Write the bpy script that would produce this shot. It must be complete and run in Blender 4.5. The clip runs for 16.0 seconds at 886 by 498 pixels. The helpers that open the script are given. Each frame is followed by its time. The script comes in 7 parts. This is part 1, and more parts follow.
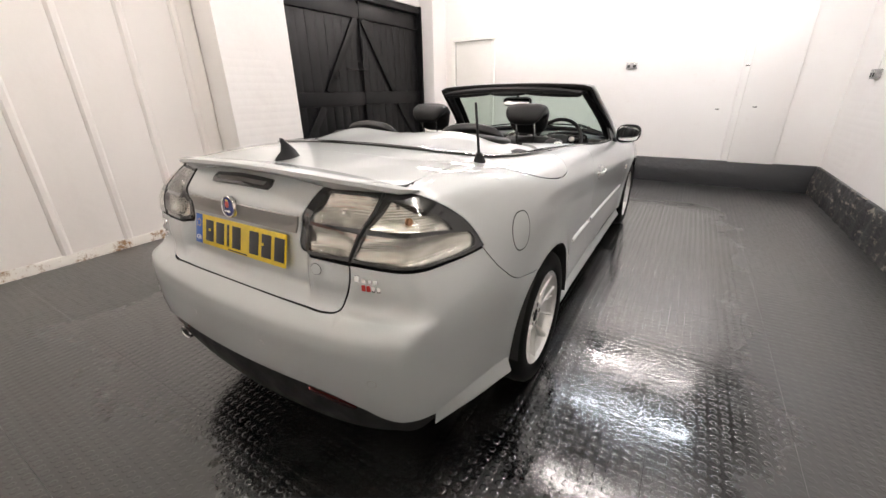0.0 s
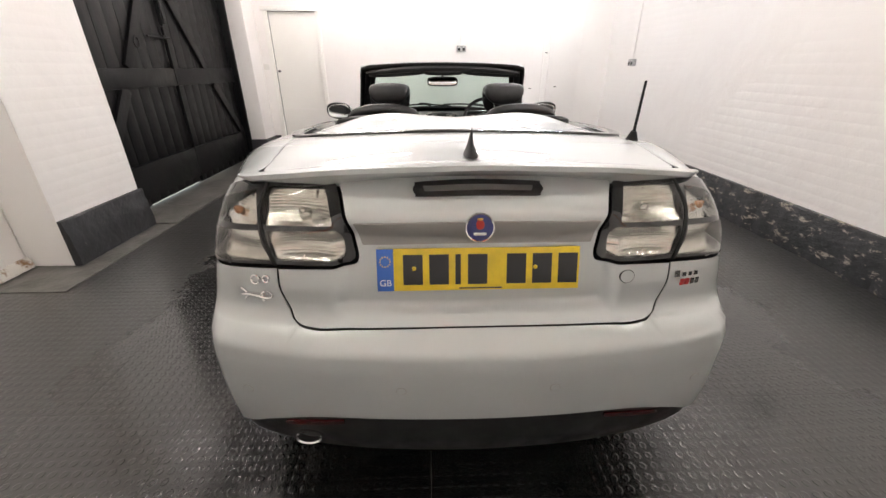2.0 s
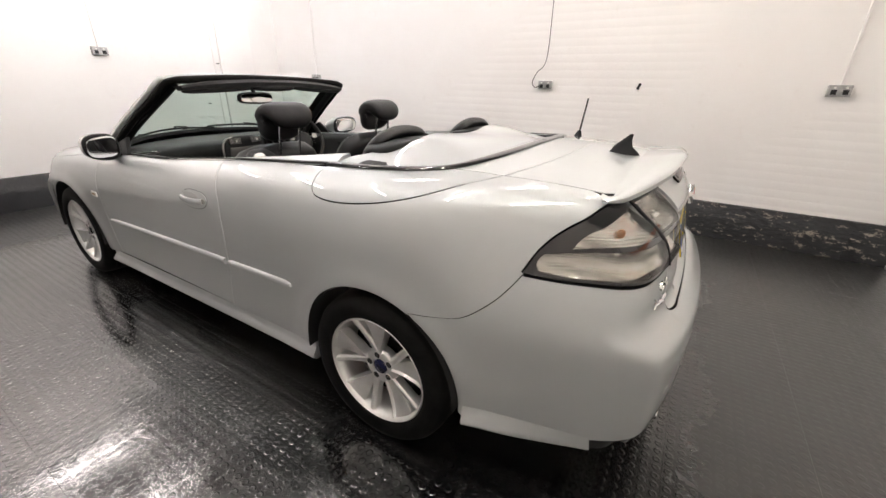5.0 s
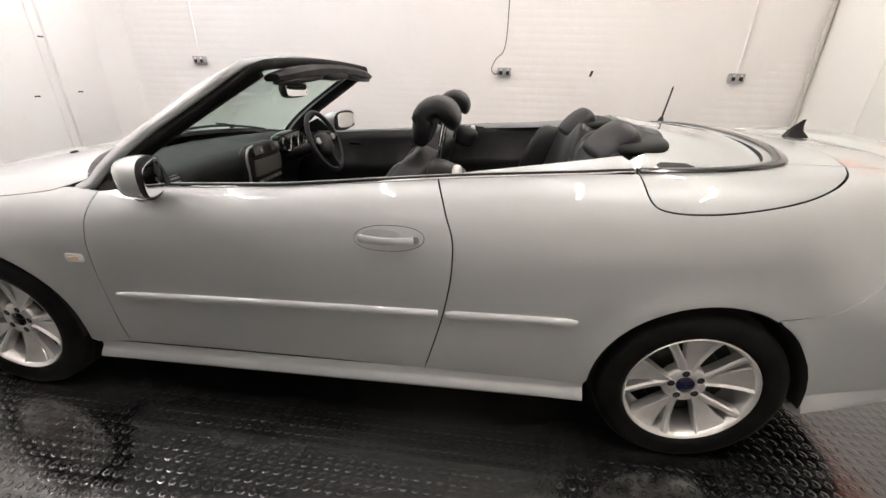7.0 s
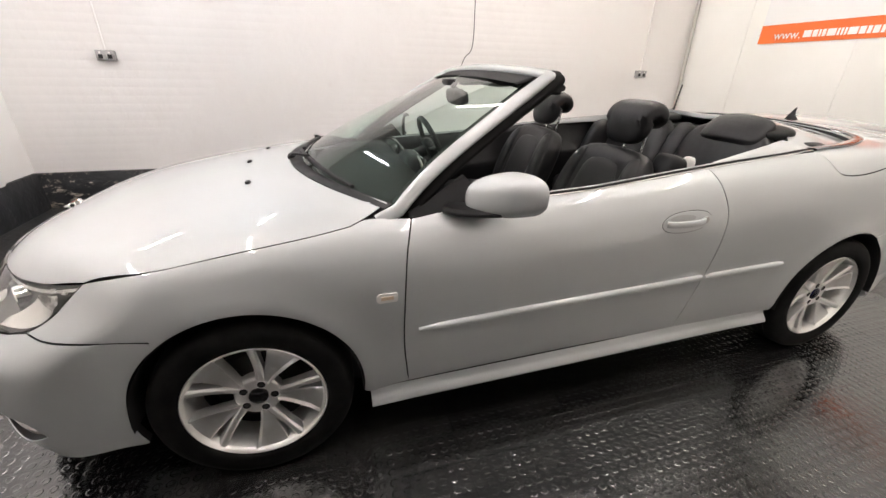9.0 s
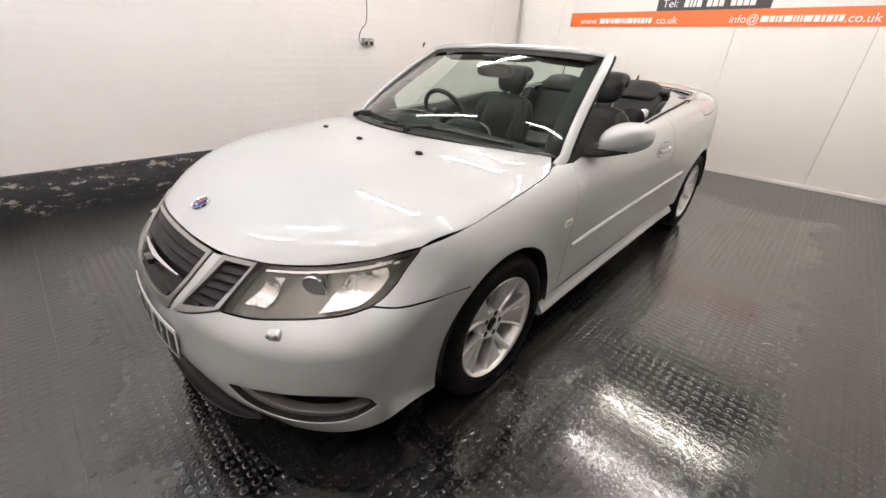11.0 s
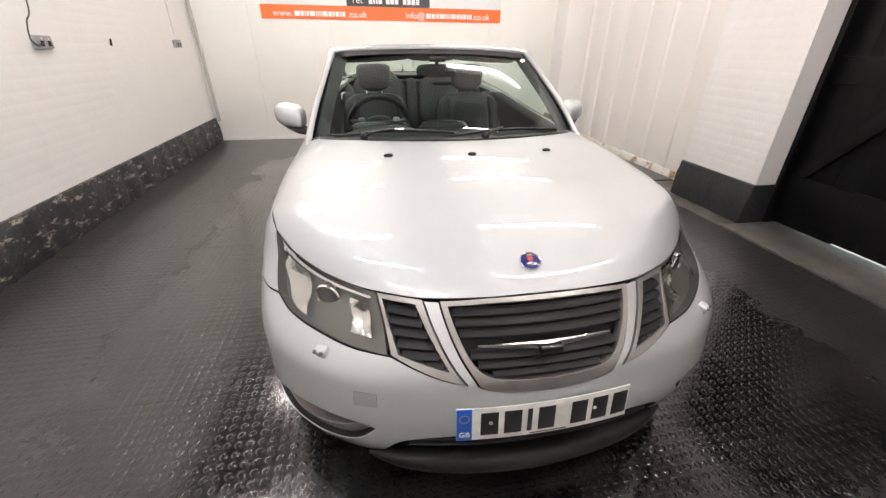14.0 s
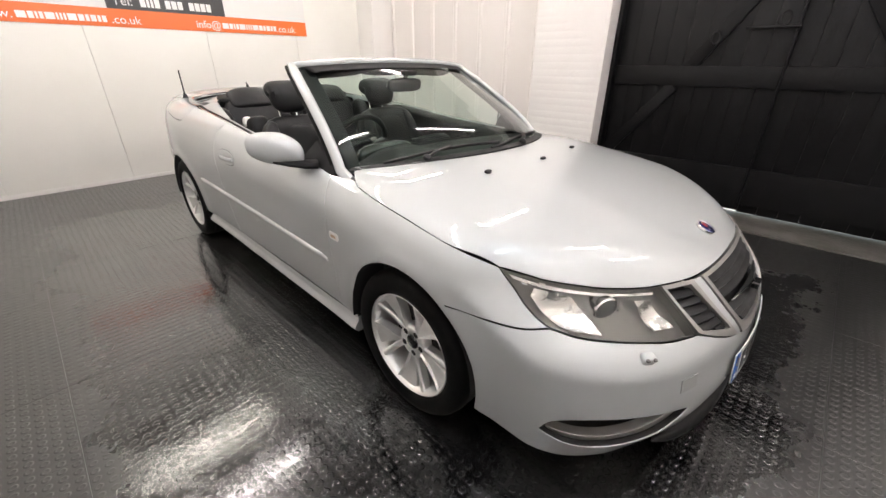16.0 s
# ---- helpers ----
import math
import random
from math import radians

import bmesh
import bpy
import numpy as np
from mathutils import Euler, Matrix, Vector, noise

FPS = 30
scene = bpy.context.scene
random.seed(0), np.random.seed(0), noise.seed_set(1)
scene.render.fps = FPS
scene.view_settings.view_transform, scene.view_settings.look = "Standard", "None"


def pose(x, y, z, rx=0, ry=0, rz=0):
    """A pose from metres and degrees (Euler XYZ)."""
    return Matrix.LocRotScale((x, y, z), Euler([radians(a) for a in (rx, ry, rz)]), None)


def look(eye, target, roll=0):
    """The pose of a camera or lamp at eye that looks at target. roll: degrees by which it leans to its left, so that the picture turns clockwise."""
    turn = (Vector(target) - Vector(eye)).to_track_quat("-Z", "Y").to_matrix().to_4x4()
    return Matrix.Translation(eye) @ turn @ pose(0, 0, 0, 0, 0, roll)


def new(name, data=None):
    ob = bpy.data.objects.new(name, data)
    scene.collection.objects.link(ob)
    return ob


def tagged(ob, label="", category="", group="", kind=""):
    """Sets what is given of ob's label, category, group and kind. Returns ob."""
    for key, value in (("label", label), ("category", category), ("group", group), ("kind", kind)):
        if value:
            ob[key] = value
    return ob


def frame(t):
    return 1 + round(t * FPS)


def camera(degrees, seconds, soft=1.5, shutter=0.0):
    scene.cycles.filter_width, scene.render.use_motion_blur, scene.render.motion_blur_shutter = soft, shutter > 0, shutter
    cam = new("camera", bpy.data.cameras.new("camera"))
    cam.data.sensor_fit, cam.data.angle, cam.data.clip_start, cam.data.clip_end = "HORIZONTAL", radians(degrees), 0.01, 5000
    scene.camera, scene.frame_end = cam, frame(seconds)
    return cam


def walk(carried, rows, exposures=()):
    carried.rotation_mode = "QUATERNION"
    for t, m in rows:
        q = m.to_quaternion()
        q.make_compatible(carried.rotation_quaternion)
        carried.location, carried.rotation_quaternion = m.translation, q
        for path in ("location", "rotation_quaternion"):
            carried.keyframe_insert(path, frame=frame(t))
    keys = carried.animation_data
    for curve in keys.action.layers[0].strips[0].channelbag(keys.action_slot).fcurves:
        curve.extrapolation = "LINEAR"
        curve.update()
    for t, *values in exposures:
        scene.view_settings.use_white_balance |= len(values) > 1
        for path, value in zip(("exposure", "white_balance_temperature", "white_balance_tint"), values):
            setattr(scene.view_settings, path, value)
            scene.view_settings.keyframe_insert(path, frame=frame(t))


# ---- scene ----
cam = camera(97.5, 16.0)
PATH = [
    (0, (1.289, -2.924, 1.318), (0.315, -1.349, 0.563), -1.1),
    (0.5, (0.966, -3.051, 1.335), (0.232, -1.36, 0.559), -1.4),
    (1, (0.607, -3.06, 1.3), (0.115, -1.294, 0.501), -1.8),
    (1.5, (0.265, -3.053, 1.304), (0.029, -1.246, 0.482), -1.5),
    (2, (-0.121, -3.09, 1.316), (-0.056, -1.277, 0.474), 0.0),
    (2.5, (-0.468, -3.045, 1.292), (-0.091, -1.268, 0.456), 1.1),
    (3, (-0.786, -2.97, 1.305), (-0.106, -1.282, 0.477), 2.0),
    (3.5, (-1.115, -2.875, 1.32), (-0.149, -1.325, 0.505), 2.1),
    (6, (-1.94, -1.401, 1.329), (-0.181, -0.865, 0.541), 1.3),
    (6.5, (-1.999, -0.978, 1.334), (-0.205, -0.622, 0.526), 1.6),
    (7, (-1.982, -0.577, 1.304), (-0.166, -0.386, 0.488), 1.6),
    (7.5, (-1.95, -0.177, 1.323), (-0.127, -0.158, 0.5), 1.6),
    (8, (-1.985, 0.257, 1.338), (-0.165, 0.101, 0.522), 1.4),
    (8.5, (-1.96, 0.646, 1.32), (-0.167, 0.304, 0.504), 1.4),
    (9, (-1.936, 1.043, 1.329), (-0.197, 0.507, 0.498), 1.4),
    (9.5, (-1.929, 1.459, 1.335), (-0.285, 0.715, 0.474), 1.5),
    (12, (-0.981, 2.84, 1.317), (-0.203, 1.249, 0.389), 1.6),
    (12.5, (-0.631, 2.971, 1.331), (-0.126, 1.279, 0.392), 0.4),
    (13, (-0.273, 3.009, 1.313), (-0.045, 1.261, 0.366), -0.1),
    (13.5, (0.065, 3.009, 1.327), (0.016, 1.245, 0.387), 0.2),
    (14, (0.439, 3.011, 1.35), (0.11, 1.268, 0.428), 0.6),
    (14.5, (0.782, 2.902, 1.332), (0.162, 1.229, 0.429), 0.7),
    (15, (1.117, 2.744, 1.335), (0.21, 1.191, 0.461), 0.8),
    (15.5, (1.435, 2.557, 1.351), (0.305, 1.146, 0.496), 0.3),
    (16, (1.64, 2.299, 1.338), (0.34, 1.048, 0.474), 0.2),
]
walk(cam, [(t, look(eye, target, roll)) for t, eye, target, roll in PATH])
EXPOSURE, TUBE_POWER = 0.0, 93.0

# ---- world, light and exposure ----
world = bpy.data.worlds.new("world")
scene.world = world
world.use_nodes = True
wn = world.node_tree.nodes
wsky = wn.new("ShaderNodeTexSky")
wsky.sky_type, wsky.sun_disc, wsky.sun_elevation, wsky.sun_rotation = "NISHITA", False, radians(35), radians(70)
world.node_tree.links.new(wsky.outputs[0], wn["Background"].inputs[0])
wn["Background"].inputs[1].default_value = 0.08
scene.view_settings.exposure = EXPOSURE

# low sun outside, seen only as a strip under the black doors
sun = bpy.data.lights.new("daylight_sun", "SUN")
sun.energy, sun.angle, sun.color = 4.0, radians(0.5), (1.0, 0.97, 0.93)
new("daylight_sun", sun).matrix_world = look((-6.0, 1.4, 2.4), (-3.0, 1.3, 0.0))

# ---- room plan ----
RIGHT, LEFT, FAR, REAR, HIGH = 2.78, -3.05, 3.76, -3.80, 2.95
TUBE_ROWS = (-2.08, -1.15, 0.50, 1.95, 3.12)


# ---- materials ----
def mat(name, colour=(0.5, 0.5, 0.5), rough=0.5, metal=0.0, coat=0.0, **more):
    m = bpy.data.materials.new(name)
    m.use_nodes = True
    b = m.node_tree.nodes["Principled BSDF"]
    b.inputs["Base Color"].default_value = (*colour, 1)
    b.inputs["Roughness"].default_value = rough
    b.inputs["Metallic"].default_value = metal
    b.inputs["Coat Weight"].default_value = coat
    b.inputs["Coat Roughness"].default_value = 0.03
    for k, v in more.items():
        b.inputs[k.replace("_", " ")].default_value = v
    return m


def node(m, kind, **sets):
    n = m.node_tree.nodes.new(kind)
    for k, v in sets.items():
        if k in ("Scale", "Detail", "Roughness", "Distortion", "Strength", "Distance", "Randomness", "Factor"):
            n.inputs[k].default_value = v
        elif k == "interpolation_type":
            n.interpolation_type = v
        elif k == "feature":
            n.feature = v
        elif k == "operation":
            n.operation = v
        elif k == "data_type":
            n.data_type = v
        elif k == "blend_type":
            n.blend_type = v
    return n


def wire(m, a, b):
    m.node_tree.links.new(a, b)


def place(m, scale=(1, 1, 1), world_space=False):
    """Object or world coordinates in metres."""
    if world_space:
        out = node(m, "ShaderNodeNewGeometry").outputs["Position"]
    else:
        out = node(m, "ShaderNodeTexCoord").outputs["Object"]
    mp = node(m, "ShaderNodeMapping")
    mp.inputs["Scale"].default_value = scale
    wire(m, out, mp.inputs[0])
    return mp.outputs[0]


def ramp(m, fac, stops):
    r = node(m, "ShaderNodeValToRGB")
    e = r.color_ramp.elements
    while len(e) < len(stops):
        e.new(0.5)
    for el, (p, c) in zip(e, stops):
        el.position = p
        el.color = (c, c, c, 1) if isinstance(c, (int, float)) else (*c, 1)
    wire(m, fac, r.inputs[0])
    return r.outputs[0]


def noise_tex(m, vec, scale, detail=4, rough=0.55, distortion=0.0):
    n = node(m, "ShaderNodeTexNoise", Scale=scale, Detail=detail, Roughness=rough, Distortion=distortion)
    wire(m, vec, n.inputs["Vector"])
    return n.outputs[0]


def bump(m, height, strength=0.3, distance=0.01, prior=None):
    b = node(m, "ShaderNodeBump", Strength=strength, Distance=distance)
    wire(m, height, b.inputs["Height"])
    if prior is not None:
        wire(m, prior, b.inputs["Normal"])
    return b.outputs[0]


def shader(m):
    return m.node_tree.nodes["Principled BSDF"].inputs


def mixc(m, fac, a, b):
    """Mix two colours (tuples or sockets) by a factor."""
    n = node(m, "ShaderNodeMix", data_type="RGBA")
    for sock, v in ((n.inputs[0], fac), (n.inputs[6], a), (n.inputs[7], b)):
        if isinstance(v, tuple):
            sock.default_value = (*v, 1)
        elif isinstance(v, (int, float)):
            sock.default_value = v
        else:
            wire(m, v, sock)
    return n.outputs[2]


# silver metallic paint with flake and a clear coat, faint dust
PAINT = mat("silver_paint", (0.58, 0.60, 0.60), 0.55, 0.55, 1.0)
shader(PAINT)["Coat IOR"].default_value = 1.55
v = place(PAINT)
wire(PAINT, ramp(PAINT, noise_tex(PAINT, v, 2600, 2), [(0.3, (0.54, 0.563, 0.565)), (0.7, (0.61, 0.637, 0.639))]), shader(PAINT)["Base Color"])
wire(PAINT, ramp(PAINT, noise_tex(PAINT, v, 3.5, 5), [(0.3, 0.52), (0.75, 0.58)]), shader(PAINT)["Roughness"])
wire(PAINT, ramp(PAINT, noise_tex(PAINT, v, 9, 6), [(0.4, 0.012), (0.8, 0.04)]), shader(PAINT)["Coat Roughness"])
ALLOY = mat("alloy", (0.74, 0.73, 0.70), 0.36, 0.8, 0.3)
v = place(ALLOY)
wire(ALLOY, ramp(ALLOY, noise_tex(ALLOY, v, 14, 6), [(0.35, (0.80, 0.79, 0.765)), (0.6, (0.88, 0.88, 0.865))]), shader(ALLOY)["Base Color"])
SATIN = mat("satin_grey_metal", (0.38, 0.37, 0.35), 0.36, 0.75)
v = place(SATIN)
wire(SATIN, ramp(SATIN, noise_tex(SATIN, v, 22, 6), [(0.3, (0.355, 0.347, 0.33)), (0.7, (0.40, 0.39, 0.37))]), shader(SATIN)["Base Color"])
BANDGREY = mat("dark_satin_band", (0.17, 0.165, 0.16), 0.42, 0.5)
CHROME = mat("chrome", (0.85, 0.85, 0.85), 0.08, 1.0)
GLOSSBLACK = mat("gloss_black", (0.012, 0.012, 0.013), 0.12, 0.0, 0.5)
BLACKTRIM = mat("black_plastic", (0.014, 0.014, 0.015), 0.5)
v = place(BLACKTRIM)
wire(BLACKTRIM, bump(BLACKTRIM, noise_tex(BLACKTRIM, v, 700, 3), 0.15, 0.001), shader(BLACKTRIM)["Normal"])
wire(BLACKTRIM, ramp(BLACKTRIM, noise_tex(BLACKTRIM, v, 12, 5), [(0.3, 0.42), (0.7, 0.6)]), shader(BLACKTRIM)["Roughness"])
RUBBER = mat("rubber", (0.017, 0.017, 0.017), 0.62)
v = place(RUBBER)
wire(RUBBER, ramp(RUBBER, noise_tex(RUBBER, v, 16, 6), [(0.35, (0.004, 0.004, 0.004)), (0.75, (0.010, 0.0098, 0.0092))]), shader(RUBBER)["Base Color"])
BRAKE = mat("brake_iron", (0.045, 0.044, 0.042), 0.45, 0.7)
PLASTICSILVER = mat("dull_silver_plastic", (0.42, 0.43, 0.425), 0.5, 0.3)
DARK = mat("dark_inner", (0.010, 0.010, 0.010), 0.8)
LEATHER = mat("black_leather", (0.016, 0.016, 0.017), 0.42)
v = place(LEATHER)
vo = node(LEATHER, "ShaderNodeTexVoronoi", Scale=420.0)
wire(LEATHER, v, vo.inputs["Vector"])
wire(LEATHER, bump(LEATHER, noise_tex(LEATHER, v, 28, 4), 0.25, 0.006, bump(LEATHER, vo.outputs["Distance"], 0.2, 0.0008)), shader(LEATHER)["Normal"])
wire(LEATHER, ramp(LEATHER, noise_tex(LEATHER, v, 9, 4), [(0.3, (0.008, 0.008, 0.0085)), (0.7, (0.015, 0.015, 0.0165))]), shader(LEATHER)["Base Color"])
DASH = mat("soft_dash", (0.0095, 0.0105, 0.0105), 0.55)
v = place(DASH)
wire(DASH, bump(DASH, noise_tex(DASH, v, 520, 3), 0.25, 0.001), shader(DASH)["Normal"])
CARPET = mat("carpet", (0.014, 0.014, 0.015), 0.95)
RED = mat("red_enamel", (0.45, 0.03, 0.03), 0.3)
REDLENS = mat("red_reflector", (0.045, 0.004, 0.005), 0.15)
CAPBLUE = mat("dark_blue_cap", (0.010, 0.012, 0.05), 0.25, 0.0, 0.3)
BLUE = mat("blue_enamel", (0.025, 0.03, 0.16), 0.2, 0.0, 0.5)
GOLD = mat("gold", (0.6, 0.4, 0.12), 0.3, 0.8)
AMBER = mat("amber", (0.66, 0.52, 0.38), 0.25)
YELLOWPLATE = mat("yellow_plate", (0.80, 0.58, 0.02), 0.32, 0.0, 0.3)
WHITEPLATE = mat("white_plate", (0.74, 0.75, 0.72), 0.32, 0.0, 0.3)
BLUEBAND = mat("blue_band", (0.02, 0.11, 0.48), 0.3, 0.0, 0.3)
INK = mat("black_ink", (0.02, 0.02, 0.022), 0.4)
for mm in (YELLOWPLATE, WHITEPLATE):
    v = place(mm)
    b0 = shader(mm)["Base Color"].default_value[:3]
    wire(mm, ramp(mm, noise_tex(mm, v, 30, 6), [(0.3, tuple(c * 0.85 for c in b0)), (0.6, tuple(b0))]), shader(mm)["Base Color"])


def clear(name, tint=(1, 1, 1), gloss=1.0, ior=1.5):
    """Thin clear glass or plastic: see-through, with a Fresnel gloss."""
    m = bpy.data.materials.new(name)
    m.use_nodes = True
    nt = m.node_tree
    nt.nodes.remove(nt.nodes["Principled BSDF"])
    out = nt.nodes["Material Output"]
    tr, gl, mx, lw = (nt.nodes.new(k) for k in ("ShaderNodeBsdfTransparent", "ShaderNodeBsdfGlossy", "ShaderNodeMixShader", "ShaderNodeLayerWeight"))
    tr.inputs[0].default_value = (*tint, 1)
    gl.inputs["Roughness"].default_value = 0.02
    gl.inputs[0].default_value = (gloss, gloss, gloss, 1)
    lw.inputs["Blend"].default_value = 0.5
    pw, ml = node(m, "ShaderNodeMath", operation="POWER"), node(m, "ShaderNodeMath", operation="MULTIPLY_ADD")
    pw.inputs[1].default_value, ml.inputs[1].default_value, ml.inputs[2].default_value = 5.0, 0.9, (ior - 1) ** 2 / (ior + 1) ** 2 * 1.0
    wire(m, lw.outputs["Facing"], pw.inputs[0])
    wire(m, pw.outputs[0], ml.inputs[0])
    wire(m, ml.outputs[0], mx.inputs[0])
    wire(m, tr.outputs[0], mx.inputs[1])
    wire(m, gl.outputs[0], mx.inputs[2])
    wire(m, mx.outputs[0], out.inputs[0])
    return m


GLASS = clear("windscreen_glass", (0.66, 0.79, 0.73), 1.0, 1.55)
LENS = clear("clear_lens", (0.90, 0.90, 0.88), 1.0, 1.5)
SMOKED = clear("smoked_lens", (0.88, 0.87, 0.84), 1.0, 1.5)
REFLECTOR = mat("reflector", (0.84, 0.83, 0.81), 0.20, 0.95)
LAMPGLASS = mat("lamp_glass", (0.075, 0.075, 0.075), 0.08, 0.0, 1.0)
v = place(REFLECTOR)
facet = node(REFLECTOR, "ShaderNodeTexVoronoi", Scale=60.0)
wire(REFLECTOR, v, facet.inputs["Vector"])
wire(REFLECTOR, bump(REFLECTOR, facet.outputs["Distance"], 0.32, 0.005), shader(REFLECTOR)["Normal"])
LAMPBOWL = mat("lamp_bowl", (0.20, 0.197, 0.187), 0.32, 0.5)
# clear tail-lamp bowls: bright, with fine level ribs
TAILBOWL = mat("tail_reflector", (0.86, 0.85, 0.82), 0.24, 0.75)
v = place(TAILBOWL, (0.16, 0.16, 1))
wire(TAILBOWL, ramp(TAILBOWL, noise_tex(TAILBOWL, v, 45, 4, 0.6), [(0.30, (0.52, 0.51, 0.48)), (0.48, (0.74, 0.73, 0.70)), (0.65, (0.86, 0.855, 0.84))]), shader(TAILBOWL)["Base Color"])
w = node(TAILBOWL, "ShaderNodeTexWave", Scale=44.0, Distortion=0.3)
w.bands_direction = "Z"
wire(TAILBOWL, place(TAILBOWL), w.inputs["Vector"])
wire(TAILBOWL, bump(TAILBOWL, w.outputs["Fac"], 0.22, 0.002), shader(TAILBOWL)["Normal"])
AMBERBULB = mat("amber_bulb", (0.50, 0.26, 0.15), 0.2)
BANDLIGHT = mat("satin_grey_band", (0.33, 0.32, 0.305), 0.40, 0.6)
CORNERPIPE = mat("grey_painted_pipe", (0.52, 0.50, 0.46), 0.5)
MIRROR = mat("mirror_glass", (0.9, 0.9, 0.9), 0.02, 1.0)

for black, gloss in ((RUBBER, 0.10), (BLACKTRIM, 0.25), (LEATHER, 0.30), (DASH, 0.24)):
    shader(black)["Specular IOR Level"].default_value = gloss

# white painted masonry, patchy and slightly creamy, with brush marks
WALLW = mat("white_masonry_paint", (0.80, 0.78, 0.75), 0.55)
v = place(WALLW, world_space=True)
patch = ramp(WALLW, noise_tex(WALLW, v, 0.9, 5), [(0.35, (0.875, 0.85, 0.83)), (0.65, (0.905, 0.892, 0.875))])
grime = ramp(WALLW, noise_tex(WALLW, v, 7, 8, 0.7), [(0.62, 0.0), (0.82, 0.30)])
wire(WALLW, mixc(WALLW, grime, patch, (0.66, 0.60, 0.54)), shader(WALLW)["Base Color"])
wire(WALLW, bump(WALLW, noise_tex(WALLW, v, 5, 6), 0.25, 0.02, bump(WALLW, noise_tex(WALLW, v, 60, 4), 0.2, 0.003)), shader(WALLW)["Normal"])
PANELW = mat("white_panel_paint", (0.80, 0.79, 0.74), 0.45)
v = place(PANELW, world_space=True)
wire(PANELW, ramp(PANELW, noise_tex(PANELW, v, 1.2, 6), [(0.3, (0.86, 0.85, 0.81)), (0.7, (0.90, 0.893, 0.858))]), shader(PANELW)["Base Color"])
wire(PANELW, bump(PANELW, noise_tex(PANELW, v, 3, 5), 0.15, 0.02), shader(PANELW)["Normal"])
STEELW = mat("white_steel_paint", (0.80, 0.775, 0.74), 0.42)
v = place(STEELW, world_space=True)
rust = ramp(STEELW, noise_tex(STEELW, v, 11, 9, 0.72), [(0.70, 0.0), (0.78, 1.0)])
wire(STEELW, mixc(STEELW, rust, (0.90, 0.866, 0.838), (0.50, 0.33, 0.17)), shader(STEELW)["Base Color"])
wire(STEELW, bump(STEELW, noise_tex(STEELW, v, 4, 5), 0.2, 0.02), shader(STEELW)["Normal"])
RUSTY = mat("rusty_white_steel", (0.78, 0.75, 0.70), 0.5)
v = place(RUSTY, world_space=True)
rust = ramp(RUSTY, noise_tex(RUSTY, v, 6, 9, 0.75), [(0.51, 0.0), (0.59, 1.0)])
wire(RUSTY, mixc(RUSTY, rust, (0.80, 0.77, 0.72), (0.30, 0.17, 0.08)), shader(RUSTY)["Base Color"])
wire(RUSTY, bump(RUSTY, rust, 0.5, 0.004), shader(RUSTY)["Normal"])
BLACKPAINT = mat("black_masonry_paint", (0.020, 0.021, 0.023), 0.42)
v = place(BLACKPAINT, world_space=True)
flake = ramp(BLACKPAINT, noise_tex(BLACKPAINT, v, 13, 9, 0.75), [(0.66, 0.0), (0.71, 1.0)])
wire(BLACKPAINT, mixc(BLACKPAINT, flake, (0.022, 0.023, 0.026), (0.30, 0.27, 0.23)), shader(BLACKPAINT)["Base Color"])
wire(BLACKPAINT, bump(BLACKPAINT, noise_tex(BLACKPAINT, v, 16, 7), 0.5, 0.02), shader(BLACKPAINT)["Normal"])
FLAKING = mat("flaking_black_paint", (0.020, 0.021, 0.023), 0.42)
v = place(FLAKING, (1, 1, 2.2), True)
flake = ramp(FLAKING, noise_tex(FLAKING, v, 7, 10, 0.78), [(0.555, 0.0), (0.60, 1.0)])
wire(FLAKING, mixc(FLAKING, flake, (0.022, 0.023, 0.026), (0.36, 0.32, 0.26)), shader(FLAKING)["Base Color"])
wire(FLAKING, bump(FLAKING, noise_tex(FLAKING, v, 16, 7), 0.5, 0.02, bump(FLAKING, flake, 0.4, 0.004)), shader(FLAKING)["Normal"])
BLACKWOOD = mat("black_door_paint", (0.0045, 0.0045, 0.005), 0.55)
shader(BLACKWOOD)["Specular IOR Level"].default_value = 0.2
v = place(BLACKWOOD, (9, 9, 1), True)
wire(BLACKWOOD, bump(BLACKWOOD, noise_tex(BLACKWOOD, v, 6, 6), 0.3, 0.006), shader(BLACKWOOD)["Normal"])
wire(BLACKWOOD, ramp(BLACKWOOD, noise_tex(BLACKWOOD, place(BLACKWOOD, world_space=True), 8, 6), [(0.35, 0.30), (0.7, 0.5)]), shader(BLACKWOOD)["Roughness"])
BOARDS = mat("ceiling_boards", (0.34, 0.33, 0.32), 0.6)
v = place(BOARDS, (1, 8, 1), True)
wire(BOARDS, ramp(BOARDS, noise_tex(BOARDS, v, 3, 6), [(0.3, (0.29, 0.28, 0.27)), (0.7, (0.39, 0.38, 0.365))]), shader(BOARDS)["Base Color"])
CONCRETE = mat("damp_concrete", (0.12, 0.115, 0.105), 0.28)
v = place(CONCRETE, world_space=True)
wire(CONCRETE, ramp(CONCRETE, noise_tex(CONCRETE, v, 5, 8, 0.65), [(0.3, (0.05, 0.048, 0.045)), (0.7, (0.17, 0.163, 0.15))]), shader(CONCRETE)["Base Color"])
wire(CONCRETE, bump(CONCRETE, noise_tex(CONCRETE, v, 25, 6), 0.4, 0.01), shader(CONCRETE)["Normal"])
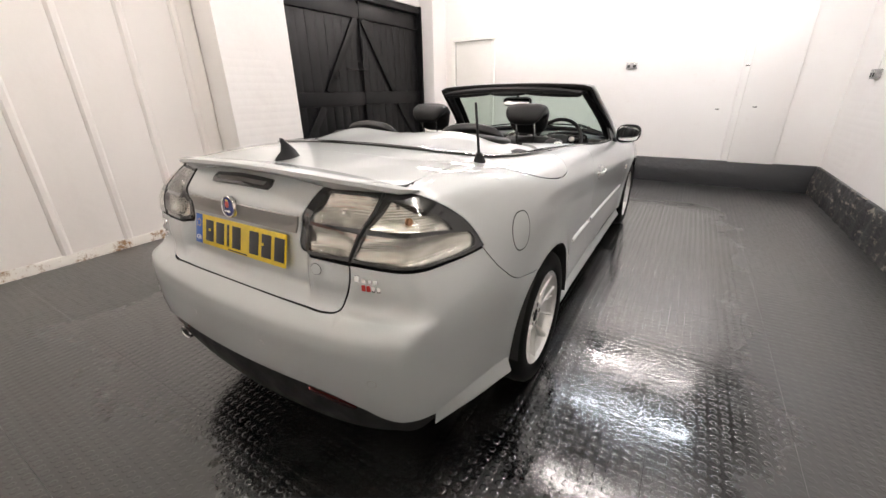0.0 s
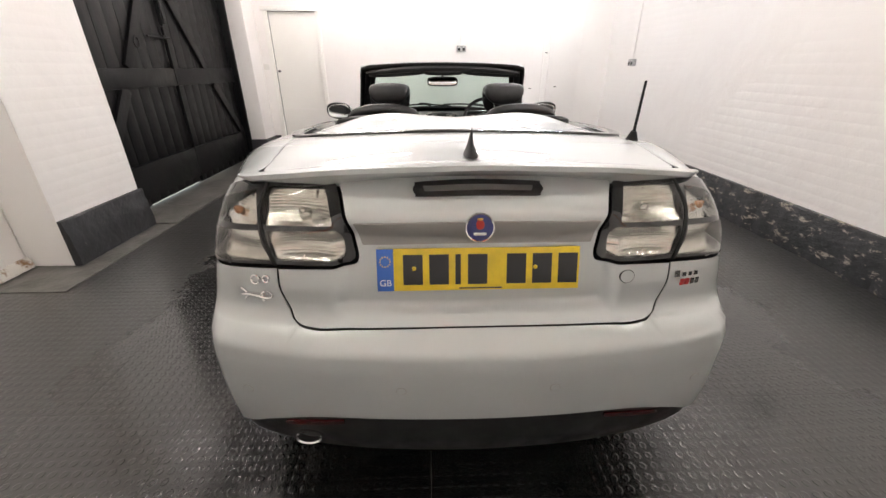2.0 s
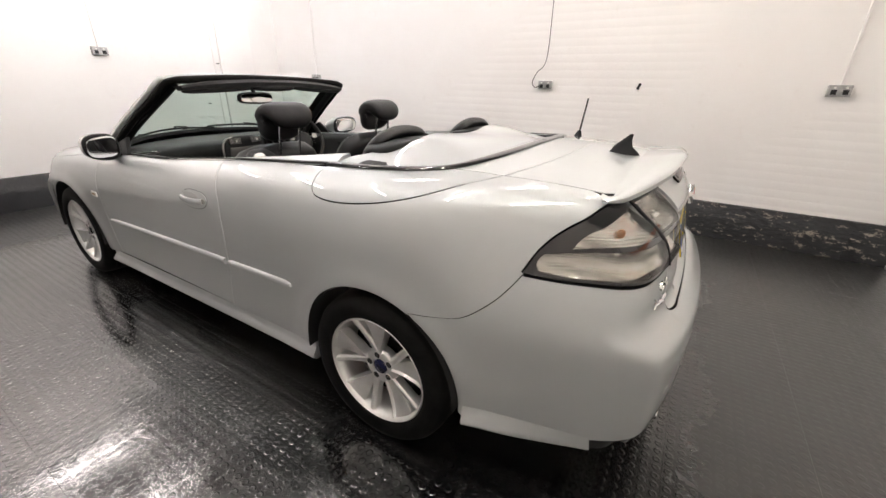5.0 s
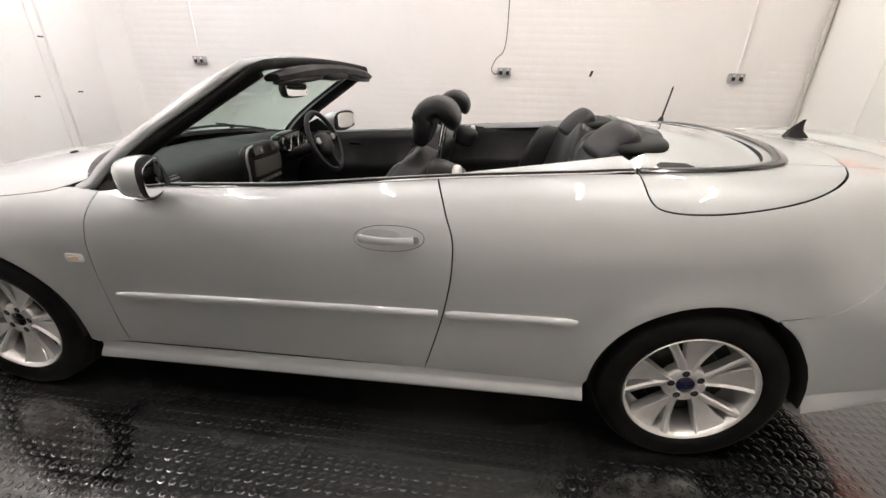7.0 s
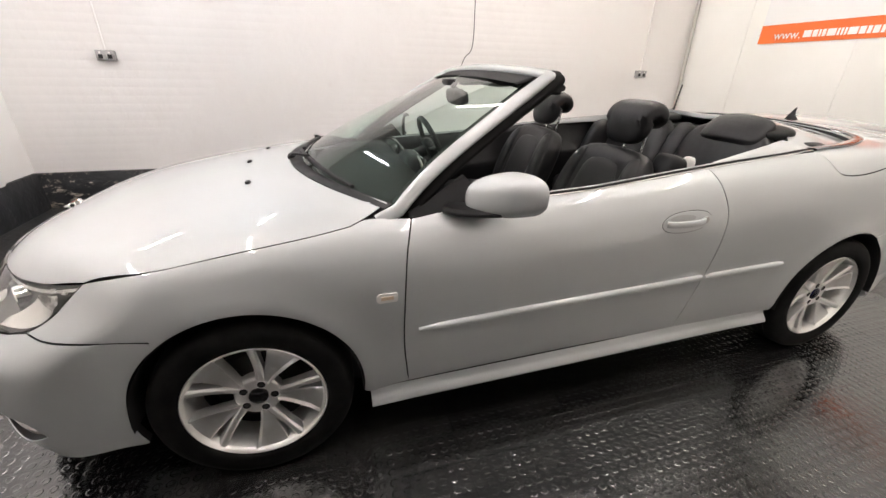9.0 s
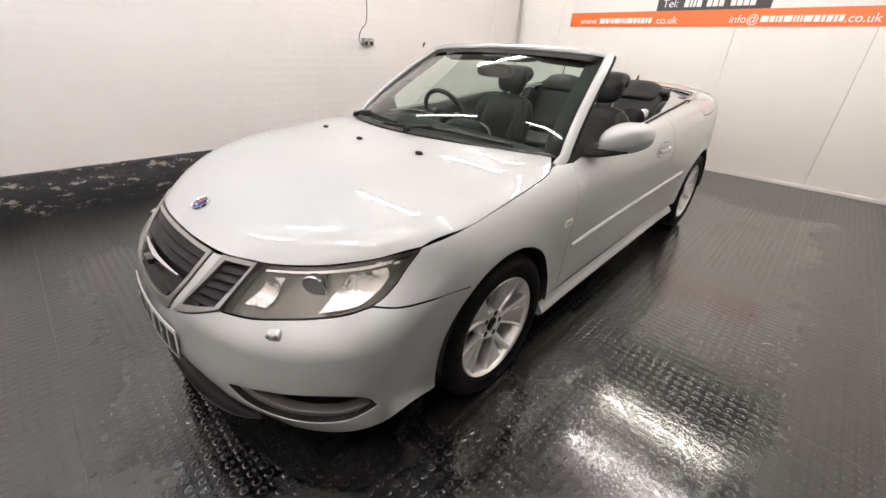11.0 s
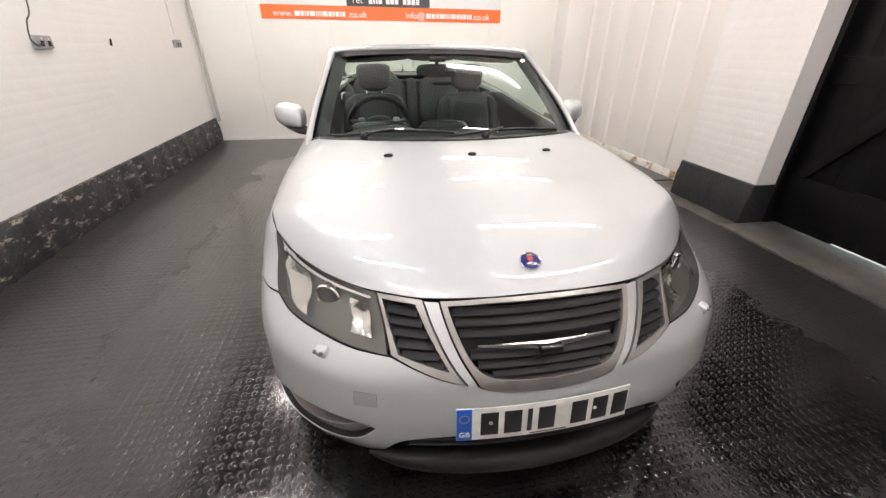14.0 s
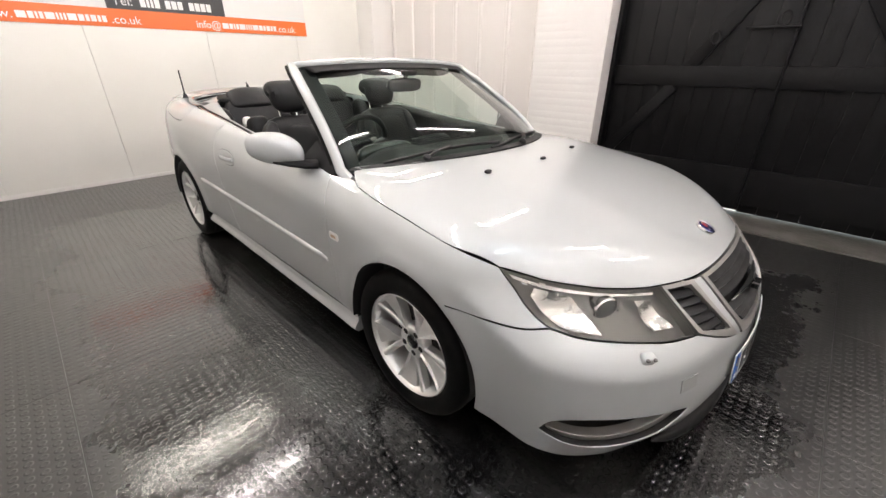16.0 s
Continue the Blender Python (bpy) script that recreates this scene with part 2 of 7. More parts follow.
# black studded rubber floor: glossy wet patches with ragged edges, a thin dry film between them
FLOOR = mat("black_rubber_floor", (0.012, 0.012, 0.0125), 0.3)
v = place(FLOOR, world_space=True)
puddle = ramp(FLOOR, noise_tex(FLOOR, v, 1.35, 9, 0.66, 0.4), [(0.45, 0.0), (0.53, 1.0)])
film = ramp(FLOOR, noise_tex(FLOOR, v, 17, 8, 0.7), [(0.42, 0.0), (0.52, 1.0)])
# the car was washed here: a damp field round it with a wandering edge, dusty rubber beyond
axes = node(FLOOR, "ShaderNodeSeparateXYZ")
wire(FLOOR, v, axes.inputs[0])


def sums(kind, a, b):
    n = node(FLOOR, "ShaderNodeMath", operation=kind)
    for sock, q in zip(n.inputs, (a, b)):
        if isinstance(q, (int, float)):
            sock.default_value = q
        else:
            wire(FLOOR, q, sock)
    return n.outputs[0]


reach = sums("MAXIMUM", sums("SUBTRACT", sums("ABSOLUTE", axes.outputs[0], 0.0), 1.75), sums("SUBTRACT", sums("ABSOLUTE", axes.outputs[1], 0.0), 2.45))
reach = sums("ADD", reach, sums("MULTIPLY", noise_tex(FLOOR, v, 2.2, 7, 0.65), 0.8))
damp = ramp(FLOOR, reach, [(0.30, 1.0), (0.50, 0.0)])
wet = node(FLOOR, "ShaderNodeMath", operation="MULTIPLY")
wire(FLOOR, puddle, wet.inputs[0])
wire(FLOOR, sums("MULTIPLY", film, damp), wet.inputs[1])
scuff = ramp(FLOOR, noise_tex(FLOOR, v, 5, 9, 0.7), [(0.35, (0.011, 0.011, 0.0112)), (0.72, (0.026, 0.0255, 0.0245))])
wire(FLOOR, mixc(FLOOR, wet.outputs[0], scuff, (0.0055, 0.0055, 0.0060)), shader(FLOOR)["Base Color"])
speck = noise_tex(FLOOR, v, 26, 6, 0.65)
dry = mixc(FLOOR, damp, ramp(FLOOR, speck, [(0.35, 0.30), (0.70, 0.42)]), ramp(FLOOR, speck, [(0.35, 0.13), (0.70, 0.26)]))
slick = ramp(FLOOR, noise_tex(FLOOR, v, 60, 4, 0.6), [(0.35, 0.075), (0.70, 0.12)])
gloss = mixc(FLOOR, wet.outputs[0], dry, slick)
wire(FLOOR, gloss, shader(FLOOR)["Roughness"])
wire(FLOOR, gloss, shader(FLOOR)["Coat Roughness"])
shader(FLOOR)["Coat Weight"].default_value = 0.9
shader(FLOOR)["Specular IOR Level"].default_value = 0.45
shader(FLOOR)["IOR"].default_value = 1.55
wire(FLOOR, bump(FLOOR, noise_tex(FLOOR, v, 34, 6, 0.65), 0.10, 0.004, bump(FLOOR, noise_tex(FLOOR, v, 190, 3), 0.08, 0.0010)), shader(FLOOR)["Normal"])
ORANGE = mat("banner_orange", (0.80, 0.16, 0.03), 0.4)
BANNERW = mat("banner_white", (0.80, 0.80, 0.80), 0.4)
BANNERK = mat("banner_black", (0.03, 0.03, 0.033), 0.4)
WHITEINK = mat("white_ink", (0.85, 0.85, 0.85), 0.4)
GALV = mat("galvanised", (0.45, 0.45, 0.45), 0.4, 0.7)
v = place(GALV)
wire(GALV, ramp(GALV, noise_tex(GALV, v, 40, 5), [(0.3, (0.30, 0.30, 0.30)), (0.7, (0.52, 0.52, 0.52))]), shader(GALV)["Base Color"])
CABLE = mat("cable", (0.03, 0.03, 0.032), 0.5)
WHITEPLASTIC = mat("white_plastic", (0.78, 0.77, 0.74), 0.35)
TUBE = mat("tube_glow", (0.9, 0.9, 0.9), 0.4)
TUBECOOL, TUBEYELLOW = mat("cool_tube_glow", (0.9, 0.9, 0.9), 0.4), mat("yellow_tube_glow", (0.9, 0.9, 0.9), 0.4)
for lit, tint in ((TUBE, (1.0, 0.905, 0.875, 1)), (TUBECOOL, (0.84, 0.91, 1.0, 1)), (TUBEYELLOW, (1.0, 0.935, 0.83, 1))):
    shader(lit)["Emission Color"].default_value = tint
    shader(lit)["Emission Strength"].default_value = TUBE_POWER


# ---- building helpers ----
def mesh_object(name, verts, faces, material, parent=None, label="", smooth=True, normals=None):
    me = bpy.data.meshes.new(name)
    me.from_pydata([tuple(p) for p in verts], [], [tuple(f) for f in faces])
    me.materials.append(material)
    if smooth:
        me.shade_smooth()
    if normals is not None:
        me.normals_split_custom_set_from_vertices([tuple(n) for n in normals])
    ob = new(name, me)
    if parent is not None:
        ob.parent = parent
    if label:
        tagged(ob, label)
    return ob


def part(name, bm, material, parent=None, label="", smooth=True, sharp=40):
    me = bpy.data.meshes.new(name)
    bmesh.ops.recalc_face_normals(bm, faces=bm.faces)
    bm.to_mesh(me)
    bm.free()
    me.materials.append(material)
    if smooth:
        me.shade_smooth()
        me.set_sharp_from_angle(angle=radians(sharp))
    ob = new(name, me)
    if parent is not None:
        ob.parent = parent
    if label:
        tagged(ob, label)
    return ob


def add_box(bm, lo, hi, bevel=0.0, m=None, segs=2):
    c = [(a + b) / 2 for a, b in zip(lo, hi)]
    s = [abs(b - a) for a, b in zip(lo, hi)]
    t = Matrix.Translation(c) @ Matrix.Diagonal((*s, 1))
    if m is not None:
        t = m @ t
    vs = bmesh.ops.create_cube(bm, size=1, matrix=t)["verts"]
    if bevel:
        es = list({e for q in vs for e in q.link_edges})
        bmesh.ops.bevel(bm, geom=es, offset=bevel, segments=segs, affect="EDGES", profile=0.6)


def box(name, lo, hi, material, parent=None, label="", bevel=0.0, m=None, segs=2):
    bm = bmesh.new()
    add_box(bm, lo, hi, bevel, m, segs)
    return part(name, bm, material, parent, label)


def add_rod(bm, a, b, r, r2=None, segs=12):
    a, b = Vector(a), Vector(b)
    d = b - a
    q = d.to_track_quat("Z", "Y").to_matrix().to_4x4()
    bmesh.ops.create_cone(bm, cap_ends=True, segments=segs, radius1=r, radius2=r if r2 is None else r2, depth=d.length,
                          matrix=Matrix.Translation((a + b) / 2) @ q)


def cushion(size, power=3.2, cuts=7, warp=None):
    """A soft rounded block: a cube pulled to a superellipsoid; warp bends it."""
    bm = bmesh.new()
    bmesh.ops.create_cube(bm, size=2)
    bmesh.ops.subdivide_edges(bm, edges=bm.edges[:], cuts=cuts, use_grid_fill=True)
    for q in bm.verts:
        p = q.co
        n = (abs(p.x) ** power + abs(p.y) ** power + abs(p.z) ** power) ** (1 / power)
        p /= max(n, 1e-6)
        p.x, p.y, p.z = p.x * size[0] / 2, p.y * size[1] / 2, p.z * size[2] / 2
        if warp:
            q.co = Vector(warp(p.x, p.y, p.z))
    return bm


def sweep(path, section, closed=False, ups=None, twist=None):
    """A section (points across, up) carried along a path of points."""
    path = [Vector(p) for p in path]
    verts, faces, k = [], [], len(section)
    for i, p in enumerate(path):
        a, b = path[max(i - 1, 0)], path[min(i + 1, len(path) - 1)]
        d = (b - a).normalized()
        up = Vector(ups[i]) if ups else Vector((0, 0, 1))
        across = d.cross(up).normalized()
        up = across.cross(d).normalized()
        sec = section[i] if isinstance(section[0][0], (tuple, list)) else section
        k = len(sec)
        for u, w2 in sec:
            verts.append(p + across * u + up * w2)
    for i in range(len(path) - 1):
        for j in range(k):
            jn = (j + 1) % k
            faces.append((i * k + j, i * k + jn, (i + 1) * k + jn, (i + 1) * k + j))
    faces.append(tuple(range(k))[::-1])
    faces.append(tuple((len(path) - 1) * k + j for j in range(k)))
    return verts, faces


def bm_of(verts, faces):
    bm = bmesh.new()
    vs = [bm.verts.new(p) for p in verts]
    for f in faces:
        try:
            bm.faces.new([vs[i] for i in f])
        except ValueError:
            pass
    return bm


def round_section(w2, h, n=14, power=2.6):
    out = []
    for i in range(n):
        a = 2 * math.pi * i / n
        c, s = math.cos(a), math.sin(a)
        out.append((w2 / 2 * math.copysign(abs(c) ** (2 / power), c), h / 2 * math.copysign(abs(s) ** (2 / power), s)))
    return out


def spline(points, per=8, closed=False):
    """A Catmull-Rom curve through points of any dimension."""
    P = [np.asarray(p, float) for p in points]
    n, out = len(P), []
    for i in range(n if closed else n - 1):
        if closed:
            p0, p1, p2, p3 = P[i - 1], P[i], P[(i + 1) % n], P[(i + 2) % n]
        else:
            p1, p2 = P[i], P[i + 1]
            p0 = P[i - 1] if i else 2 * p1 - p2
            p3 = P[i + 2] if i + 2 < n else 2 * p2 - p1
        for j in range(per):
            t = j / per
            out.append(0.5 * (2 * p1 + (p2 - p0) * t + (2 * p0 - 5 * p1 + 4 * p2 - p3) * t * t + (3 * p1 - p0 - 3 * p2 + p3) * t**3))
    if not closed:
        out.append(P[-1])
    return np.array(out)


def lathe(profile, segs=48, axis="x"):
    """Turns a profile of (along, radius) about the x axis."""
    verts, faces, n = [], [], len(profile)
    for i in range(segs):
        a = 2 * math.pi * i / segs
        for u, r in profile:
            verts.append((u, r * math.cos(a), r * math.sin(a)))
    for i in range(segs):
        for j in range(n - 1):
            i2 = (i + 1) % segs
            faces.append((i * n + j, i * n + j + 1, i2 * n + j + 1, i2 * n + j))
    return verts, faces


# ---- the car's skin ----
def curve(v, xs, ys):
    """A smooth curve through a few control points."""
    xs, ys, v = np.asarray(xs, float), np.asarray(ys, float), np.asarray(v, float)
    m = np.gradient(ys, xs)
    d = np.diff(ys) / np.diff(xs)
    for i in range(len(d)):
        if abs(d[i]) < 1e-9:
            m[i] = m[i + 1] = 0
    v = np.clip(v, xs[0], xs[-1])
    i = np.clip(np.searchsorted(xs, v) - 1, 0, len(xs) - 2)
    h = xs[i + 1] - xs[i]
    s = (v - xs[i]) / h
    return ((2 * s**3 - 3 * s**2 + 1) * ys[i] + (s**3 - 2 * s**2 + s) * h * m[i]
            + (3 * s**2 - 2 * s**3) * ys[i + 1] + (s**3 - s**2) * h * m[i + 1])


def smax(a, b, k):
    h = np.maximum(k - np.abs(a - b), 0) / k
    return np.maximum(a, b) + h * h * k * 0.25


def step(v, a, b):
    s = np.clip((v - a) / (b - a), 0, 1)
    return s * s * (3 - 2 * s)


AXLE = 1.3375


def body_field(x, y, z):
    """Signed field of the car's outer skin: positive outside."""
    x = np.abs(x)
    belt = curve(y, [-2.3, -2.0, -1.6, -1.1, -0.5, 0.2, 0.9, 1.4, 1.8, 2.2], [1.06, 1.06, 1.045, 1.0, 0.972, 0.925, 0.885, 0.85, 0.785, 0.70])
    zz = z - (belt - 0.925) * np.clip((z - 0.40) / 0.45, 0, 1.2)
    wide = curve(zz, [0.10, 0.30, 0.50, 0.65, 0.78, 0.86, 0.93, 1.0, 1.1], [0.79, 0.832, 0.846, 0.856, 0.853, 0.832, 0.785, 0.70, 0.50])
    wide = wide + curve(y, [-2.2, -1.95, -1.7, -1.34, -0.7, 0.7, 1.34, 1.8, 2.2], [-0.115, -0.060, -0.014, 0.012, 0.004, -0.002, 0.010, -0.005, -0.04])
    for ya in (-AXLE, AXLE):
        r = np.hypot(y - ya, z - 0.32)
        wide = wide + 0.010 * np.exp(-((r - 0.36) / 0.05) ** 2)
    wide = wide - 0.078 * step(-y, 1.4, 2.0) * step(z, 0.60, 1.02)
    side = x - wide
    centre = curve(y, [-2.4, -2.2, -2.0, -1.7, -1.3, -0.8, 0.9, 1.15, 1.37, 1.7, 1.9, 2.07, 2.2, 2.3], [1.03, 1.065, 1.085, 1.105, 1.10, 1.08, 0.97, 0.962, 0.936, 0.885, 0.842, 0.785, 0.715, 0.63])
    top = z - (centre - 0.075 * x * x - 0.05 * x**6)
    f = smax(side, top, 0.05)
    nose = curve(z, [0.12, 0.20, 0.30, 0.40, 0.48, 0.56, 0.65, 0.72, 0.85], [2.20, 2.25, 2.30, 2.315, 2.305, 2.29, 2.245, 2.205, 2.10])
    a, b = 0.28 + 0.34 * step(z, 0.52, 0.74), 0.55 - 0.25 * step(z, 0.52, 0.74)
    f = smax(f, y - (nose - a * x * x - b * x**6), 0.06)
    tail = curve(z, [0.20, 0.32, 0.44, 0.55, 0.63, 0.662, 0.682, 0.696, 0.715, 0.80, 0.90, 0.98, 1.03, 1.10], [2.25, 2.30, 2.325, 2.33, 2.327, 2.318, 2.298, 2.262, 2.249, 2.238, 2.222, 2.205, 2.17, 2.12])
    a, b = 0.13 + 0.17 * step(z, 0.90, 1.04), 0.24
    dent = 0.026 * step(0.37 - x, 0, 0.035) * step(z, 0.715, 0.75) * step(0.99 - z, 0, 0.06)
    f = smax(f, -y - (tail - dent - a * x * x - b * x**6), 0.06)
    return f


def solve(origin, way, reach, field=body_field):
    """Where rays that come from outside meet the skin."""
    n, steps = len(origin), 44
    ts = np.linspace(0, reach, steps)
    lo, hi, done = np.zeros(n), np.full(n, float(reach)), np.zeros(n, bool)
    for t0, t1 in zip(ts[:-1], ts[1:]):
        p = origin + way * t1
        inside = (field(p[:, 0], p[:, 1], p[:, 2]) < 0) & ~done
        lo[inside], hi[inside] = t0, t1
        done |= inside
    for _ in range(20):
        mid = (lo + hi) / 2
        p = origin + way * mid[:, None]
        out = field(p[:, 0], p[:, 1], p[:, 2]) > 0
        lo, hi = np.where(out, mid, lo), np.where(out, hi, mid)
    return origin + way * lo[:, None], done


def skin_normal(p, field=body_field, e=0.0015):
    g = np.stack([field(*(p + d).T) - field(*(p - d).T) for d in np.eye(3) * e], 1)
    return g / np.linalg.norm(g, axis=1)[:, None]


def on_side(pts, s=1):
    """Skin points from (y, z), seen from the side."""
    a = np.array([(1.3 * s, y, z) for y, z in pts])
    return solve(a, np.tile((-s, 0.0, 0.0), (len(a), 1)), 1.3)[0]


def on_top(pts):
    a = np.array([(x, y, 1.6) for x, y in pts])
    return solve(a, np.tile((0.0, 0.0, -1.0), (len(a), 1)), 1.5)[0]


class Chart:
    """Unrolls part of the skin into a plane: either along one direction or round an upright axis."""

    def __init__(self, way=None, axis=None, sign=1):
        self.axis, self.sign = axis, sign
        if way is not None:
            d = Vector(way).normalized()
            u = d.cross(Vector((0, 0, 1)) if abs(d.z) < 0.9 else Vector((0, 1, 0))).normalized()
            self.d, self.u, self.w = np.array(d), np.array(u), np.array(u.cross(d))

    def flat(self, p):
        if self.axis is None:
            return np.stack([p @ self.u, p @ self.w], 1)
        return np.stack([np.arctan2(p[:, 0], self.sign * (p[:, 1] - self.axis)) * 0.9, p[:, 2]], 1)

    def rays(self, q):
        if self.axis is None:
            o = q[:, :1] * self.u + q[:, 1:] * self.w + self.d * 3.0
            return o, np.tile(-self.d, (len(q), 1)), 4.0
        t = q[:, 0] / 0.9
        way = -np.stack([np.sin(t), self.sign * np.cos(t), np.zeros(len(t))], 1)
        return np.stack([0 * t, 0 * t + self.axis, q[:, 1]], 1) - way * 1.25, way, 1.2

    def lift(self, q):
        return solve(*self.rays(q))[0]


REARCYL, FRONTCYL = Chart(axis=-AXLE, sign=-1), Chart(axis=AXLE, sign=1)
TOPCH = Chart(way=(0, 0, 1))


def cyl(chart, pts):
    """Points (degrees, z) on a rolled chart."""
    return np.array([(radians(a) * 0.9, z) for a, z in pts])


def inside(poly, q):
    x, y, r = q[:, 0], q[:, 1], np.zeros(len(q), bool)
    a, b = poly, np.roll(poly, -1, 0)
    for (x1, y1), (x2, y2) in zip(a, b):
        if y1 != y2:
            r ^= ((y1 > y) != (y2 > y)) & (x < (x2 - x1) * (y - y1) / (y2 - y1) + x1)
    return r


def shrink(poly, d):
    area = 0.5 * np.sum(poly[:, 0] * np.roll(poly[:, 1], -1) - np.roll(poly[:, 0], -1) * poly[:, 1])
    e = np.roll(poly, -1, 0) - np.roll(poly, 1, 0)
    n = np.stack([-e[:, 1], e[:, 0]], 1) / (np.linalg.norm(e, axis=1)[:, None] + 1e-9)
    return poly + n * d * (1 if area > 0 else -1)


def resample(poly, gap):
    out, n = [], len(poly)
    for i in range(n):
        a, b = poly[i], poly[(i + 1) % n]
        k = max(1, int(math.ceil(np.linalg.norm(b - a) / gap)))
        out += [a + (b - a) * j / k for j in range(k)]
    return np.array(out)


def path2d(*runs):
    """Joins runs of control points: each run is smooth, runs meet in corners."""
    out = []
    for r in runs:
        r = np.asarray(r, float)
        out.append(r if len(r) < 3 else spline(r, 6))
    out = np.concatenate(out)
    keep = [0]
    for i in range(1, len(out)):
        if np.linalg.norm(out[i] - out[keep[-1]]) > 0.002:
            keep.append(i)
    out = out[keep]
    return out[:-1] if np.linalg.norm(out[0] - out[-1]) < 0.002 else out


def panel(name, chart, poly, material, parent=None, label="", gap=0.0016, grid=0.03, rise=0.0, rim=0.02, holes=(), mirror=False, field=body_field):
    """A pressed panel: the skin inside a closed outline, with a folded rim."""
    from mathutils.geometry import delaunay_2d_cdt
    loops = [resample(shrink(poly, gap), grid * 0.6)] + [resample(shrink(h, -gap), grid * 0.6) for h in holes]
    pts, edges = [], []
    for lp in loops:
        k = len(pts)
        pts += [tuple(p) for p in lp]
        edges += [(k + i, k + (i + 1) % len(lp)) for i in range(len(lp))]
    nb = len(pts)
    lo, hi = loops[0].min(0), loops[0].max(0)
    gx, gy = np.meshgrid(np.arange(lo[0], hi[0], grid), np.arange(lo[1], hi[1], grid))
    g = np.stack([gx.ravel(), gy.ravel()], 1)
    ok = inside(loops[0], g)
    for h in loops[1:]:
        ok &= ~inside(h, g)
    g = g[ok]
    rimpts = np.array(pts)
    if len(g):
        near = np.min(np.linalg.norm(g[:, None] - rimpts[None], axis=2), axis=1)
        g = g[near > grid * 0.35]
    pts += [tuple(p) for p in g]
    res = delaunay_2d_cdt([Vector(p) for p in pts], edges, [], 0, 1e-5)
    q = np.array([tuple(p) for p in res[0]])
    tris = np.array([f for f in res[2] if len(f) == 3])
    c = q[tris].mean(1)
    ok = inside(loops[0], c)
    for h in loops[1:]:
        ok &= ~inside(h, c)
    tris = tris[ok]
    p = chart.lift(q)
    n = skin_normal(p, field)
    if callable(rise):
        # a bowl, deepest in the middle of the outline
        mid, far = q.mean(0), np.ptp(loops[0], axis=0) / 2
        p = p + n * np.array([rise(min(1.0, float(d))) for d in np.linalg.norm((q - mid) / far, axis=1)])[:, None]
    else:
        p = p + n * rise
    # wind the faces to the outside
    fn = np.cross(p[tris[:, 1]] - p[tris[:, 0]], p[tris[:, 2]] - p[tris[:, 0]])
    flip = np.einsum("ij,ij->i", fn, n[tris[:, 0]]) < 0
    tris[flip] = tris[flip][:, ::-1]
    count = {}
    for t in tris:
        for i in range(3):
            a, b = int(t[i]), int(t[(i + 1) % 3])
            count[(a, b)] = 1
    edge = [(a, b) for a, b in count if (b, a) not in count]
    verts, faces, normals = list(p), [tuple(int(i) for i in t) for t in tris], list(n)
    seams = []
    if rim:
        for a, b in edge:
            k = len(verts)
            out = np.cross(p[b] - p[a], n[a])
            out /= (np.linalg.norm(out) + 1e-9) * (1 if rim > 0 else -1)
            lip = min(0.003, abs(rim)) * (1 if rim > 0 else -1)
            verts += [p[a], p[b], p[b] - n[b] * lip, p[a] - n[a] * lip, p[b] - n[b] * rim, p[a] - n[a] * rim]
            normals += [out * 0.8 + n[a] * 0.6, out * 0.8 + n[b] * 0.6, out, out, out, out]
            faces += [(k + 1, k, k + 3, k + 2), (k + 2, k + 3, k + 5, k + 4)]
            seams.append(len(faces) - 1)
    if mirror:
        verts = [(-a[0], a[1], a[2]) for a in verts]
        normals = [(-a[0], a[1], a[2]) for a in normals]
        faces = [f[::-1] for f in faces]
    ob = mesh_object(name, verts, faces, material, parent, label, True, None if callable(rise) else normals)
    if material is PAINT and seams:
        ob.data.materials.append(DARK)
        for i in seams:
            ob.data.polygons[i].material_index = 1
    return ob


def both(name, chart, poly, material, parent=None, label="", **k):
    return [panel(name, chart, poly, material, parent, label, mirror=mm, **k) for mm in (False, True)]


def sym(run):
    """Closes a half outline (right half, centre to centre) with its mirror image."""
    run = np.asarray(run, float)
    other = run[::-1] * (-1, 1)
    return np.concatenate([run, other[np.abs(other[:, 0]) > 1e-4] if abs(run[0, 0]) > 1e-4 else other])

# ---- the car ----
car = tagged(new("car"), "silver metallic two-door convertible, roof folded, parked on black rubber", "car")
ARCH = 0.352


def arch_run(ya, a0, a1, r=ARCH, n=14):
    """Points (y, z) round a wheel arch."""
    return [(ya + r * math.cos(radians(a0 + (a1 - a0) * i / n)), 0.325 + r * 1.0 * math.sin(radians(a0 + (a1 - a0) * i / n))) for i in range(n + 1)]


OBLIQUE = Chart(way=(0.88, 0, 0.47))
SIDE = Chart(way=(1, 0, 0))


def oblique(*runs):
    """Outline from runs of (y, z) on the side."""
    return path2d(*[OBLIQUE.flat(on_side(r)) for r in runs])


def belt(y):
    return float(curve(y, [-2.3, -1.6, -1.1, -0.5, 0.2, 0.9], [1.06, 1.045, 1.0, 0.972, 0.925, 0.885])) + 0.014 + 0.034 * min(1.0, max(0.0, (0.1 - y) / 1.1))


FRONT_CUT = [(0.795, 0.895), (0.822, 0.80), (0.834, 0.65), (0.838, 0.45), (0.823, 0.268)]
REAR_CUT = [(-0.425, belt(-0.425)), (-0.461, 0.905), (-0.485, 0.83), (-0.488, 0.74), (-0.480, 0.65), (-0.455, 0.51), (-0.398, 0.287)]
HOOD_SIDE = [(1.705, 0.784), (1.545, 0.812), (1.303, 0.846), (1.12, 0.868), (0.99, 0.886)]
LIP = (0.90, 0.925)

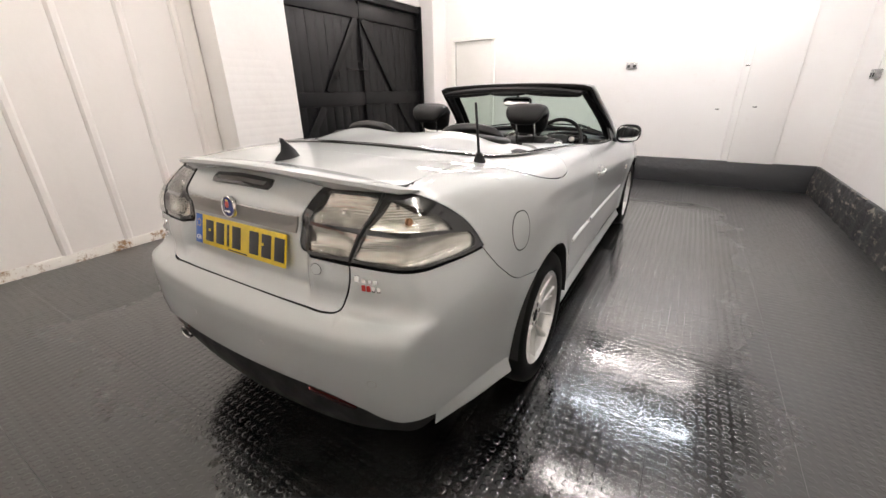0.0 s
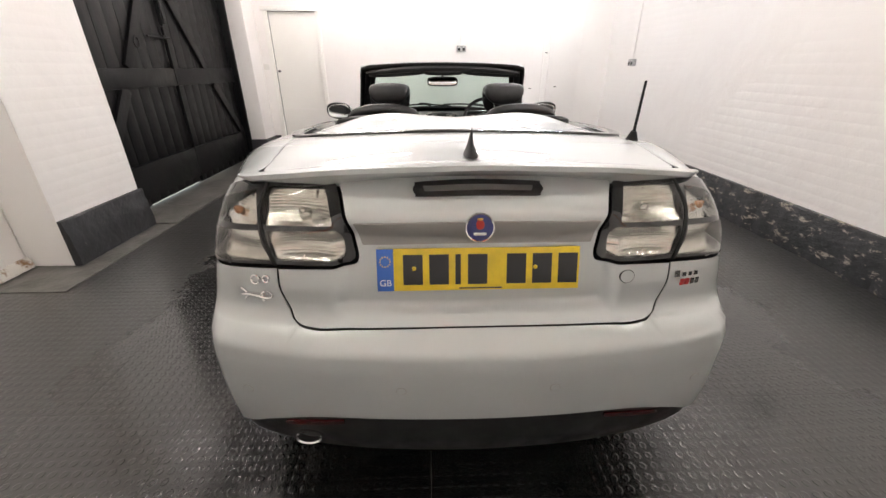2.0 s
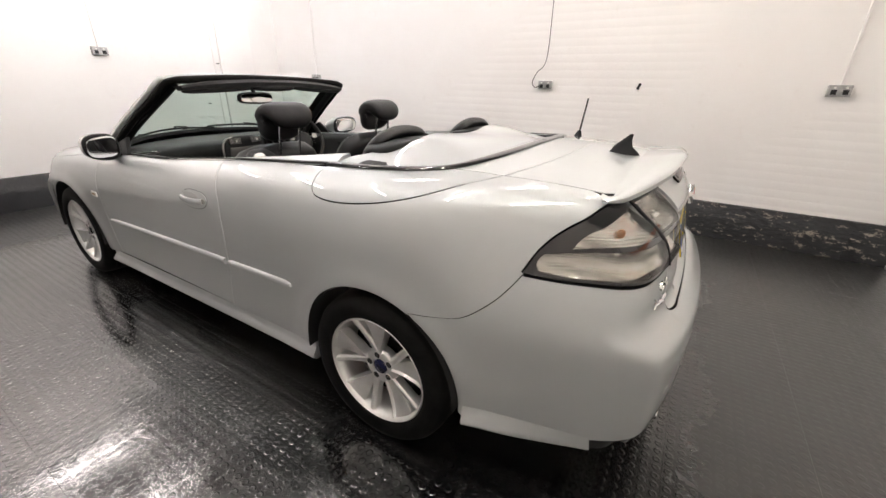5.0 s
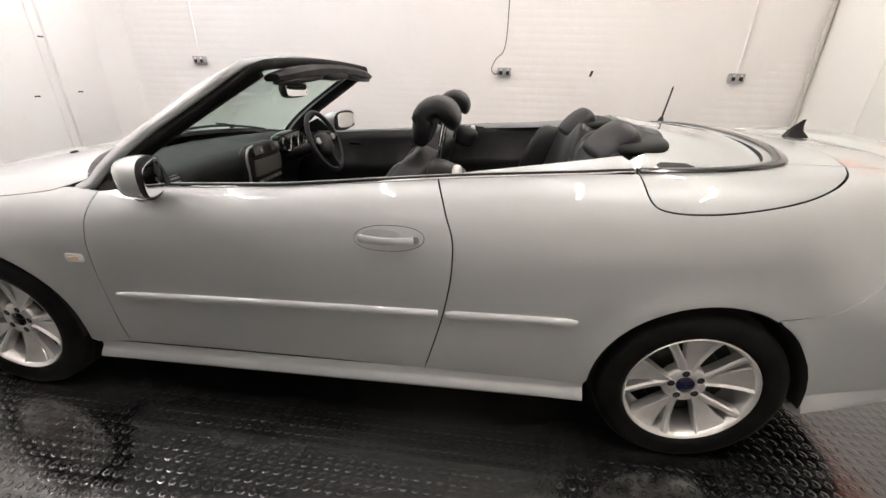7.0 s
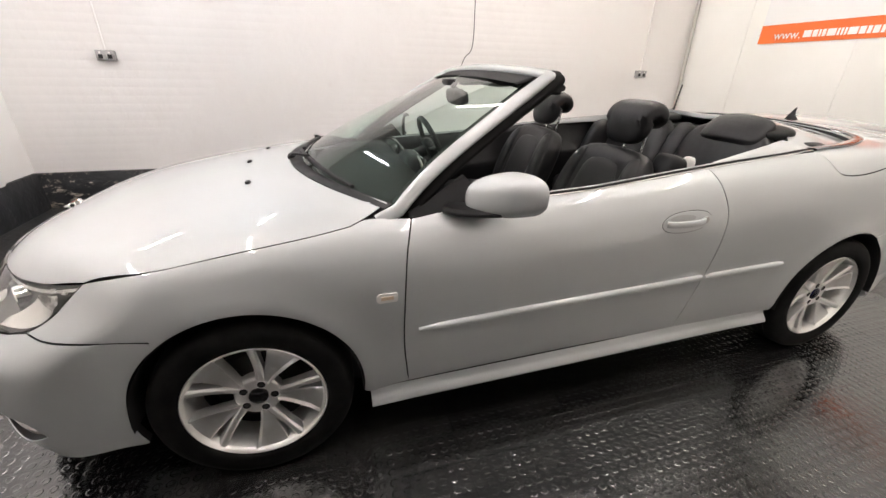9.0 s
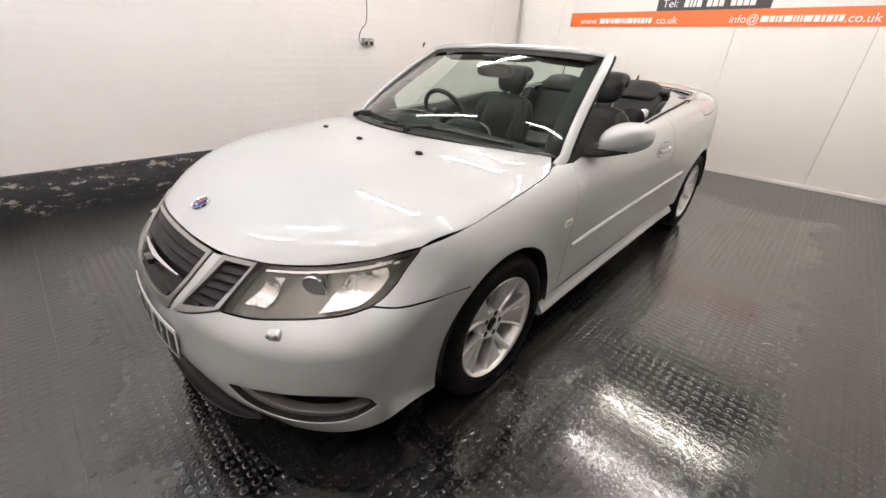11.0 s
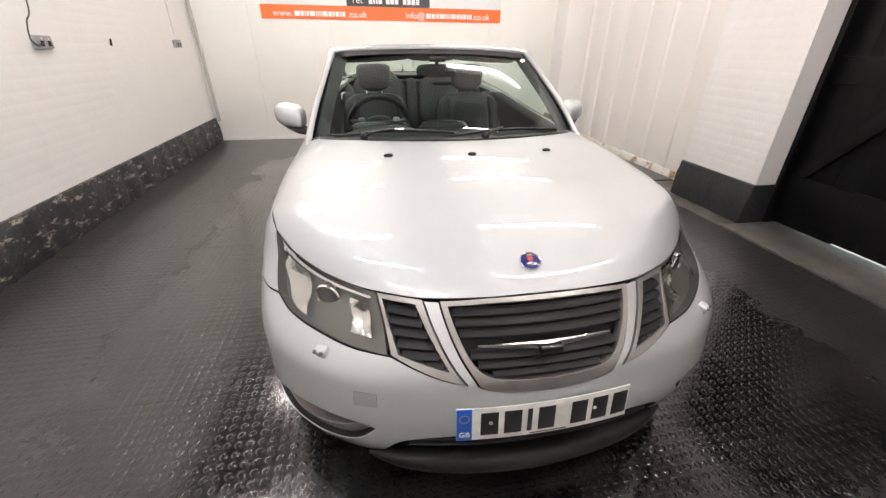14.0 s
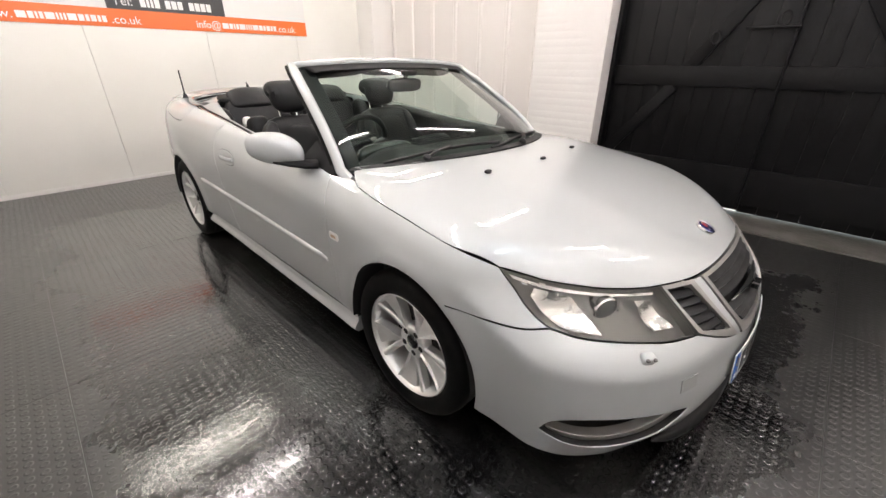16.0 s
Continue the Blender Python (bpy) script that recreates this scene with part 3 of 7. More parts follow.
# doors
door_line = oblique(FRONT_CUT, [(0.823, 0.268), (0.2, 0.278), (-0.398, 0.287)], REAR_CUT[::-1],
                    [(-0.425, belt(-0.425)), (-0.1, belt(-0.1)), (0.3, belt(0.3)), (0.6, belt(0.6)), (0.795, 0.895)])
doors = both("door", OBLIQUE, door_line, PAINT, car, "long silver door panel")
# front wings
fender = oblique([(0.797, 0.896), (0.824, 0.80), (0.836, 0.65), (0.840, 0.45), (0.825, 0.266)], [(0.825, 0.266), (0.965, 0.262)],
                 arch_run(AXLE, 188, 50), [(1.565, 0.625), (1.713, 0.638), (1.822, 0.637), (1.885, 0.645)],
                 [(1.885, 0.645), (1.846, 0.664), (1.80, 0.695), (1.765, 0.728), (1.705, 0.784)], HOOD_SIDE, [(0.99, 0.886), (0.93, 0.900), (0.797, 0.896)])
both("front_wing", OBLIQUE, fender, PAINT, car, "silver front wing panel")
# rear quarters, up to the tail lamps
seam = [(-1.508, 0.640), (-1.60, 0.650), (-1.69, 0.673), (-1.771, 0.738), (-1.82, 0.797), (-1.85, 0.843)]
q3 = [OBLIQUE.flat(on_side(r)) for r in (
    [(-0.427, belt(-0.427)), (-0.463, 0.905), (-0.487, 0.83), (-0.490, 0.74), (-0.482, 0.65), (-0.457, 0.51), (-0.400, 0.287)],
    [(-0.400, 0.287), (-0.97, 0.30)], arch_run(-AXLE, 0, 119), seam)]
q3.append(OBLIQUE.flat(REARCYL.lift(cyl(REARCYL, [(57.0, 0.847), (54.6, 0.909), (52.2, 0.951), (49.7, 0.983), (47.2, 1.010), (44.6, 1.030), (41.0, 1.043)]))))
q3.append(OBLIQUE.flat(on_top([(0.61, -2.0), (0.592, -1.95), (0.606, -1.80), (0.616, -1.735), (0.62, -1.70)])))
FLAP_EDGE = np.concatenate([on_top([(0.62, -1.70), (0.70, -1.652)]), on_side([(-1.552, 1.032), (-1.43, 0.995), (-1.26, 0.962), (-1.12, 0.957), (-1.062, 0.985), (-1.045, 1.042)])])
q3.append(OBLIQUE.flat(FLAP_EDGE))
q3.append(OBLIQUE.flat(on_side([(-1.045, 1.042), (-0.9, belt(-0.9)), (-0.7, belt(-0.7)), (-0.427, belt(-0.427))])))
quarter_line = path2d(*q3)
both("rear_quarter", OBLIQUE, quarter_line, PAINT, car, "silver rear quarter panel")
# roof-stowage side flaps
STEEP = Chart(way=(0.6, 0, 0.8))
fl = [STEEP.flat(FLAP_EDGE[::-1]),
      STEEP.flat(on_top([(0.62, -1.70), (0.62, -1.45)])),
      STEEP.flat(on_top([(0.62, -1.45), (0.655, -1.33), (0.672, -1.2), (0.68, -1.047)]))]
both("roof_flap", STEEP, path2d(*fl), PAINT, car, "silver flap beside the roof cover", grid=0.025, gap=0.0035)

# bonnet
hood_edge = on_side(HOOD_SIDE)
half = [(0, 1.165), (0.2, 1.145), (0.4, 1.075), (0.58, 0.955), (0.70, 0.858), (0.735, 0.875)]
TOPY = Chart(way=(0, 0.35, 0.94))


def lift_flat(ch, runs):
    return path2d(*[ch.flat(on_top(r)) for r in runs])


def topsym(ch, runs):
    full = [np.array(r) for r in runs] + [np.array(r)[::-1] * (-1, 1) for r in runs[::-1]]
    return lift_flat(ch, full)


hp = [TOPY.flat(on_top(half[:5])), TOPY.flat(np.concatenate([on_top([(0.70, 0.858), (0.752, 0.93)]), hood_edge[-1:]])),
      TOPY.flat(hood_edge[::-1]), TOPY.flat(np.concatenate([hood_edge[:1], FRONTCYL.lift(cyl(0, [(58.5, 0.768), (54.5, 0.756), (49, 0.746), (44, 0.738), (38, 0.733), (31.9, 0.731), (22.2, 0.730), (11, 0.735), (0, 0.737)]))]))]
hm = [r[::-1] * (-1, 1) for r in hp[::-1]]
panel("bonnet", TOPY, path2d(*hp, *hm), PAINT, car, "silver bonnet with three washer jets", grid=0.03)

# boot lid: top, rear face, spoiler
ring_runs = [[(0, -1.57), (0.29, -1.56), (0.46, -1.53), (0.56, -1.49), (0.62, -1.45)], [(0.62, -1.45), (0.62, -1.70)], [(0.62, -1.70), (0.464, -1.752), (0.25, -1.785), (0, -1.797)]]
panel("roof_flap", TOPCH, topsym(TOPCH, ring_runs), PAINT, car, "silver deck strip behind the roof cover", grid=0.03)
deck_runs = [[(0, -1.797), (0.25, -1.785), (0.464, -1.752), (0.617, -1.706)], [(0.617, -1.706), (0.614, -1.74), (0.604, -1.80), (0.590, -1.95), (0.587, -1.99)],
             [(0.587, -1.99), (0.56, -2.02)], [(0.56, -2.02), (0.351, -2.088), (0.17, -2.115), (0, -2.125)]]
boot = panel("boot_lid", TOPCH, topsym(TOPCH, deck_runs), PAINT, car, "silver boot lid top", grid=0.03)
lid = [cyl(0, r) for r in ([(0, 0.702), (7.6, 0.701), (20, 0.697), (25.4, 0.695), (28.4, 0.7045), (29.8, 0.745), (30.8, 0.80), (31.0, 0.850)],
                           [(31.0, 0.850), (25, 0.855), (20.8, 0.858), (19.75, 0.877), (20.15, 0.915), (21.15, 0.970), (22.95, 1.020), (25.05, 1.055)],
                           [(25.05, 1.055), (12, 1.067), (0, 1.07)])]
lidm = [r[::-1] * (-1, 1) for r in lid[::-1]]
lidpoly = path2d(*lid, *lidm)
boot_face = panel("boot_face", REARCYL, lidpoly, PAINT, car, "silver boot face with a number-plate recess", grid=0.022)
# lip spoiler
tips = spline([(0.650, -2.015, 1.053), (0.60, -2.055, 1.064), (0.48, -2.105, 1.082), (0.30, -2.15, 1.102), (0.0, -2.172, 1.114)], 6)
tips = np.concatenate([tips, tips[:-1][::-1] * (-1, 1, 1)])
vs, fs = [], []
for i, (x, y, z) in enumerate(tips):
    k = min(1.0, (0.650 - abs(x)) / 0.05)
    th = 0.010 + 0.016 * k
    xi = math.copysign(min(abs(x) * 0.97, 0.60), x)
    b0 = on_top([(xi, -2.018 + 0.03 * (1 - k))])[0]
    b1 = on_top([(xi, max(y + 0.03, -2.10))])[0]
    mid3 = np.array((x, y + 0.02, z)) * 0.5 + b0 * 0.5
    vs += [tuple(b0 + (0, 0, 0.003)), tuple(mid3 + (0, 0, -0.001)), (x, y + 0.012, z), (x, y, z - th * 0.25), (x, y + 0.001, z - th * 0.75),
           (x, y + 0.012, z - th), tuple(b1 - (0, 0, 0.012)), tuple(b0 - (0, 0, 0.012))]
n = 8
for i in range(len(tips) - 1):
    for j in range(n):
        fs.append((i * n + j, i * n + (j + 1) % n, (i + 1) * n + (j + 1) % n, (i + 1) * n + j))
fs += [tuple(range(n))[::-1], tuple((len(tips) - 1) * n + j for j in range(n))]
part("spoiler", bm_of(vs, fs), PAINT, car, "silver lip spoiler", sharp=55)

# rear bumper
rb = [cyl(0, r) for r in ([(0, 0.7015), (7.6, 0.7005), (20, 0.6965), (25.45, 0.6945), (28.47, 0.704), (29.95, 0.744), (30.95, 0.80), (31.15, 0.852)],
                          [(31.15, 0.852), (37, 0.846), (42.3, 0.841), (49.5, 0.834), (53, 0.834), (56.8, 0.837)])]
rb.append(REARCYL.flat(on_side(seam[::-1])))
rb.append(REARCYL.flat(on_side([(-1.508, 0.640)] + arch_run(-AXLE, 118, 186)[1:])))
rb.append(np.concatenate([REARCYL.flat(on_side([(-1.705, 0.268)])), cyl(0, [(56, 0.270), (47, 0.308), (41.6, 0.347), (37.5, 0.368)])]))
rb.append(cyl(0, [(37.5, 0.368), (35, 0.380), (31.5, 0.409), (24.2, 0.441), (13, 0.446), (0, 0.447)]))
rbm = [r[::-1] * (-1, 1) for r in rb[::-1]]
rear_bumper = panel("rear_bumper", REARCYL, path2d(*rb, *rbm), PAINT, car, "silver rear bumper cover", grid=0.025)
df = [cyl(0, [(0, 0.447), (13, 0.446), (24.2, 0.441), (31.5, 0.409), (35, 0.380), (37.5, 0.368), (41.0, 0.351)]), cyl(0, [(41.0, 0.351), (37, 0.300), (30, 0.262), (20, 0.235), (0, 0.225)])]
panel("rear_diffuser", REARCYL, path2d(*df, *[r[::-1] * (-1, 1) for r in df[::-1]]), BLACKTRIM, car, "black plastic lower valance", rise=-0.012, rim=0.05)
for s in (1, -1):
    rf = cyl(0, [(s * 21, 0.421), (s * 29.5, 0.398), (s * 29.2, 0.384), (s * 21, 0.408)])
    panel("reflector", REARCYL, path2d(rf), REDLENS, car, "dark red bumper reflector", rise=-0.006, gap=0.0, grid=0.02, rim=0.012)

# flared lower edge of the rear bumper behind the wheels
for s in (1, -1):
    path, secs = [], []
    angs = np.linspace(66.0, 44.0, 16)
    lift3 = REARCYL.lift(cyl(0, [(a, 0.30 + 0.035 * (i / 15) ** 2) for i, a in enumerate(angs)]))
    for i, p in enumerate(lift3):
        k = 0.85 - 0.83 * float(step(i / 15, 0.20, 1.0))
        path.append((s * p[0], p[1], p[2] - 0.026))
        secs.append([(-s * a * k, b) for a, b in ((-0.02, 0.062), (0.002, 0.058), (0.010, 0.034), (0.026, 0.006), (0.029, -0.006), (0.018, -0.020), (-0.03, -0.020))])
    vv, ff = sweep(path, secs)
    part("bumper_flare", bm_of(vv, ff), PAINT, rear_bumper, "flared lower edge of the bumper", sharp=40)

# side skirts: a stepped blade that kicks out at the rear
SK = np.linspace(-0.985, 0.965, 26)
for s in (1, -1):
    path, secs = [], []
    for y in SK:
        up = 0.030 * (0.965 - y) / 1.95
        kick = 0.006 * float(step(-y, 0.75, 0.97)) + 0.004 * float(step(y, 0.75, 0.95))
        path.append((s * 0.82, y, 0.235 + up))
        secs.append([(s * a, b - 0.235) for a, b in ((-0.05, 0.262), (0.001, 0.266), (0.006, 0.258), (0.007, 0.236), (0.014 + kick, 0.222), (0.025 + kick, 0.206), (0.026 + kick, 0.196), (0.012, 0.178), (-0.09, 0.180))])
    vv, ff = sweep(path, secs)
    skirt = part("side_skirt", bm_of(vv, ff), PAINT, car, "silver side skirt", sharp=35)
    vv, ff = sweep([(s * 0.8245, y, 0.2668 + 0.030 * (0.965 - y) / 1.95) for y in SK], round_section(0.010, 0.0045, 6))
    part("skirt_gap", bm_of(vv, ff), DARK, skirt, "dark joint above the skirt")
# rubbing strips on doors and quarters
for s in (1, -1):
    for y0, y1 in ((0.788, -0.447), (-0.472, -0.915)):
        ys = np.linspace(y0, y1, 16)
        pts, secs = [], []
        for i, y in enumerate(ys):
            z = 0.509 + (0.788 - y) / 1.703 * 0.056
            p = on_side([(y, z)], s)[0]
            k = 0.55 if (i == 0 or (i == 15 and y1 < -0.9)) else 1.0
            pts.append(tuple(p))
            secs.append([(a, b) for a, b in ((-0.004, -0.017 * k), (0.010 * k, -0.014 * k), (0.014 * k, 0.0), (0.010 * k, 0.012 * k), (-0.004, 0.016 * k))])
        secs = [[(-s * a, b) for a, b in q] for q in secs]
        vv, ff = sweep(pts, secs)
        part("rubbing_strip", bm_of(vv, ff), PAINT, car, "silver rubbing strip", sharp=60)

# front bumper with its openings
fb_top = [[(0, 0.511), (6, 0.514), (11.15, 0.530), (12.75, 0.56), (16.15, 0.636), (19.55, 0.726)],
          [(19.55, 0.726), (22.45, 0.726)],
          [(22.45, 0.726), (18.85, 0.645), (15.65, 0.58), (13.6, 0.5415)],
          [(13.6, 0.5415), (18.0, 0.5585), (24.6, 0.5935), (26.5, 0.6025)],
          [(26.5, 0.6025), (33, 0.6058), (39.0, 0.6148), (48.7, 0.627), (52.5, 0.6385), (54.2, 0.6435)]]
fb = [cyl(0, r) for r in fb_top]
fb.append(FRONTCYL.flat(on_side([(1.885, 0.6435), (1.822, 0.6355), (1.713, 0.635), (1.565, 0.622)])))
fb.append(FRONTCYL.flat(on_side([(1.565, 0.622)] + arch_run(AXLE, 56, -16)[1:])))
fb.append(np.concatenate([FRONTCYL.flat(on_side([(1.675, 0.215)])), cyl(0, [(58, 0.185), (50, 0.172), (42, 0.165), (35, 0.165), (29.5, 0.175)])]))
fb.append(cyl(0, [(29.5, 0.175), (27.5, 0.25), (25.0, 0.315), (21.7, 0.345), (15.8, 0.362), (8, 0.366), (0, 0.367)]))
fog_line = path2d(cyl(0, [(54.3, 0.305), (52.3, 0.362), (47, 0.395), (38, 0.402), (31, 0.392), (28.2, 0.380)]),
                  cyl(0, [(28.2, 0.380), (31.5, 0.315), (36, 0.272), (42.5, 0.254), (49, 0.265), (54.3, 0.305)]))
fbpoly = path2d(*fb, *[r[::-1] * (-1, 1) for r in fb[::-1]])
front_bumper = panel("front_bumper", FRONTCYL, fbpoly, PAINT, car, "silver front bumper cover", grid=0.022, holes=[fog_line, fog_line * (-1, 1)], gap=0.002, rim=0.03)
for s in (1, -1):
    panel("fog_recess", FRONTCYL, shrink(fog_line, -0.004) * (s, 1), DARK, car, "black lower air recess", rise=-0.085, rim=0, grid=0.03)
    bl = cyl(0, [(s * 53.4, 0.302), (s * 49.0, 0.268), (s * 42.5, 0.257), (s * 36.2, 0.274), (s * 31.8, 0.316), (s * 29.0, 0.372), (s * 31.5, 0.366), (s * 35.5, 0.322), (s * 41.0, 0.290), (s * 47.0, 0.287)])
    panel("fog_blade", FRONTCYL, path2d(spline(bl, 5, True)), SATIN, car, "grey blade inside the lower air recess", rise=-0.02, grid=0.02, gap=0, rim=0.03)
low = [cyl(0, [(0, 0.372), (15.8, 0.367), (21.7, 0.350), (25.4, 0.318), (28, 0.25), (30, 0.172)]), cyl(0, [(30, 0.172), (20, 0.165), (0, 0.165)])]
panel("lower_grille", FRONTCYL, path2d(*low, *[r[::-1] * (-1, 1) for r in low[::-1]]), BLACKTRIM, car, "black lower grille opening", rise=-0.04, rim=0)
for z0 in (0.335, 0.30):
    pts = [tuple(FRONTCYL.lift(cyl(0, [(a, z0)]))[0] * (1, 1, 1) - (0, 0.02, 0)) for a in np.linspace(-23, 23, 15)]
    vv, ff = sweep(pts, round_section(0.03, 0.009, 8))
    part("slat", bm_of(vv, ff), BLACKTRIM, car)
pts = []
for a in np.linspace(-31.5, 31.5, 25):
    p = FRONTCYL.lift(cyl(0, [(a, 0.22)]))[0]
    pts.append((p[0] * 1.0, p[1] + 0.005, 0.205 - 0.02 * (1 - abs(a) / 31.5)))
secs = []
for a in np.linspace(-1, 1, 25):
    k = 0.12 + 0.88 * (1 - abs(a) ** 5)
    secs.append([(u * k, w2 * k) for u, w2 in round_section(0.080, 0.074, 12, 2.4)])
vv, ff = sweep(pts, secs)
part("chin_spoiler", bm_of(vv, ff), BLACKTRIM, car, "black rubber chin spoiler")


# grilles
def slatted(name, outline, inner, bars, label, emblem=False, s=1):
    g = panel(name, FRONTCYL, outline * (s, 1), SATIN, car, label, holes=[inner * (s, 1)], gap=0.001, grid=0.02, rise=0.004, rim=0.03)
    panel("backing", FRONTCYL, inner * (s, 1), BLACKTRIM, g, rise=-0.035, rim=0, gap=-0.004)
    for z0, a0, a1, dz in bars:
        aa = np.linspace(a0, a1, 13)
        p = FRONTCYL.lift(cyl(0, [(s * a, z0 + dz * (1 - ((2 * i / 12) - 1) ** 2)) for i, a in enumerate(aa)]))
        nn = skin_normal(p)
        pts = [tuple(q - k * 0.014) for q, k in zip(p, nn)]
        vv, ff = sweep(pts, [(-s * a, b) for a, b in [(-0.010, -0.010), (0.004, -0.012), (0.012, -0.006), (0.013, 0.001), (0.004, 0.008), (-0.012, 0.012)]])
        part("slat", bm_of(vv, ff), BLACKTRIM, g, sharp=50)
    return g


def symc(run):
    r = cyl(0, run)
    return r, r[::-1] * (-1, 1)


go, gom = symc([(0, 0.735), (11, 0.733), (19.4, 0.727)])
g2, g2m = symc([(19.4, 0.727), (16.0, 0.637), (12.6, 0.562), (11.0, 0.532), (6, 0.516), (0, 0.513)])
gi, gim = symc([(0, 0.724), (9, 0.723), (17.8, 0.717)])
gi2, gi2m = symc([(17.8, 0.717), (14.6, 0.634), (11.4, 0.575), (7, 0.555), (0, 0.550)])
main = slatted("main_grille", path2d(go, g2, g2m, gom), path2d(gi, gi2, gi2m, gim),
               [(0.706, -17.0, 17.0, 0.004), (0.684, -16.2, 16.2, 0.004), (0.660, -15.3, 15.3, 0.003), (0.612, -13.2, 13.2, 0.002), (0.589, -11.9, 11.9, 0.002), (0.567, -9.5, 9.5, 0.001)], "satin grey main grille with black slats")
aa = np.linspace(-12.2, 12.2, 21)
p = FRONTCYL.lift(cyl(0, [(a, 0.636 + 0.008 * math.cos(a / 12.2 * math.pi / 2) - 0.012 * (1 - abs(a) / 12.2)) for a in aa]))
secs = [[(u * (0.35 + 0.65 * (1 - abs(a) / 12.2)), w2 * (0.25 + 0.75 * (1 - abs(a) / 12.2))) for u, w2 in round_section(0.022, 0.026, 8)] for a in aa]
vv, ff = sweep([tuple(q) for q in p], secs)
part("grille_bar", bm_of(vv, ff), CHROME, main, "chrome winged grille bar")
box("grille_badge", (-0.032, 2.262, 0.624), (0.032, 2.284, 0.644), GLOSSBLACK, main, bevel=0.003)
so = path2d(cyl(0, [(31.6, 0.729), (27, 0.729), (22.6, 0.727)]), cyl(0, [(22.6, 0.727), (19.0, 0.645), (15.8, 0.580), (13.8, 0.543)]),
            cyl(0, [(13.8, 0.543), (18.0, 0.560), (24.6, 0.595), (26.3, 0.605)]), cyl(0, [(26.3, 0.605), (28.7, 0.665), (31.6, 0.729)]))
si = path2d(cyl(0, [(30.3, 0.718), (23.8, 0.716)]), cyl(0, [(23.8, 0.716), (19.9, 0.640), (16.6, 0.578)]), cyl(0, [(16.6, 0.578), (25.1, 0.608)]), cyl(0, [(25.1, 0.608), (30.3, 0.718)]))
for s in (1, -1):
    slatted("side_grille", so, si, [(0.697, 23.2, 29.2, 0), (0.675, 22.0, 28.2, 0), (0.652, 20.8, 27.1, 0), (0.629, 19.6, 25.9, 0), (0.607, 18.4, 24.6, 0), (0.590, 17.6, 20.6, 0)], "satin grey side grille with black slats", s=s)

# headlamps
hl = path2d(cyl(0, [(64.8, 0.7835), (58.5, 0.7668), (54.5, 0.7546), (49, 0.7445), (44, 0.7366), (38, 0.7316), (33.5, 0.7296), (31.9, 0.7293)]), cyl(0, [(31.9, 0.7293), (29.3, 0.672), (26.9, 0.603)]),
            cyl(0, [(26.9, 0.603), (33, 0.607), (39.0, 0.616), (48.7, 0.628), (52.5, 0.640), (54.2, 0.646), (56.5, 0.6645), (59.05, 0.6955), (61.0, 0.7285), (64.7, 0.7835)]))
for s in (1, -1):
    h = panel("headlamp", FRONTCYL, hl * (s, 1), LENS, car, "headlamp under a clear lens", gap=0.0012, grid=0.02, rise=0.001, rim=0.004)
    panel("bowl", FRONTCYL, hl * (s, 1), LAMPBOWL, h, "grey reflector bowl", rise=-0.034, rim=-0.033, gap=0.0012, grid=0.02)
    strip = path2d(cyl(0, [(62.6, 0.768), (54.5, 0.742), (44, 0.725), (33, 0.717)]), cyl(0, [(33, 0.717), (33.2, 0.708)]), cyl(0, [(33.2, 0.7115), (44, 0.7185), (54.5, 0.7335), (61.8, 0.757)]))
    panel("brow", FRONTCYL, strip * (s, 1), CHROME, h, "bright brow strip", rise=-0.012, gap=0, grid=0.02, rim=0.012)
    ind = path2d(cyl(0, [(57.5, 0.735), (50.0, 0.718)]), cyl(0, [(50.0, 0.718), (47.5, 0.68), (45, 0.634)]), cyl(0, [(45, 0.634), (51.5, 0.648), (56.0, 0.685)]), cyl(0, [(56.0, 0.685), (58, 0.715)]))
    panel("indicator", FRONTCYL, ind * (s, 1), REFLECTOR, h, "bright clear indicator bowl", rise=lambda d: -0.010 - 0.024 * (1 - d * d), gap=0, grid=0.012, rim=0.0)
    inn = path2d(cyl(0, [(37.5, 0.702), (33.8, 0.700)]), cyl(0, [(33.8, 0.700), (30.6, 0.632)]), cyl(0, [(30.6, 0.632), (35.0, 0.634)]), cyl(0, [(35.0, 0.634), (37.5, 0.702)]))
    panel("high_beam", FRONTCYL, inn * (s, 1), REFLECTOR, h, "bright high-beam reflector", rise=lambda d: -0.012 - 0.022 * (1 - d * d), gap=0, grid=0.010, rim=0.0)
    c = FRONTCYL.lift(cyl(0, [(s * 42.6, 0.668)]))[0]
    out = np.array((math.sin(radians(s * 30)), math.cos(radians(30)), 0.0))
    m4 = Matrix.Translation(c - out * 0.048) @ Vector(out).to_track_quat("X", "Z").to_matrix().to_4x4()
    vv, ff = lathe([(-0.02, 0.046), (0.012, 0.045), (0.016, 0.041), (0.010, 0.037)], 28)
    part("projector_ring", bm_of([m4 @ Vector(q) for q in vv], ff), CHROME, h)
    vv, ff = lathe([(0.010, 0.037), (0.014, 0.028), (0.017, 0.016), (0.018, 0.0005)], 28)
    part("projector_lens", bm_of([m4 @ Vector(q) for q in vv], ff), LAMPGLASS, h, "dark round projector lens")
    for a0 in (60.2, 58.4, 56.6):
        d = cyl(0, [(a0 * s, 0.752), ((a0 - 1.2) * s, 0.748), ((a0 - 1.5) * s, 0.741), ((a0 - 0.3) * s, 0.744)])
        panel("led", FRONTCYL, d, WHITEPLASTIC, h, rise=-0.008, gap=0, grid=0.02, rim=0.004)
    # headlamp washer and its cap
    w0 = FRONTCYL.lift(cyl(0, [(s * 38.2, 0.583)]))[0]
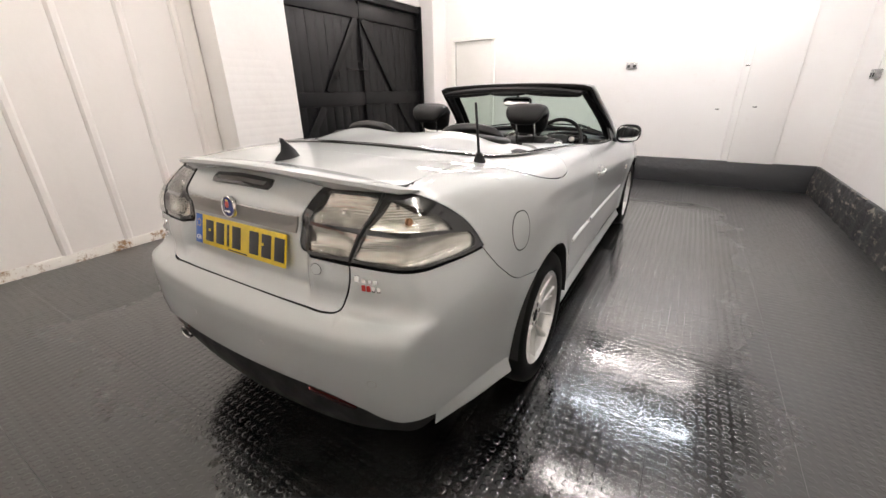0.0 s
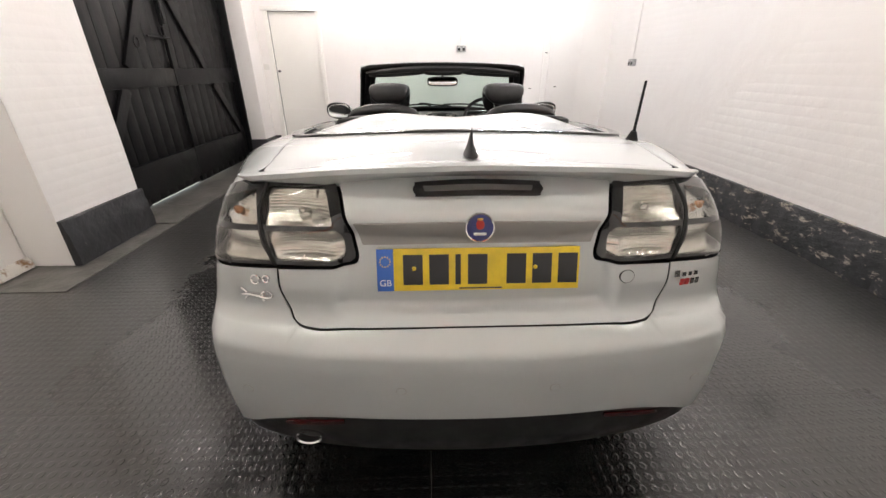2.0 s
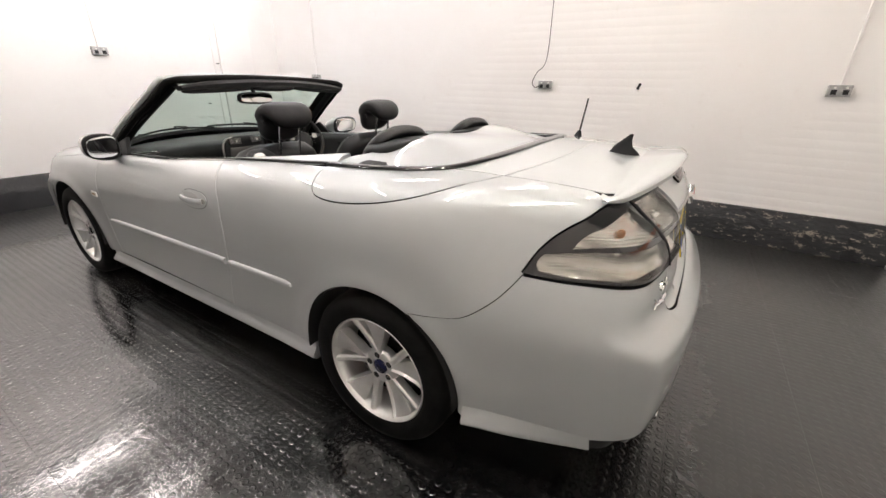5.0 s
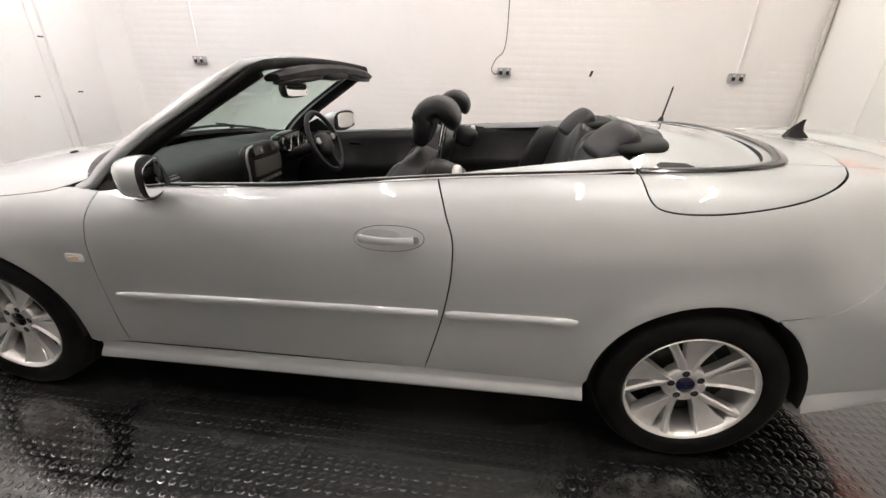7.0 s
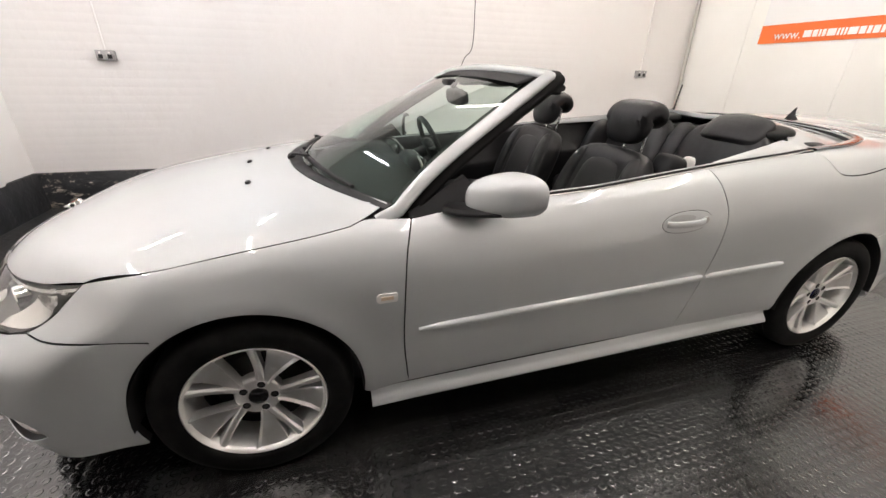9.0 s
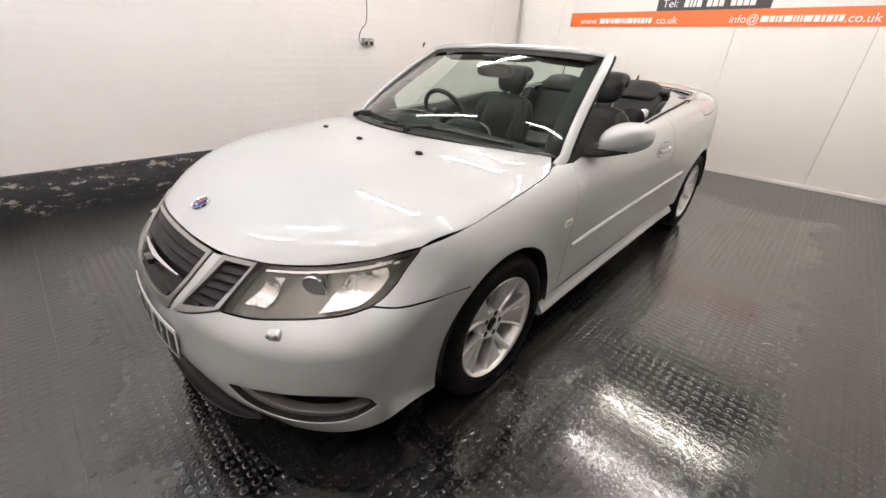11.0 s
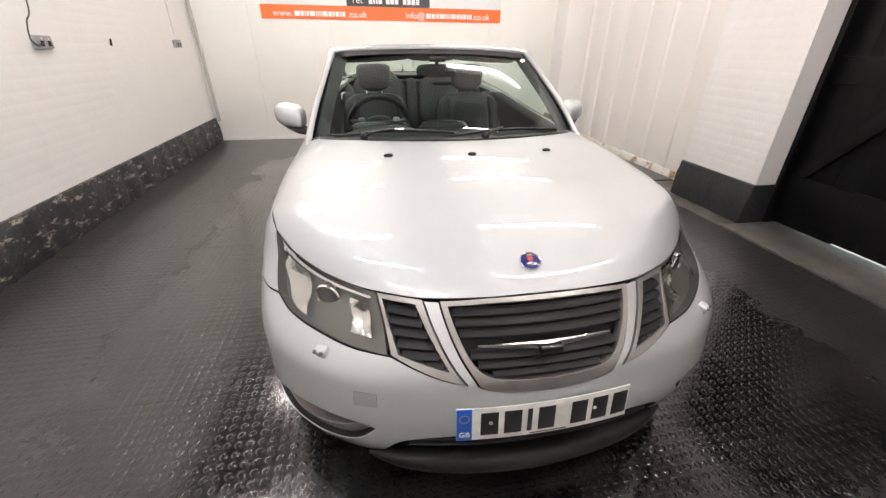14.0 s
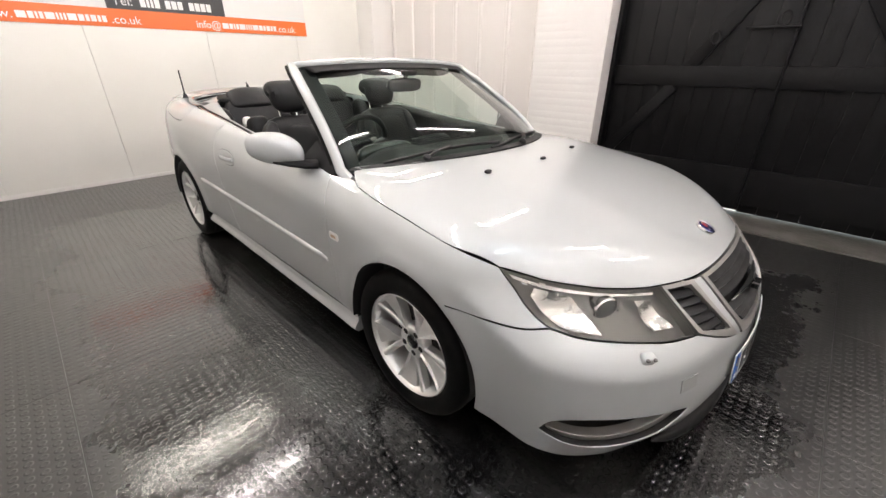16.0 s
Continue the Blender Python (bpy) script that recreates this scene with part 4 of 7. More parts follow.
    m4 = Matrix.Translation(w0) @ Matrix.Rotation(radians(-s * 36), 4, "Z") @ Matrix.Rotation(radians(-18), 4, "X")
    bm = cushion((0.042, 0.032, 0.030), 4, 5)
    bm.transform(m4)
    wash = part("headlamp_washer", bm, PAINT, car, "silver washer nozzle cap")
    for dx in (-0.011, 0.011):
        bm = cushion((0.012, 0.012, 0.009), 2.5, 3)
        bm.transform(m4 @ Matrix.Translation((dx, 0.014, 0.012)))
        part("jet", bm, BANDGREY, wash)
tow = path2d(cyl(0, [(31.6, 0.503), (27.9, 0.506)]), cyl(0, [(27.9, 0.506), (27.8, 0.462)]), cyl(0, [(27.8, 0.462), (31.5, 0.459)]), cyl(0, [(31.5, 0.459), (31.6, 0.503)]))
panel("tow_cover_gap", FRONTCYL, tow, DARK, car, "thin dark gap round the towing-eye cover", rise=0.0008, gap=-0.0012, grid=0.02, rim=0)
panel("tow_cover", FRONTCYL, tow, PLASTICSILVER, car, "silver square towing-eye cover", rise=0.002, gap=0, grid=0.02, rim=0.01)


# tail lamps
tl = path2d(cyl(0, [(57.0, 0.845), (54.6, 0.908), (52.2, 0.950), (49.7, 0.982), (47.2, 1.009), (44.6, 1.029), (41.0, 1.042), (37.5, 1.046)]), cyl(0, [(37.5, 1.046), (31, 1.050), (25.3, 1.054)]),
            cyl(0, [(25.3, 1.054), (23.2, 1.020), (21.4, 0.970), (20.4, 0.915), (20.0, 0.880), (21.0, 0.863)]), cyl(0, [(21.0, 0.863), (31, 0.861), (37, 0.855), (42.3, 0.849), (49.5, 0.840), (53, 0.839), (57.0, 0.845)]))
cells = [path2d(cyl(0, [(48.8, 0.936), (47.2, 0.965), (44.8, 0.989), (41.8, 1.007), (38.8, 1.020)]), cyl(0, [(38.8, 1.020), (36.3, 0.985), (34.8, 0.957)]), cyl(0, [(34.8, 0.957), (43, 0.949), (49.3, 0.929)]), cyl(0, [(49.3, 0.929), (48.8, 0.936)])),
         path2d(cyl(0, [(53.4, 0.903), (43, 0.931), (34.2, 0.940)]), cyl(0, [(34.2, 0.940), (33, 0.90), (32.1, 0.873)]), cyl(0, [(32.1, 0.873), (42.2, 0.861), (49.0, 0.853), (54.2, 0.858)]), cyl(0, [(54.2, 0.858), (54.4, 0.88), (53.4, 0.903)])),
         path2d(cyl(0, [(36.6, 1.029), (31, 1.036), (26.6, 1.037)]), cyl(0, [(26.6, 1.037), (24.6, 0.998), (23.3, 0.964)]), cyl(0, [(23.3, 0.964), (33.4, 0.957)]), cyl(0, [(33.4, 0.957), (34.9, 0.988), (36.6, 1.029)])),
         path2d(cyl(0, [(22.9, 0.949), (32.8, 0.941)]), cyl(0, [(32.8, 0.941), (31.0, 0.877)]), cyl(0, [(31.0, 0.877), (23.0, 0.879), (21.9, 0.886)]), cyl(0, [(21.9, 0.886), (22.1, 0.92), (22.9, 0.949)]))]
for s in (1, -1):
    lamp = panel("tail_lamp", REARCYL, tl * (s, 1), GLOSSBLACK, car, "smoked clear tail lamp in a gloss black frame", holes=[c * (s, 1) for c in cells], gap=0.0025, grid=0.02, rise=0.004, rim=0.03)
    for c in cells:
        panel("lens", REARCYL, c * (s, 1), SMOKED, lamp, rise=0.006, gap=-0.003, grid=0.02, rim=0)
        panel("reflector", REARCYL, c * (s, 1), TAILBOWL, lamp, rise=lambda d: -0.008 - 0.026 * (1 - d ** 3), gap=-0.004, grid=0.014, rim=0)
    for a0, z0, r in ((29.5, 0.998, 0.017), (41.5, 0.985, 0.012)):
        c = REARCYL.lift(cyl(0, [(s * a0, z0)]))[0]
        nn = skin_normal(np.array([c]))[0]
        m4 = Matrix.Translation(c - nn * 0.028) @ Vector(nn).to_track_quat("X", "Z").to_matrix().to_4x4()
        vv, ff = lathe([(0.0, r), (0.008, r * 0.9), (0.006, r * 0.7), (0.016, r * 0.45), (0.020, 0.0005)], 20)
        part("bulb_cup", bm_of([m4 @ Vector(q) for q in vv], ff), AMBERBULB if a0 > 40 else REFLECTOR, lamp)
    gasket = path2d(cyl(0, [(37.9, 1.041), (35.8, 0.985), (34.3, 0.955), (33.0, 0.92), (31.5, 0.862)]), cyl(0, [(31.5, 0.862), (31.1, 0.862), (32.6, 0.92), (33.9, 0.955), (35.4, 0.985), (37.5, 1.041)]))
    panel("gasket", REARCYL, gasket * (s, 1), DARK, lamp, rise=0.0075, gap=0, grid=0.02, rim=0.006)

# grey band, high brake lamp, lock, sensors
band = path2d(cyl(0, [(-20.2, 0.968), (0, 0.977), (20.2, 0.968)]), cyl(0, [(20.2, 0.968), (19.0, 0.911)]), cyl(0, [(19.0, 0.911), (0, 0.917), (-19.0, 0.911)]), cyl(0, [(-19.0, 0.911), (-20.2, 0.968)]))
panel("number_plate_band", REARCYL, band, BANDLIGHT, car, "satin grey band across the boot", rise=0.006, gap=0, rim=0.01)
brake = cyl(0, [(-11.3, 1.040), (-11.0, 1.050), (-10.3, 1.0545), (0, 1.060), (10.3, 1.0545), (11.0, 1.050), (11.3, 1.040), (10.6, 1.031), (9.8, 1.028), (0, 1.031), (-9.8, 1.028), (-10.6, 1.031)])
bl = panel("brake_lamp", REARCYL, spline(brake, 3, True), GLOSSBLACK, car, "dark smoked high brake lamp", rise=0.007, gap=0, grid=0.008, rim=0.012)
panel("brake_lens", REARCYL, path2d(cyl(0, [(-9.6, 1.046), (0, 1.050), (9.6, 1.046)]), cyl(0, [(9.6, 1.046), (9.2, 1.037)]), cyl(0, [(9.2, 1.037), (0, 1.040), (-9.2, 1.037)])), BANDGREY, bl, rise=0.009, gap=0, grid=0.015, rim=0.004)


def disc_on(name, chart, ang, z, r, material, parent, rise=0.002, label="", n=24):
    c = cyl(0, [(ang, z)])[0]
    ring = np.array([c + (r * math.cos(a), r * math.sin(a)) for a in np.linspace(0, 2 * math.pi, n, endpoint=False)])
    return panel(name, chart, ring, material, parent, label, rise=rise, gap=0, grid=0.012, rim=0.006)


ring = disc_on("boot_lock_rim", REARCYL, 24.2, 0.822, 0.0185, DARK, car, 0.0006, "thin dark rim of the boot lock")
disc_on("boot_lock", REARCYL, 24.2, 0.822, 0.0168, PAINT, car, 0.0015, "round silver boot lock cover")
for a0, z0 in ((-34, 0.52), (-11.6, 0.553), (11.6, 0.553), (34, 0.52)):
    disc_on("sensor_rim", REARCYL, a0, z0, 0.0125, SATIN, car, 0.0004, "thin rim of a parking sensor", 18)
    disc_on("parking_sensor", REARCYL, a0, z0, 0.011, PAINT, car, 0.0012, "silver parking sensor", 18)


# round badges: plain shapes in their colours
def badge(m4, r, parent):
    vv, ff = lathe([(-0.008, r), (0.004, r), (0.007, r * 0.95), (0.006, r * 0.88), (0.0045, r * 0.86)], 40)
    b = part("badge", bm_of([m4 @ Vector(q) for q in vv], ff), CHROME, parent, "round blue enamel badge in a chrome ring")
    vv, ff = lathe([(0.0045, r * 0.87), (0.0065, r * 0.5), (0.007, 0.0004)], 40)
    part("enamel", bm_of([m4 @ Vector(q) for q in vv], ff), BLUE, b)
    bm = cushion((0.004, r * 0.55, r * 0.62), 2.5, 4)
    bm.transform(m4 @ Matrix.Translation((0.0075, 0, r * 0.22)))
    part("emblem", bm, RED, b)
    bm = cushion((0.004, r * 0.40, r * 0.16), 2.5, 3)
    bm.transform(m4 @ Matrix.Translation((0.0075, 0, r * 0.60)))
    part("emblem", bm, GOLD, b)
    bm = bmesh.new()
    add_box(bm, (0.0055, -r * 0.42, -r * 0.50), (0.0085, r * 0.42, -r * 0.30), 0.001)
    bm.transform(m4)
    part("emblem", bm, CHROME, b)


def facing(p, nn):
    return Matrix.Translation(p) @ Vector(nn).to_track_quat("X", "Z").to_matrix().to_4x4()


c = REARCYL.lift(cyl(0, [(0, 0.958)]))[0]
badge(facing(c + (0, -0.016, 0.008), (0, -1, 0.12)), 0.037, car)
c = on_top([(0.0, 2.072)])[0]
nn = skin_normal(np.array([c]))[0]
q = Vector((nn[0], nn[1], nn[2])).to_track_quat("X", "Z").to_matrix().to_4x4()
badge(Matrix.Translation(c + nn * 0.006) @ q, 0.034, car)


# number plates: characters as plain bars
def plate(m4, material, label, bend=0.0):
    pl = new("number_plate")
    pl.parent = car
    tagged(pl, label)
    bm = bmesh.new()
    add_box(bm, (-0.26, -0.0025, -0.0555), (0.26, 0.0025, 0.0555), 0.002)
    for k in range(-7, 8):
        bmesh.ops.bisect_plane(bm, geom=bm.verts[:] + bm.edges[:] + bm.faces[:], plane_co=(k * 0.0325, 0, 0), plane_no=(1, 0, 0))
    bm.transform(m4)
    part("sheet", bm, material, pl)
    bm = bmesh.new()
    add_box(bm, (-0.2595, -0.0035, -0.0550), (-0.217, 0.0, 0.0550), 0.001)
    bm.transform(m4)
    band = part("euro_band", bm, BLUEBAND, pl, "blue band at the plate's end")
    for i in range(12):
        a = i * math.pi / 6
        bm = bmesh.new()
        add_box(bm, (-0.0018, -0.0005, -0.0018), (0.0018, 0.0005, 0.0018))
        bm.transform(m4 @ Matrix.Translation((-0.238 + 0.013 * math.cos(a), -0.004, 0.022 + 0.013 * math.sin(a))))
        part("star", bm, GOLD, pl)
    text("country_letters", "GB", 0.024, m4 @ Matrix.Translation((-0.238, -0.0042, -0.034)), WHITEINK, pl)
    x = -0.193
    for wdt in (0.05, 0.05, 0.014, 0.05, None, 0.05, 0.05, 0.05):
        if wdt is None:
            x += 0.033
            continue
        bm = bmesh.new()
        add_box(bm, (x, -0.0036, -0.0395), (x + wdt, -0.002, 0.0395), 0.001)
        bm.transform(m4)
        part("character_bar", bm, INK, pl)
        x += wdt + 0.0165 if wdt > 0.02 else wdt + 0.018
    bm = bmesh.new()
    add_box(bm, (-0.05, -0.0034, -0.0515), (0.06, -0.002, -0.0475))
    bm.transform(m4)
    part("small_print", bm, INK, pl)
    for sx in (-0.165, 0.145):
        vv, ff = lathe([(0.0, 0.0055), (0.003, 0.005), (0.004, 0.0003)], 14)
        part("screw_cap", bm_of([m4 @ Matrix.Translation((sx, -0.0036, 0.004)) @ Matrix.Rotation(radians(-90), 4, "Z") @ Vector(q) for q in vv], ff), material, pl)
    # the plate follows the bumper's curve
    back = m4.inverted()
    for ob in pl.children if bend else ():
        for q in ob.data.vertices:
            c = back @ q.co
            c.y += bend * c.x * c.x
            q.co = m4 @ c


def text(name, words, size, m4, material, parent=None, depth=0.0006, align="CENTER"):
    cu = bpy.data.curves.new(name, "FONT")
    cu.body, cu.size, cu.extrude, cu.align_x, cu.align_y = words, size, depth, align, "CENTER"
    tmp = bpy.data.objects.new(name, cu)
    me = bpy.data.meshes.new_from_object(tmp)
    me.transform(m4 @ Matrix.Rotation(radians(90), 4, "X"))
    bpy.data.objects.remove(tmp)
    me.materials.append(material)
    ob = new(name, me)
    if parent is not None:
        ob.parent = parent
    return ob


plate(Matrix.Translation((0.002, -2.212, 0.851)) @ Matrix.Rotation(radians(-14), 4, "X"), YELLOWPLATE, "yellow rear number plate with its characters barred out")
plate(Matrix.Translation((0.004, 2.323, 0.428)) @ Matrix.Rotation(radians(180), 4, "Z") @ Matrix.Rotation(radians(-6), 4, "X"), WHITEPLATE, "white front number plate with its characters barred out", 0.26)

# boot badges as plain chrome shapes
for a0, z0, wd, hg in ((31.9, 0.816, 0.013, 0.018), (33.2, 0.812, 0.010, 0.011), (34.3, 0.812, 0.008, 0.011), (35.2, 0.812, 0.010, 0.011)):
    sh = cyl(0, [(a0, z0 - hg / 2), (a0 + math.degrees(wd / 0.9), z0 - hg / 2), (a0 + math.degrees(wd / 0.9), z0 + hg / 2), (a0, z0 + hg / 2)])
    panel("badge_stroke", REARCYL, sh, CHROME, car, "chrome badge stroke", rise=0.004, gap=0, grid=0.01, rim=0.005)
for i in range(4):
    a0 = 33.1 + i * 0.85
    sh = cyl(0, [(a0, 0.781), (a0 + 0.55, 0.781), (a0 + 0.55, 0.798), (a0, 0.798)])
    panel("badge_stroke", REARCYL, sh, RED if i < 2 else CHROME, car, "small badge stroke", rise=0.004, gap=0, grid=0.01, rim=0.005)
# chrome lizard-like ornament and small numerals, as plain shapes
def lifted(a, z, r=0.005):
    c = REARCYL.lift(cyl(0, [(a, z)]))[0]
    return c + skin_normal(np.array([c]))[0] * r


liz = spline([(-36.6, 0.771), (-35.4, 0.775), (-34.2, 0.773), (-33.0, 0.768), (-32.2, 0.770), (-31.9, 0.780), (-32.6, 0.786)], 5)
pts = [tuple(lifted(a, z)) for a, z in liz]
secs = [[(u * k, w2 * k) for u, w2 in round_section(0.015, 0.012, 8, 2)] for k in np.interp(np.linspace(0, 1, len(liz)), [0, 0.12, 0.45, 0.6, 1], [0.7, 1.1, 1.1, 0.6, 0.25])]
vv, ff = sweep(pts, secs)
orn = part("ornament", bm_of(vv, ff), CHROME, car, "chrome lizard-shaped boot ornament")
for a0, z0, da, dz in ((-35.6, 0.774, -0.5, 0.016), (-35.6, 0.774, -0.3, -0.016), (-33.8, 0.772, 0.4, 0.014), (-33.8, 0.772, 0.2, -0.016)):
    vv, ff = sweep([tuple(lifted(a0, z0)), tuple(lifted(a0 + da, z0 + dz * 0.6)), tuple(lifted(a0 + da * 2, z0 + dz))], round_section(0.008, 0.008, 6, 2))
    part("leg", bm_of(vv, ff), CHROME, orn)
for a0, rr in ((-34.3, 0.012), (-32.7, 0.009)):
    vv, ff = [], []
    ringp = [tuple(lifted(a0 + math.degrees(rr * 0.8 / 0.9) * math.cos(t), 0.817 + (0.004 if rr < 0.01 else 0) + rr * math.sin(t), 0.004)) for t in np.linspace(0.2, 2 * math.pi - 0.4, 16)]
    vv, ff = sweep(ringp, round_section(0.008, 0.007, 6, 2))
    part("badge_numeral", bm_of(vv, ff), CHROME, car, "chrome badge numeral stroke")

# exhaust tails
for s, tip, mt in ((-1, -2.272, CHROME), (1, -2.20, DARK)):
    vv, ff = lathe([(0.16, 0.028), (0.005, 0.033), (0.0, 0.031), (0.003, 0.026), (0.10, 0.024)], 28)
    m4 = Matrix.Translation((s * 0.487, tip, 0.328)) @ Matrix.Rotation(radians(90), 4, "Z") @ Matrix.Diagonal((1, 1.22, 0.80, 1))
    t = part("exhaust_tail", bm_of([m4 @ Vector(q) for q in vv], ff), mt, car, "oval exhaust tailpipe")
    bm = bmesh.new()
    add_rod(bm, (s * 0.487, -2.16, 0.328), (s * 0.46, -1.7, 0.33), 0.02)
    part("exhaust_pipe", bm, DARK, t)

# door handles, repeaters, fuel flap
for s in (1, -1):
    hc = on_side([(-0.281, 0.819)], s)[0]
    el = np.array([(-0.281 + 0.115 * math.copysign(abs(math.cos(a)) ** 0.8, math.cos(a)), 0.8195 - 0.006 * math.cos(a) + 0.041 * math.sin(a)) for a in np.linspace(0, 2 * math.pi, 36, endpoint=False)])
    fl = SIDE.flat(on_side(el))
    panel("handle_gap", SIDE, shrink(fl, -0.0024), DARK, car, "dark line round the door handle", rise=0.0008, gap=0, grid=0.015, rim=0, mirror=(s == -1))
    hz = panel("door_handle", SIDE, fl, PAINT, car, "silver pull handle in an oval recess", rise=0.003, gap=0, grid=0.012, rim=0.008, mirror=(s == -1))
    # shade of the hollow as a duller oval, laid just proud of the handle
    inner = np.array([(-0.258 + 0.060 * math.cos(a), 0.834 + 0.014 * math.sin(a)) for a in np.linspace(0, 2 * math.pi, 24, endpoint=False)])
    panel("recess", SIDE, SIDE.flat(on_side(inner)), PLASTICSILVER, hz, "duller silver oval painted for the shade in the handle's hollow", rise=0.0038, gap=0, grid=0.012, rim=0.003, mirror=(s == -1))
    pts = [tuple(on_side([(y, 0.8185 - 0.002 * (y + 0.281) / 0.1)], s)[0] + np.array((s * o, 0, 0))) for y, o in ((-0.185, 0.004), (-0.20, 0.014), (-0.25, 0.022), (-0.31, 0.022), (-0.345, 0.013), (-0.36, 0.004))]
    vv, ff = sweep(spline(pts, 5), round_section(0.018, 0.026, 12))
    part("grip", bm_of(vv, ff), PAINT, hz)
    vv, ff = lathe([(0.0, 0.013), (0.004, 0.012), (0.005, 0.0004)], 18)
    c = on_side([(-0.371, 0.8215)], s)[0]
    m4 = facing(c + np.array((s * 0.003, 0, 0)), (s, 0, 0.1))
    part("lock", bm_of([m4 @ Vector(q) for q in vv], ff), SATIN, hz)
    rp = [(0.928, 0.672), (0.930, 0.655), (0.922, 0.645), (0.866, 0.645), (0.860, 0.652), (0.860, 0.672), (0.866, 0.678), (0.922, 0.678)]
    rep = panel("side_repeater", SIDE, SIDE.flat(on_side(rp)), WHITEPLASTIC, car, "clear rectangular side indicator", rise=0.005, gap=0, grid=0.012, rim=0.008, mirror=(s == -1))
    rp = [(0.915, 0.668), (0.915, 0.656), (0.875, 0.656), (0.875, 0.668)]
    panel("bulb_window", SIDE, SIDE.flat(on_side(rp)), AMBER, rep, rise=0.0065, gap=0, grid=0.012, rim=0.002, mirror=(s == -1))
fc = [(-1.642 + 0.056 * math.copysign(abs(math.cos(a)) ** 0.8, math.cos(a)), 0.842 + 0.075 * math.sin(a)) for a in np.linspace(0, 2 * math.pi, 30, endpoint=False)]
flp = path2d(np.array([SIDE.flat(on_side([q]))[0] for q in fc]))
panel("fuel_flap_gap", SIDE, flp, DARK, car, "dark gap round the fuel flap", rise=0.0006, gap=0, grid=0.02, rim=0)
panel("fuel_flap", SIDE, flp, PAINT, car, "oval silver fuel flap", rise=0.0014, gap=0.0046, grid=0.02, rim=0.003)

# washer jets on the bonnet
for x, y in ((-0.357, 1.330), (0.005, 1.372), (0.366, 1.330)):
    c = on_top([(x, y)])[0]
    bm = cushion((0.038, 0.020, 0.014), 2.6, 4)
    bm.transform(Matrix.Translation(c + (0, 0, 0.003)) @ Matrix.Rotation(radians(-10), 4, "X"))
    part("washer_jet", bm, BLACKTRIM, car, "small black washer jet")

# dark inner structure under the panels
inner_side = oblique([(0.80, 0.87), (0.84, 0.65), (0.82, 0.26)], [(0.82, 0.26), (-0.97, 0.28)], arch_run(-AXLE, 0, 180, 0.345), [(-1.69, 0.30), (-1.86, 0.5), (-1.90, 0.80), (-1.86, 0.98)],
                     [(-1.86, 0.98), (-1.5, 0.99), (-1.0, 0.93), (-0.5, 0.92), (0.2, 0.895), (0.80, 0.87)])
for s in (1, -1):
    panel("inner_side", OBLIQUE, inner_side, DARK, car, rise=-0.021, rim=0, grid=0.05, mirror=(s == -1))
inner_wing = oblique([(0.82, 0.27), (0.96, 0.27)], arch_run(AXLE, 185, 20, 0.345), [(1.68, 0.45), (1.72, 0.74)], [(1.72, 0.76), (1.3, 0.83), (0.95, 0.87), (0.78, 0.88)], [(0.78, 0.88), (0.80, 0.6), (0.82, 0.27)])
for s in (1, -1):
    panel("inner_wing", OBLIQUE, inner_wing, DARK, car, rise=-0.021, rim=0, grid=0.05, mirror=(s == -1))
panel("inner_rear", REARCYL, cyl(0, [(-70, 0.30), (-60, 0.24), (60, 0.24), (70, 0.30), (62, 0.62), (53, 0.86), (46, 1.0), (30, 1.04), (0, 1.06), (-30, 1.04), (-46, 1.0), (-53, 0.86), (-62, 0.62)]), DARK, car, rise=-0.034, rim=0, grid=0.05)
panel("inner_front", FRONTCYL, cyl(0, [(-66, 0.30), (-60, 0.2), (60, 0.2), (66, 0.30), (66, 0.55), (60, 0.70), (50, 0.70), (30, 0.715), (0, 0.72), (-30, 0.715), (-50, 0.70), (-60, 0.70), (-66, 0.55)]), DARK, car, rise=-0.07, rim=0, grid=0.05)
box("floor_pan", (-0.76, -0.95, 0.19), (0.76, 0.95, 0.24), DARK, car)
box("floor_pan", (-0.55, -2.02, 0.22), (0.55, -0.955, 0.25), DARK, car)
box("floor_pan", (-0.55, 0.955, 0.20), (0.55, 2.0, 0.24), DARK, car)
box("firewall", (-0.76, 1.10, 0.24), (0.76, 1.12, 0.87), DARK, car)
box("boot_box", (-0.62, -1.98, 0.25), (0.62, -1.28, 0.98), DARK, car)
for s in (1, -1):
    for ya in (AXLE, -AXLE):
        vv, ff = lathe([(0.87, 0.347), (0.56, 0.347), (0.55, 0.0)], 40)
        well = bm_of([(s * q[0] * 0.995, q[1] + ya, q[2] + 0.325) for q in vv], ff)
        bmesh.ops.bisect_plane(well, geom=well.verts[:] + well.edges[:] + well.faces[:], plane_co=(0, 0, 0.30), plane_no=(0, 0, 1), clear_inner=True)
        part("wheel_well", well, DARK, car, "dark wheel-arch liner")

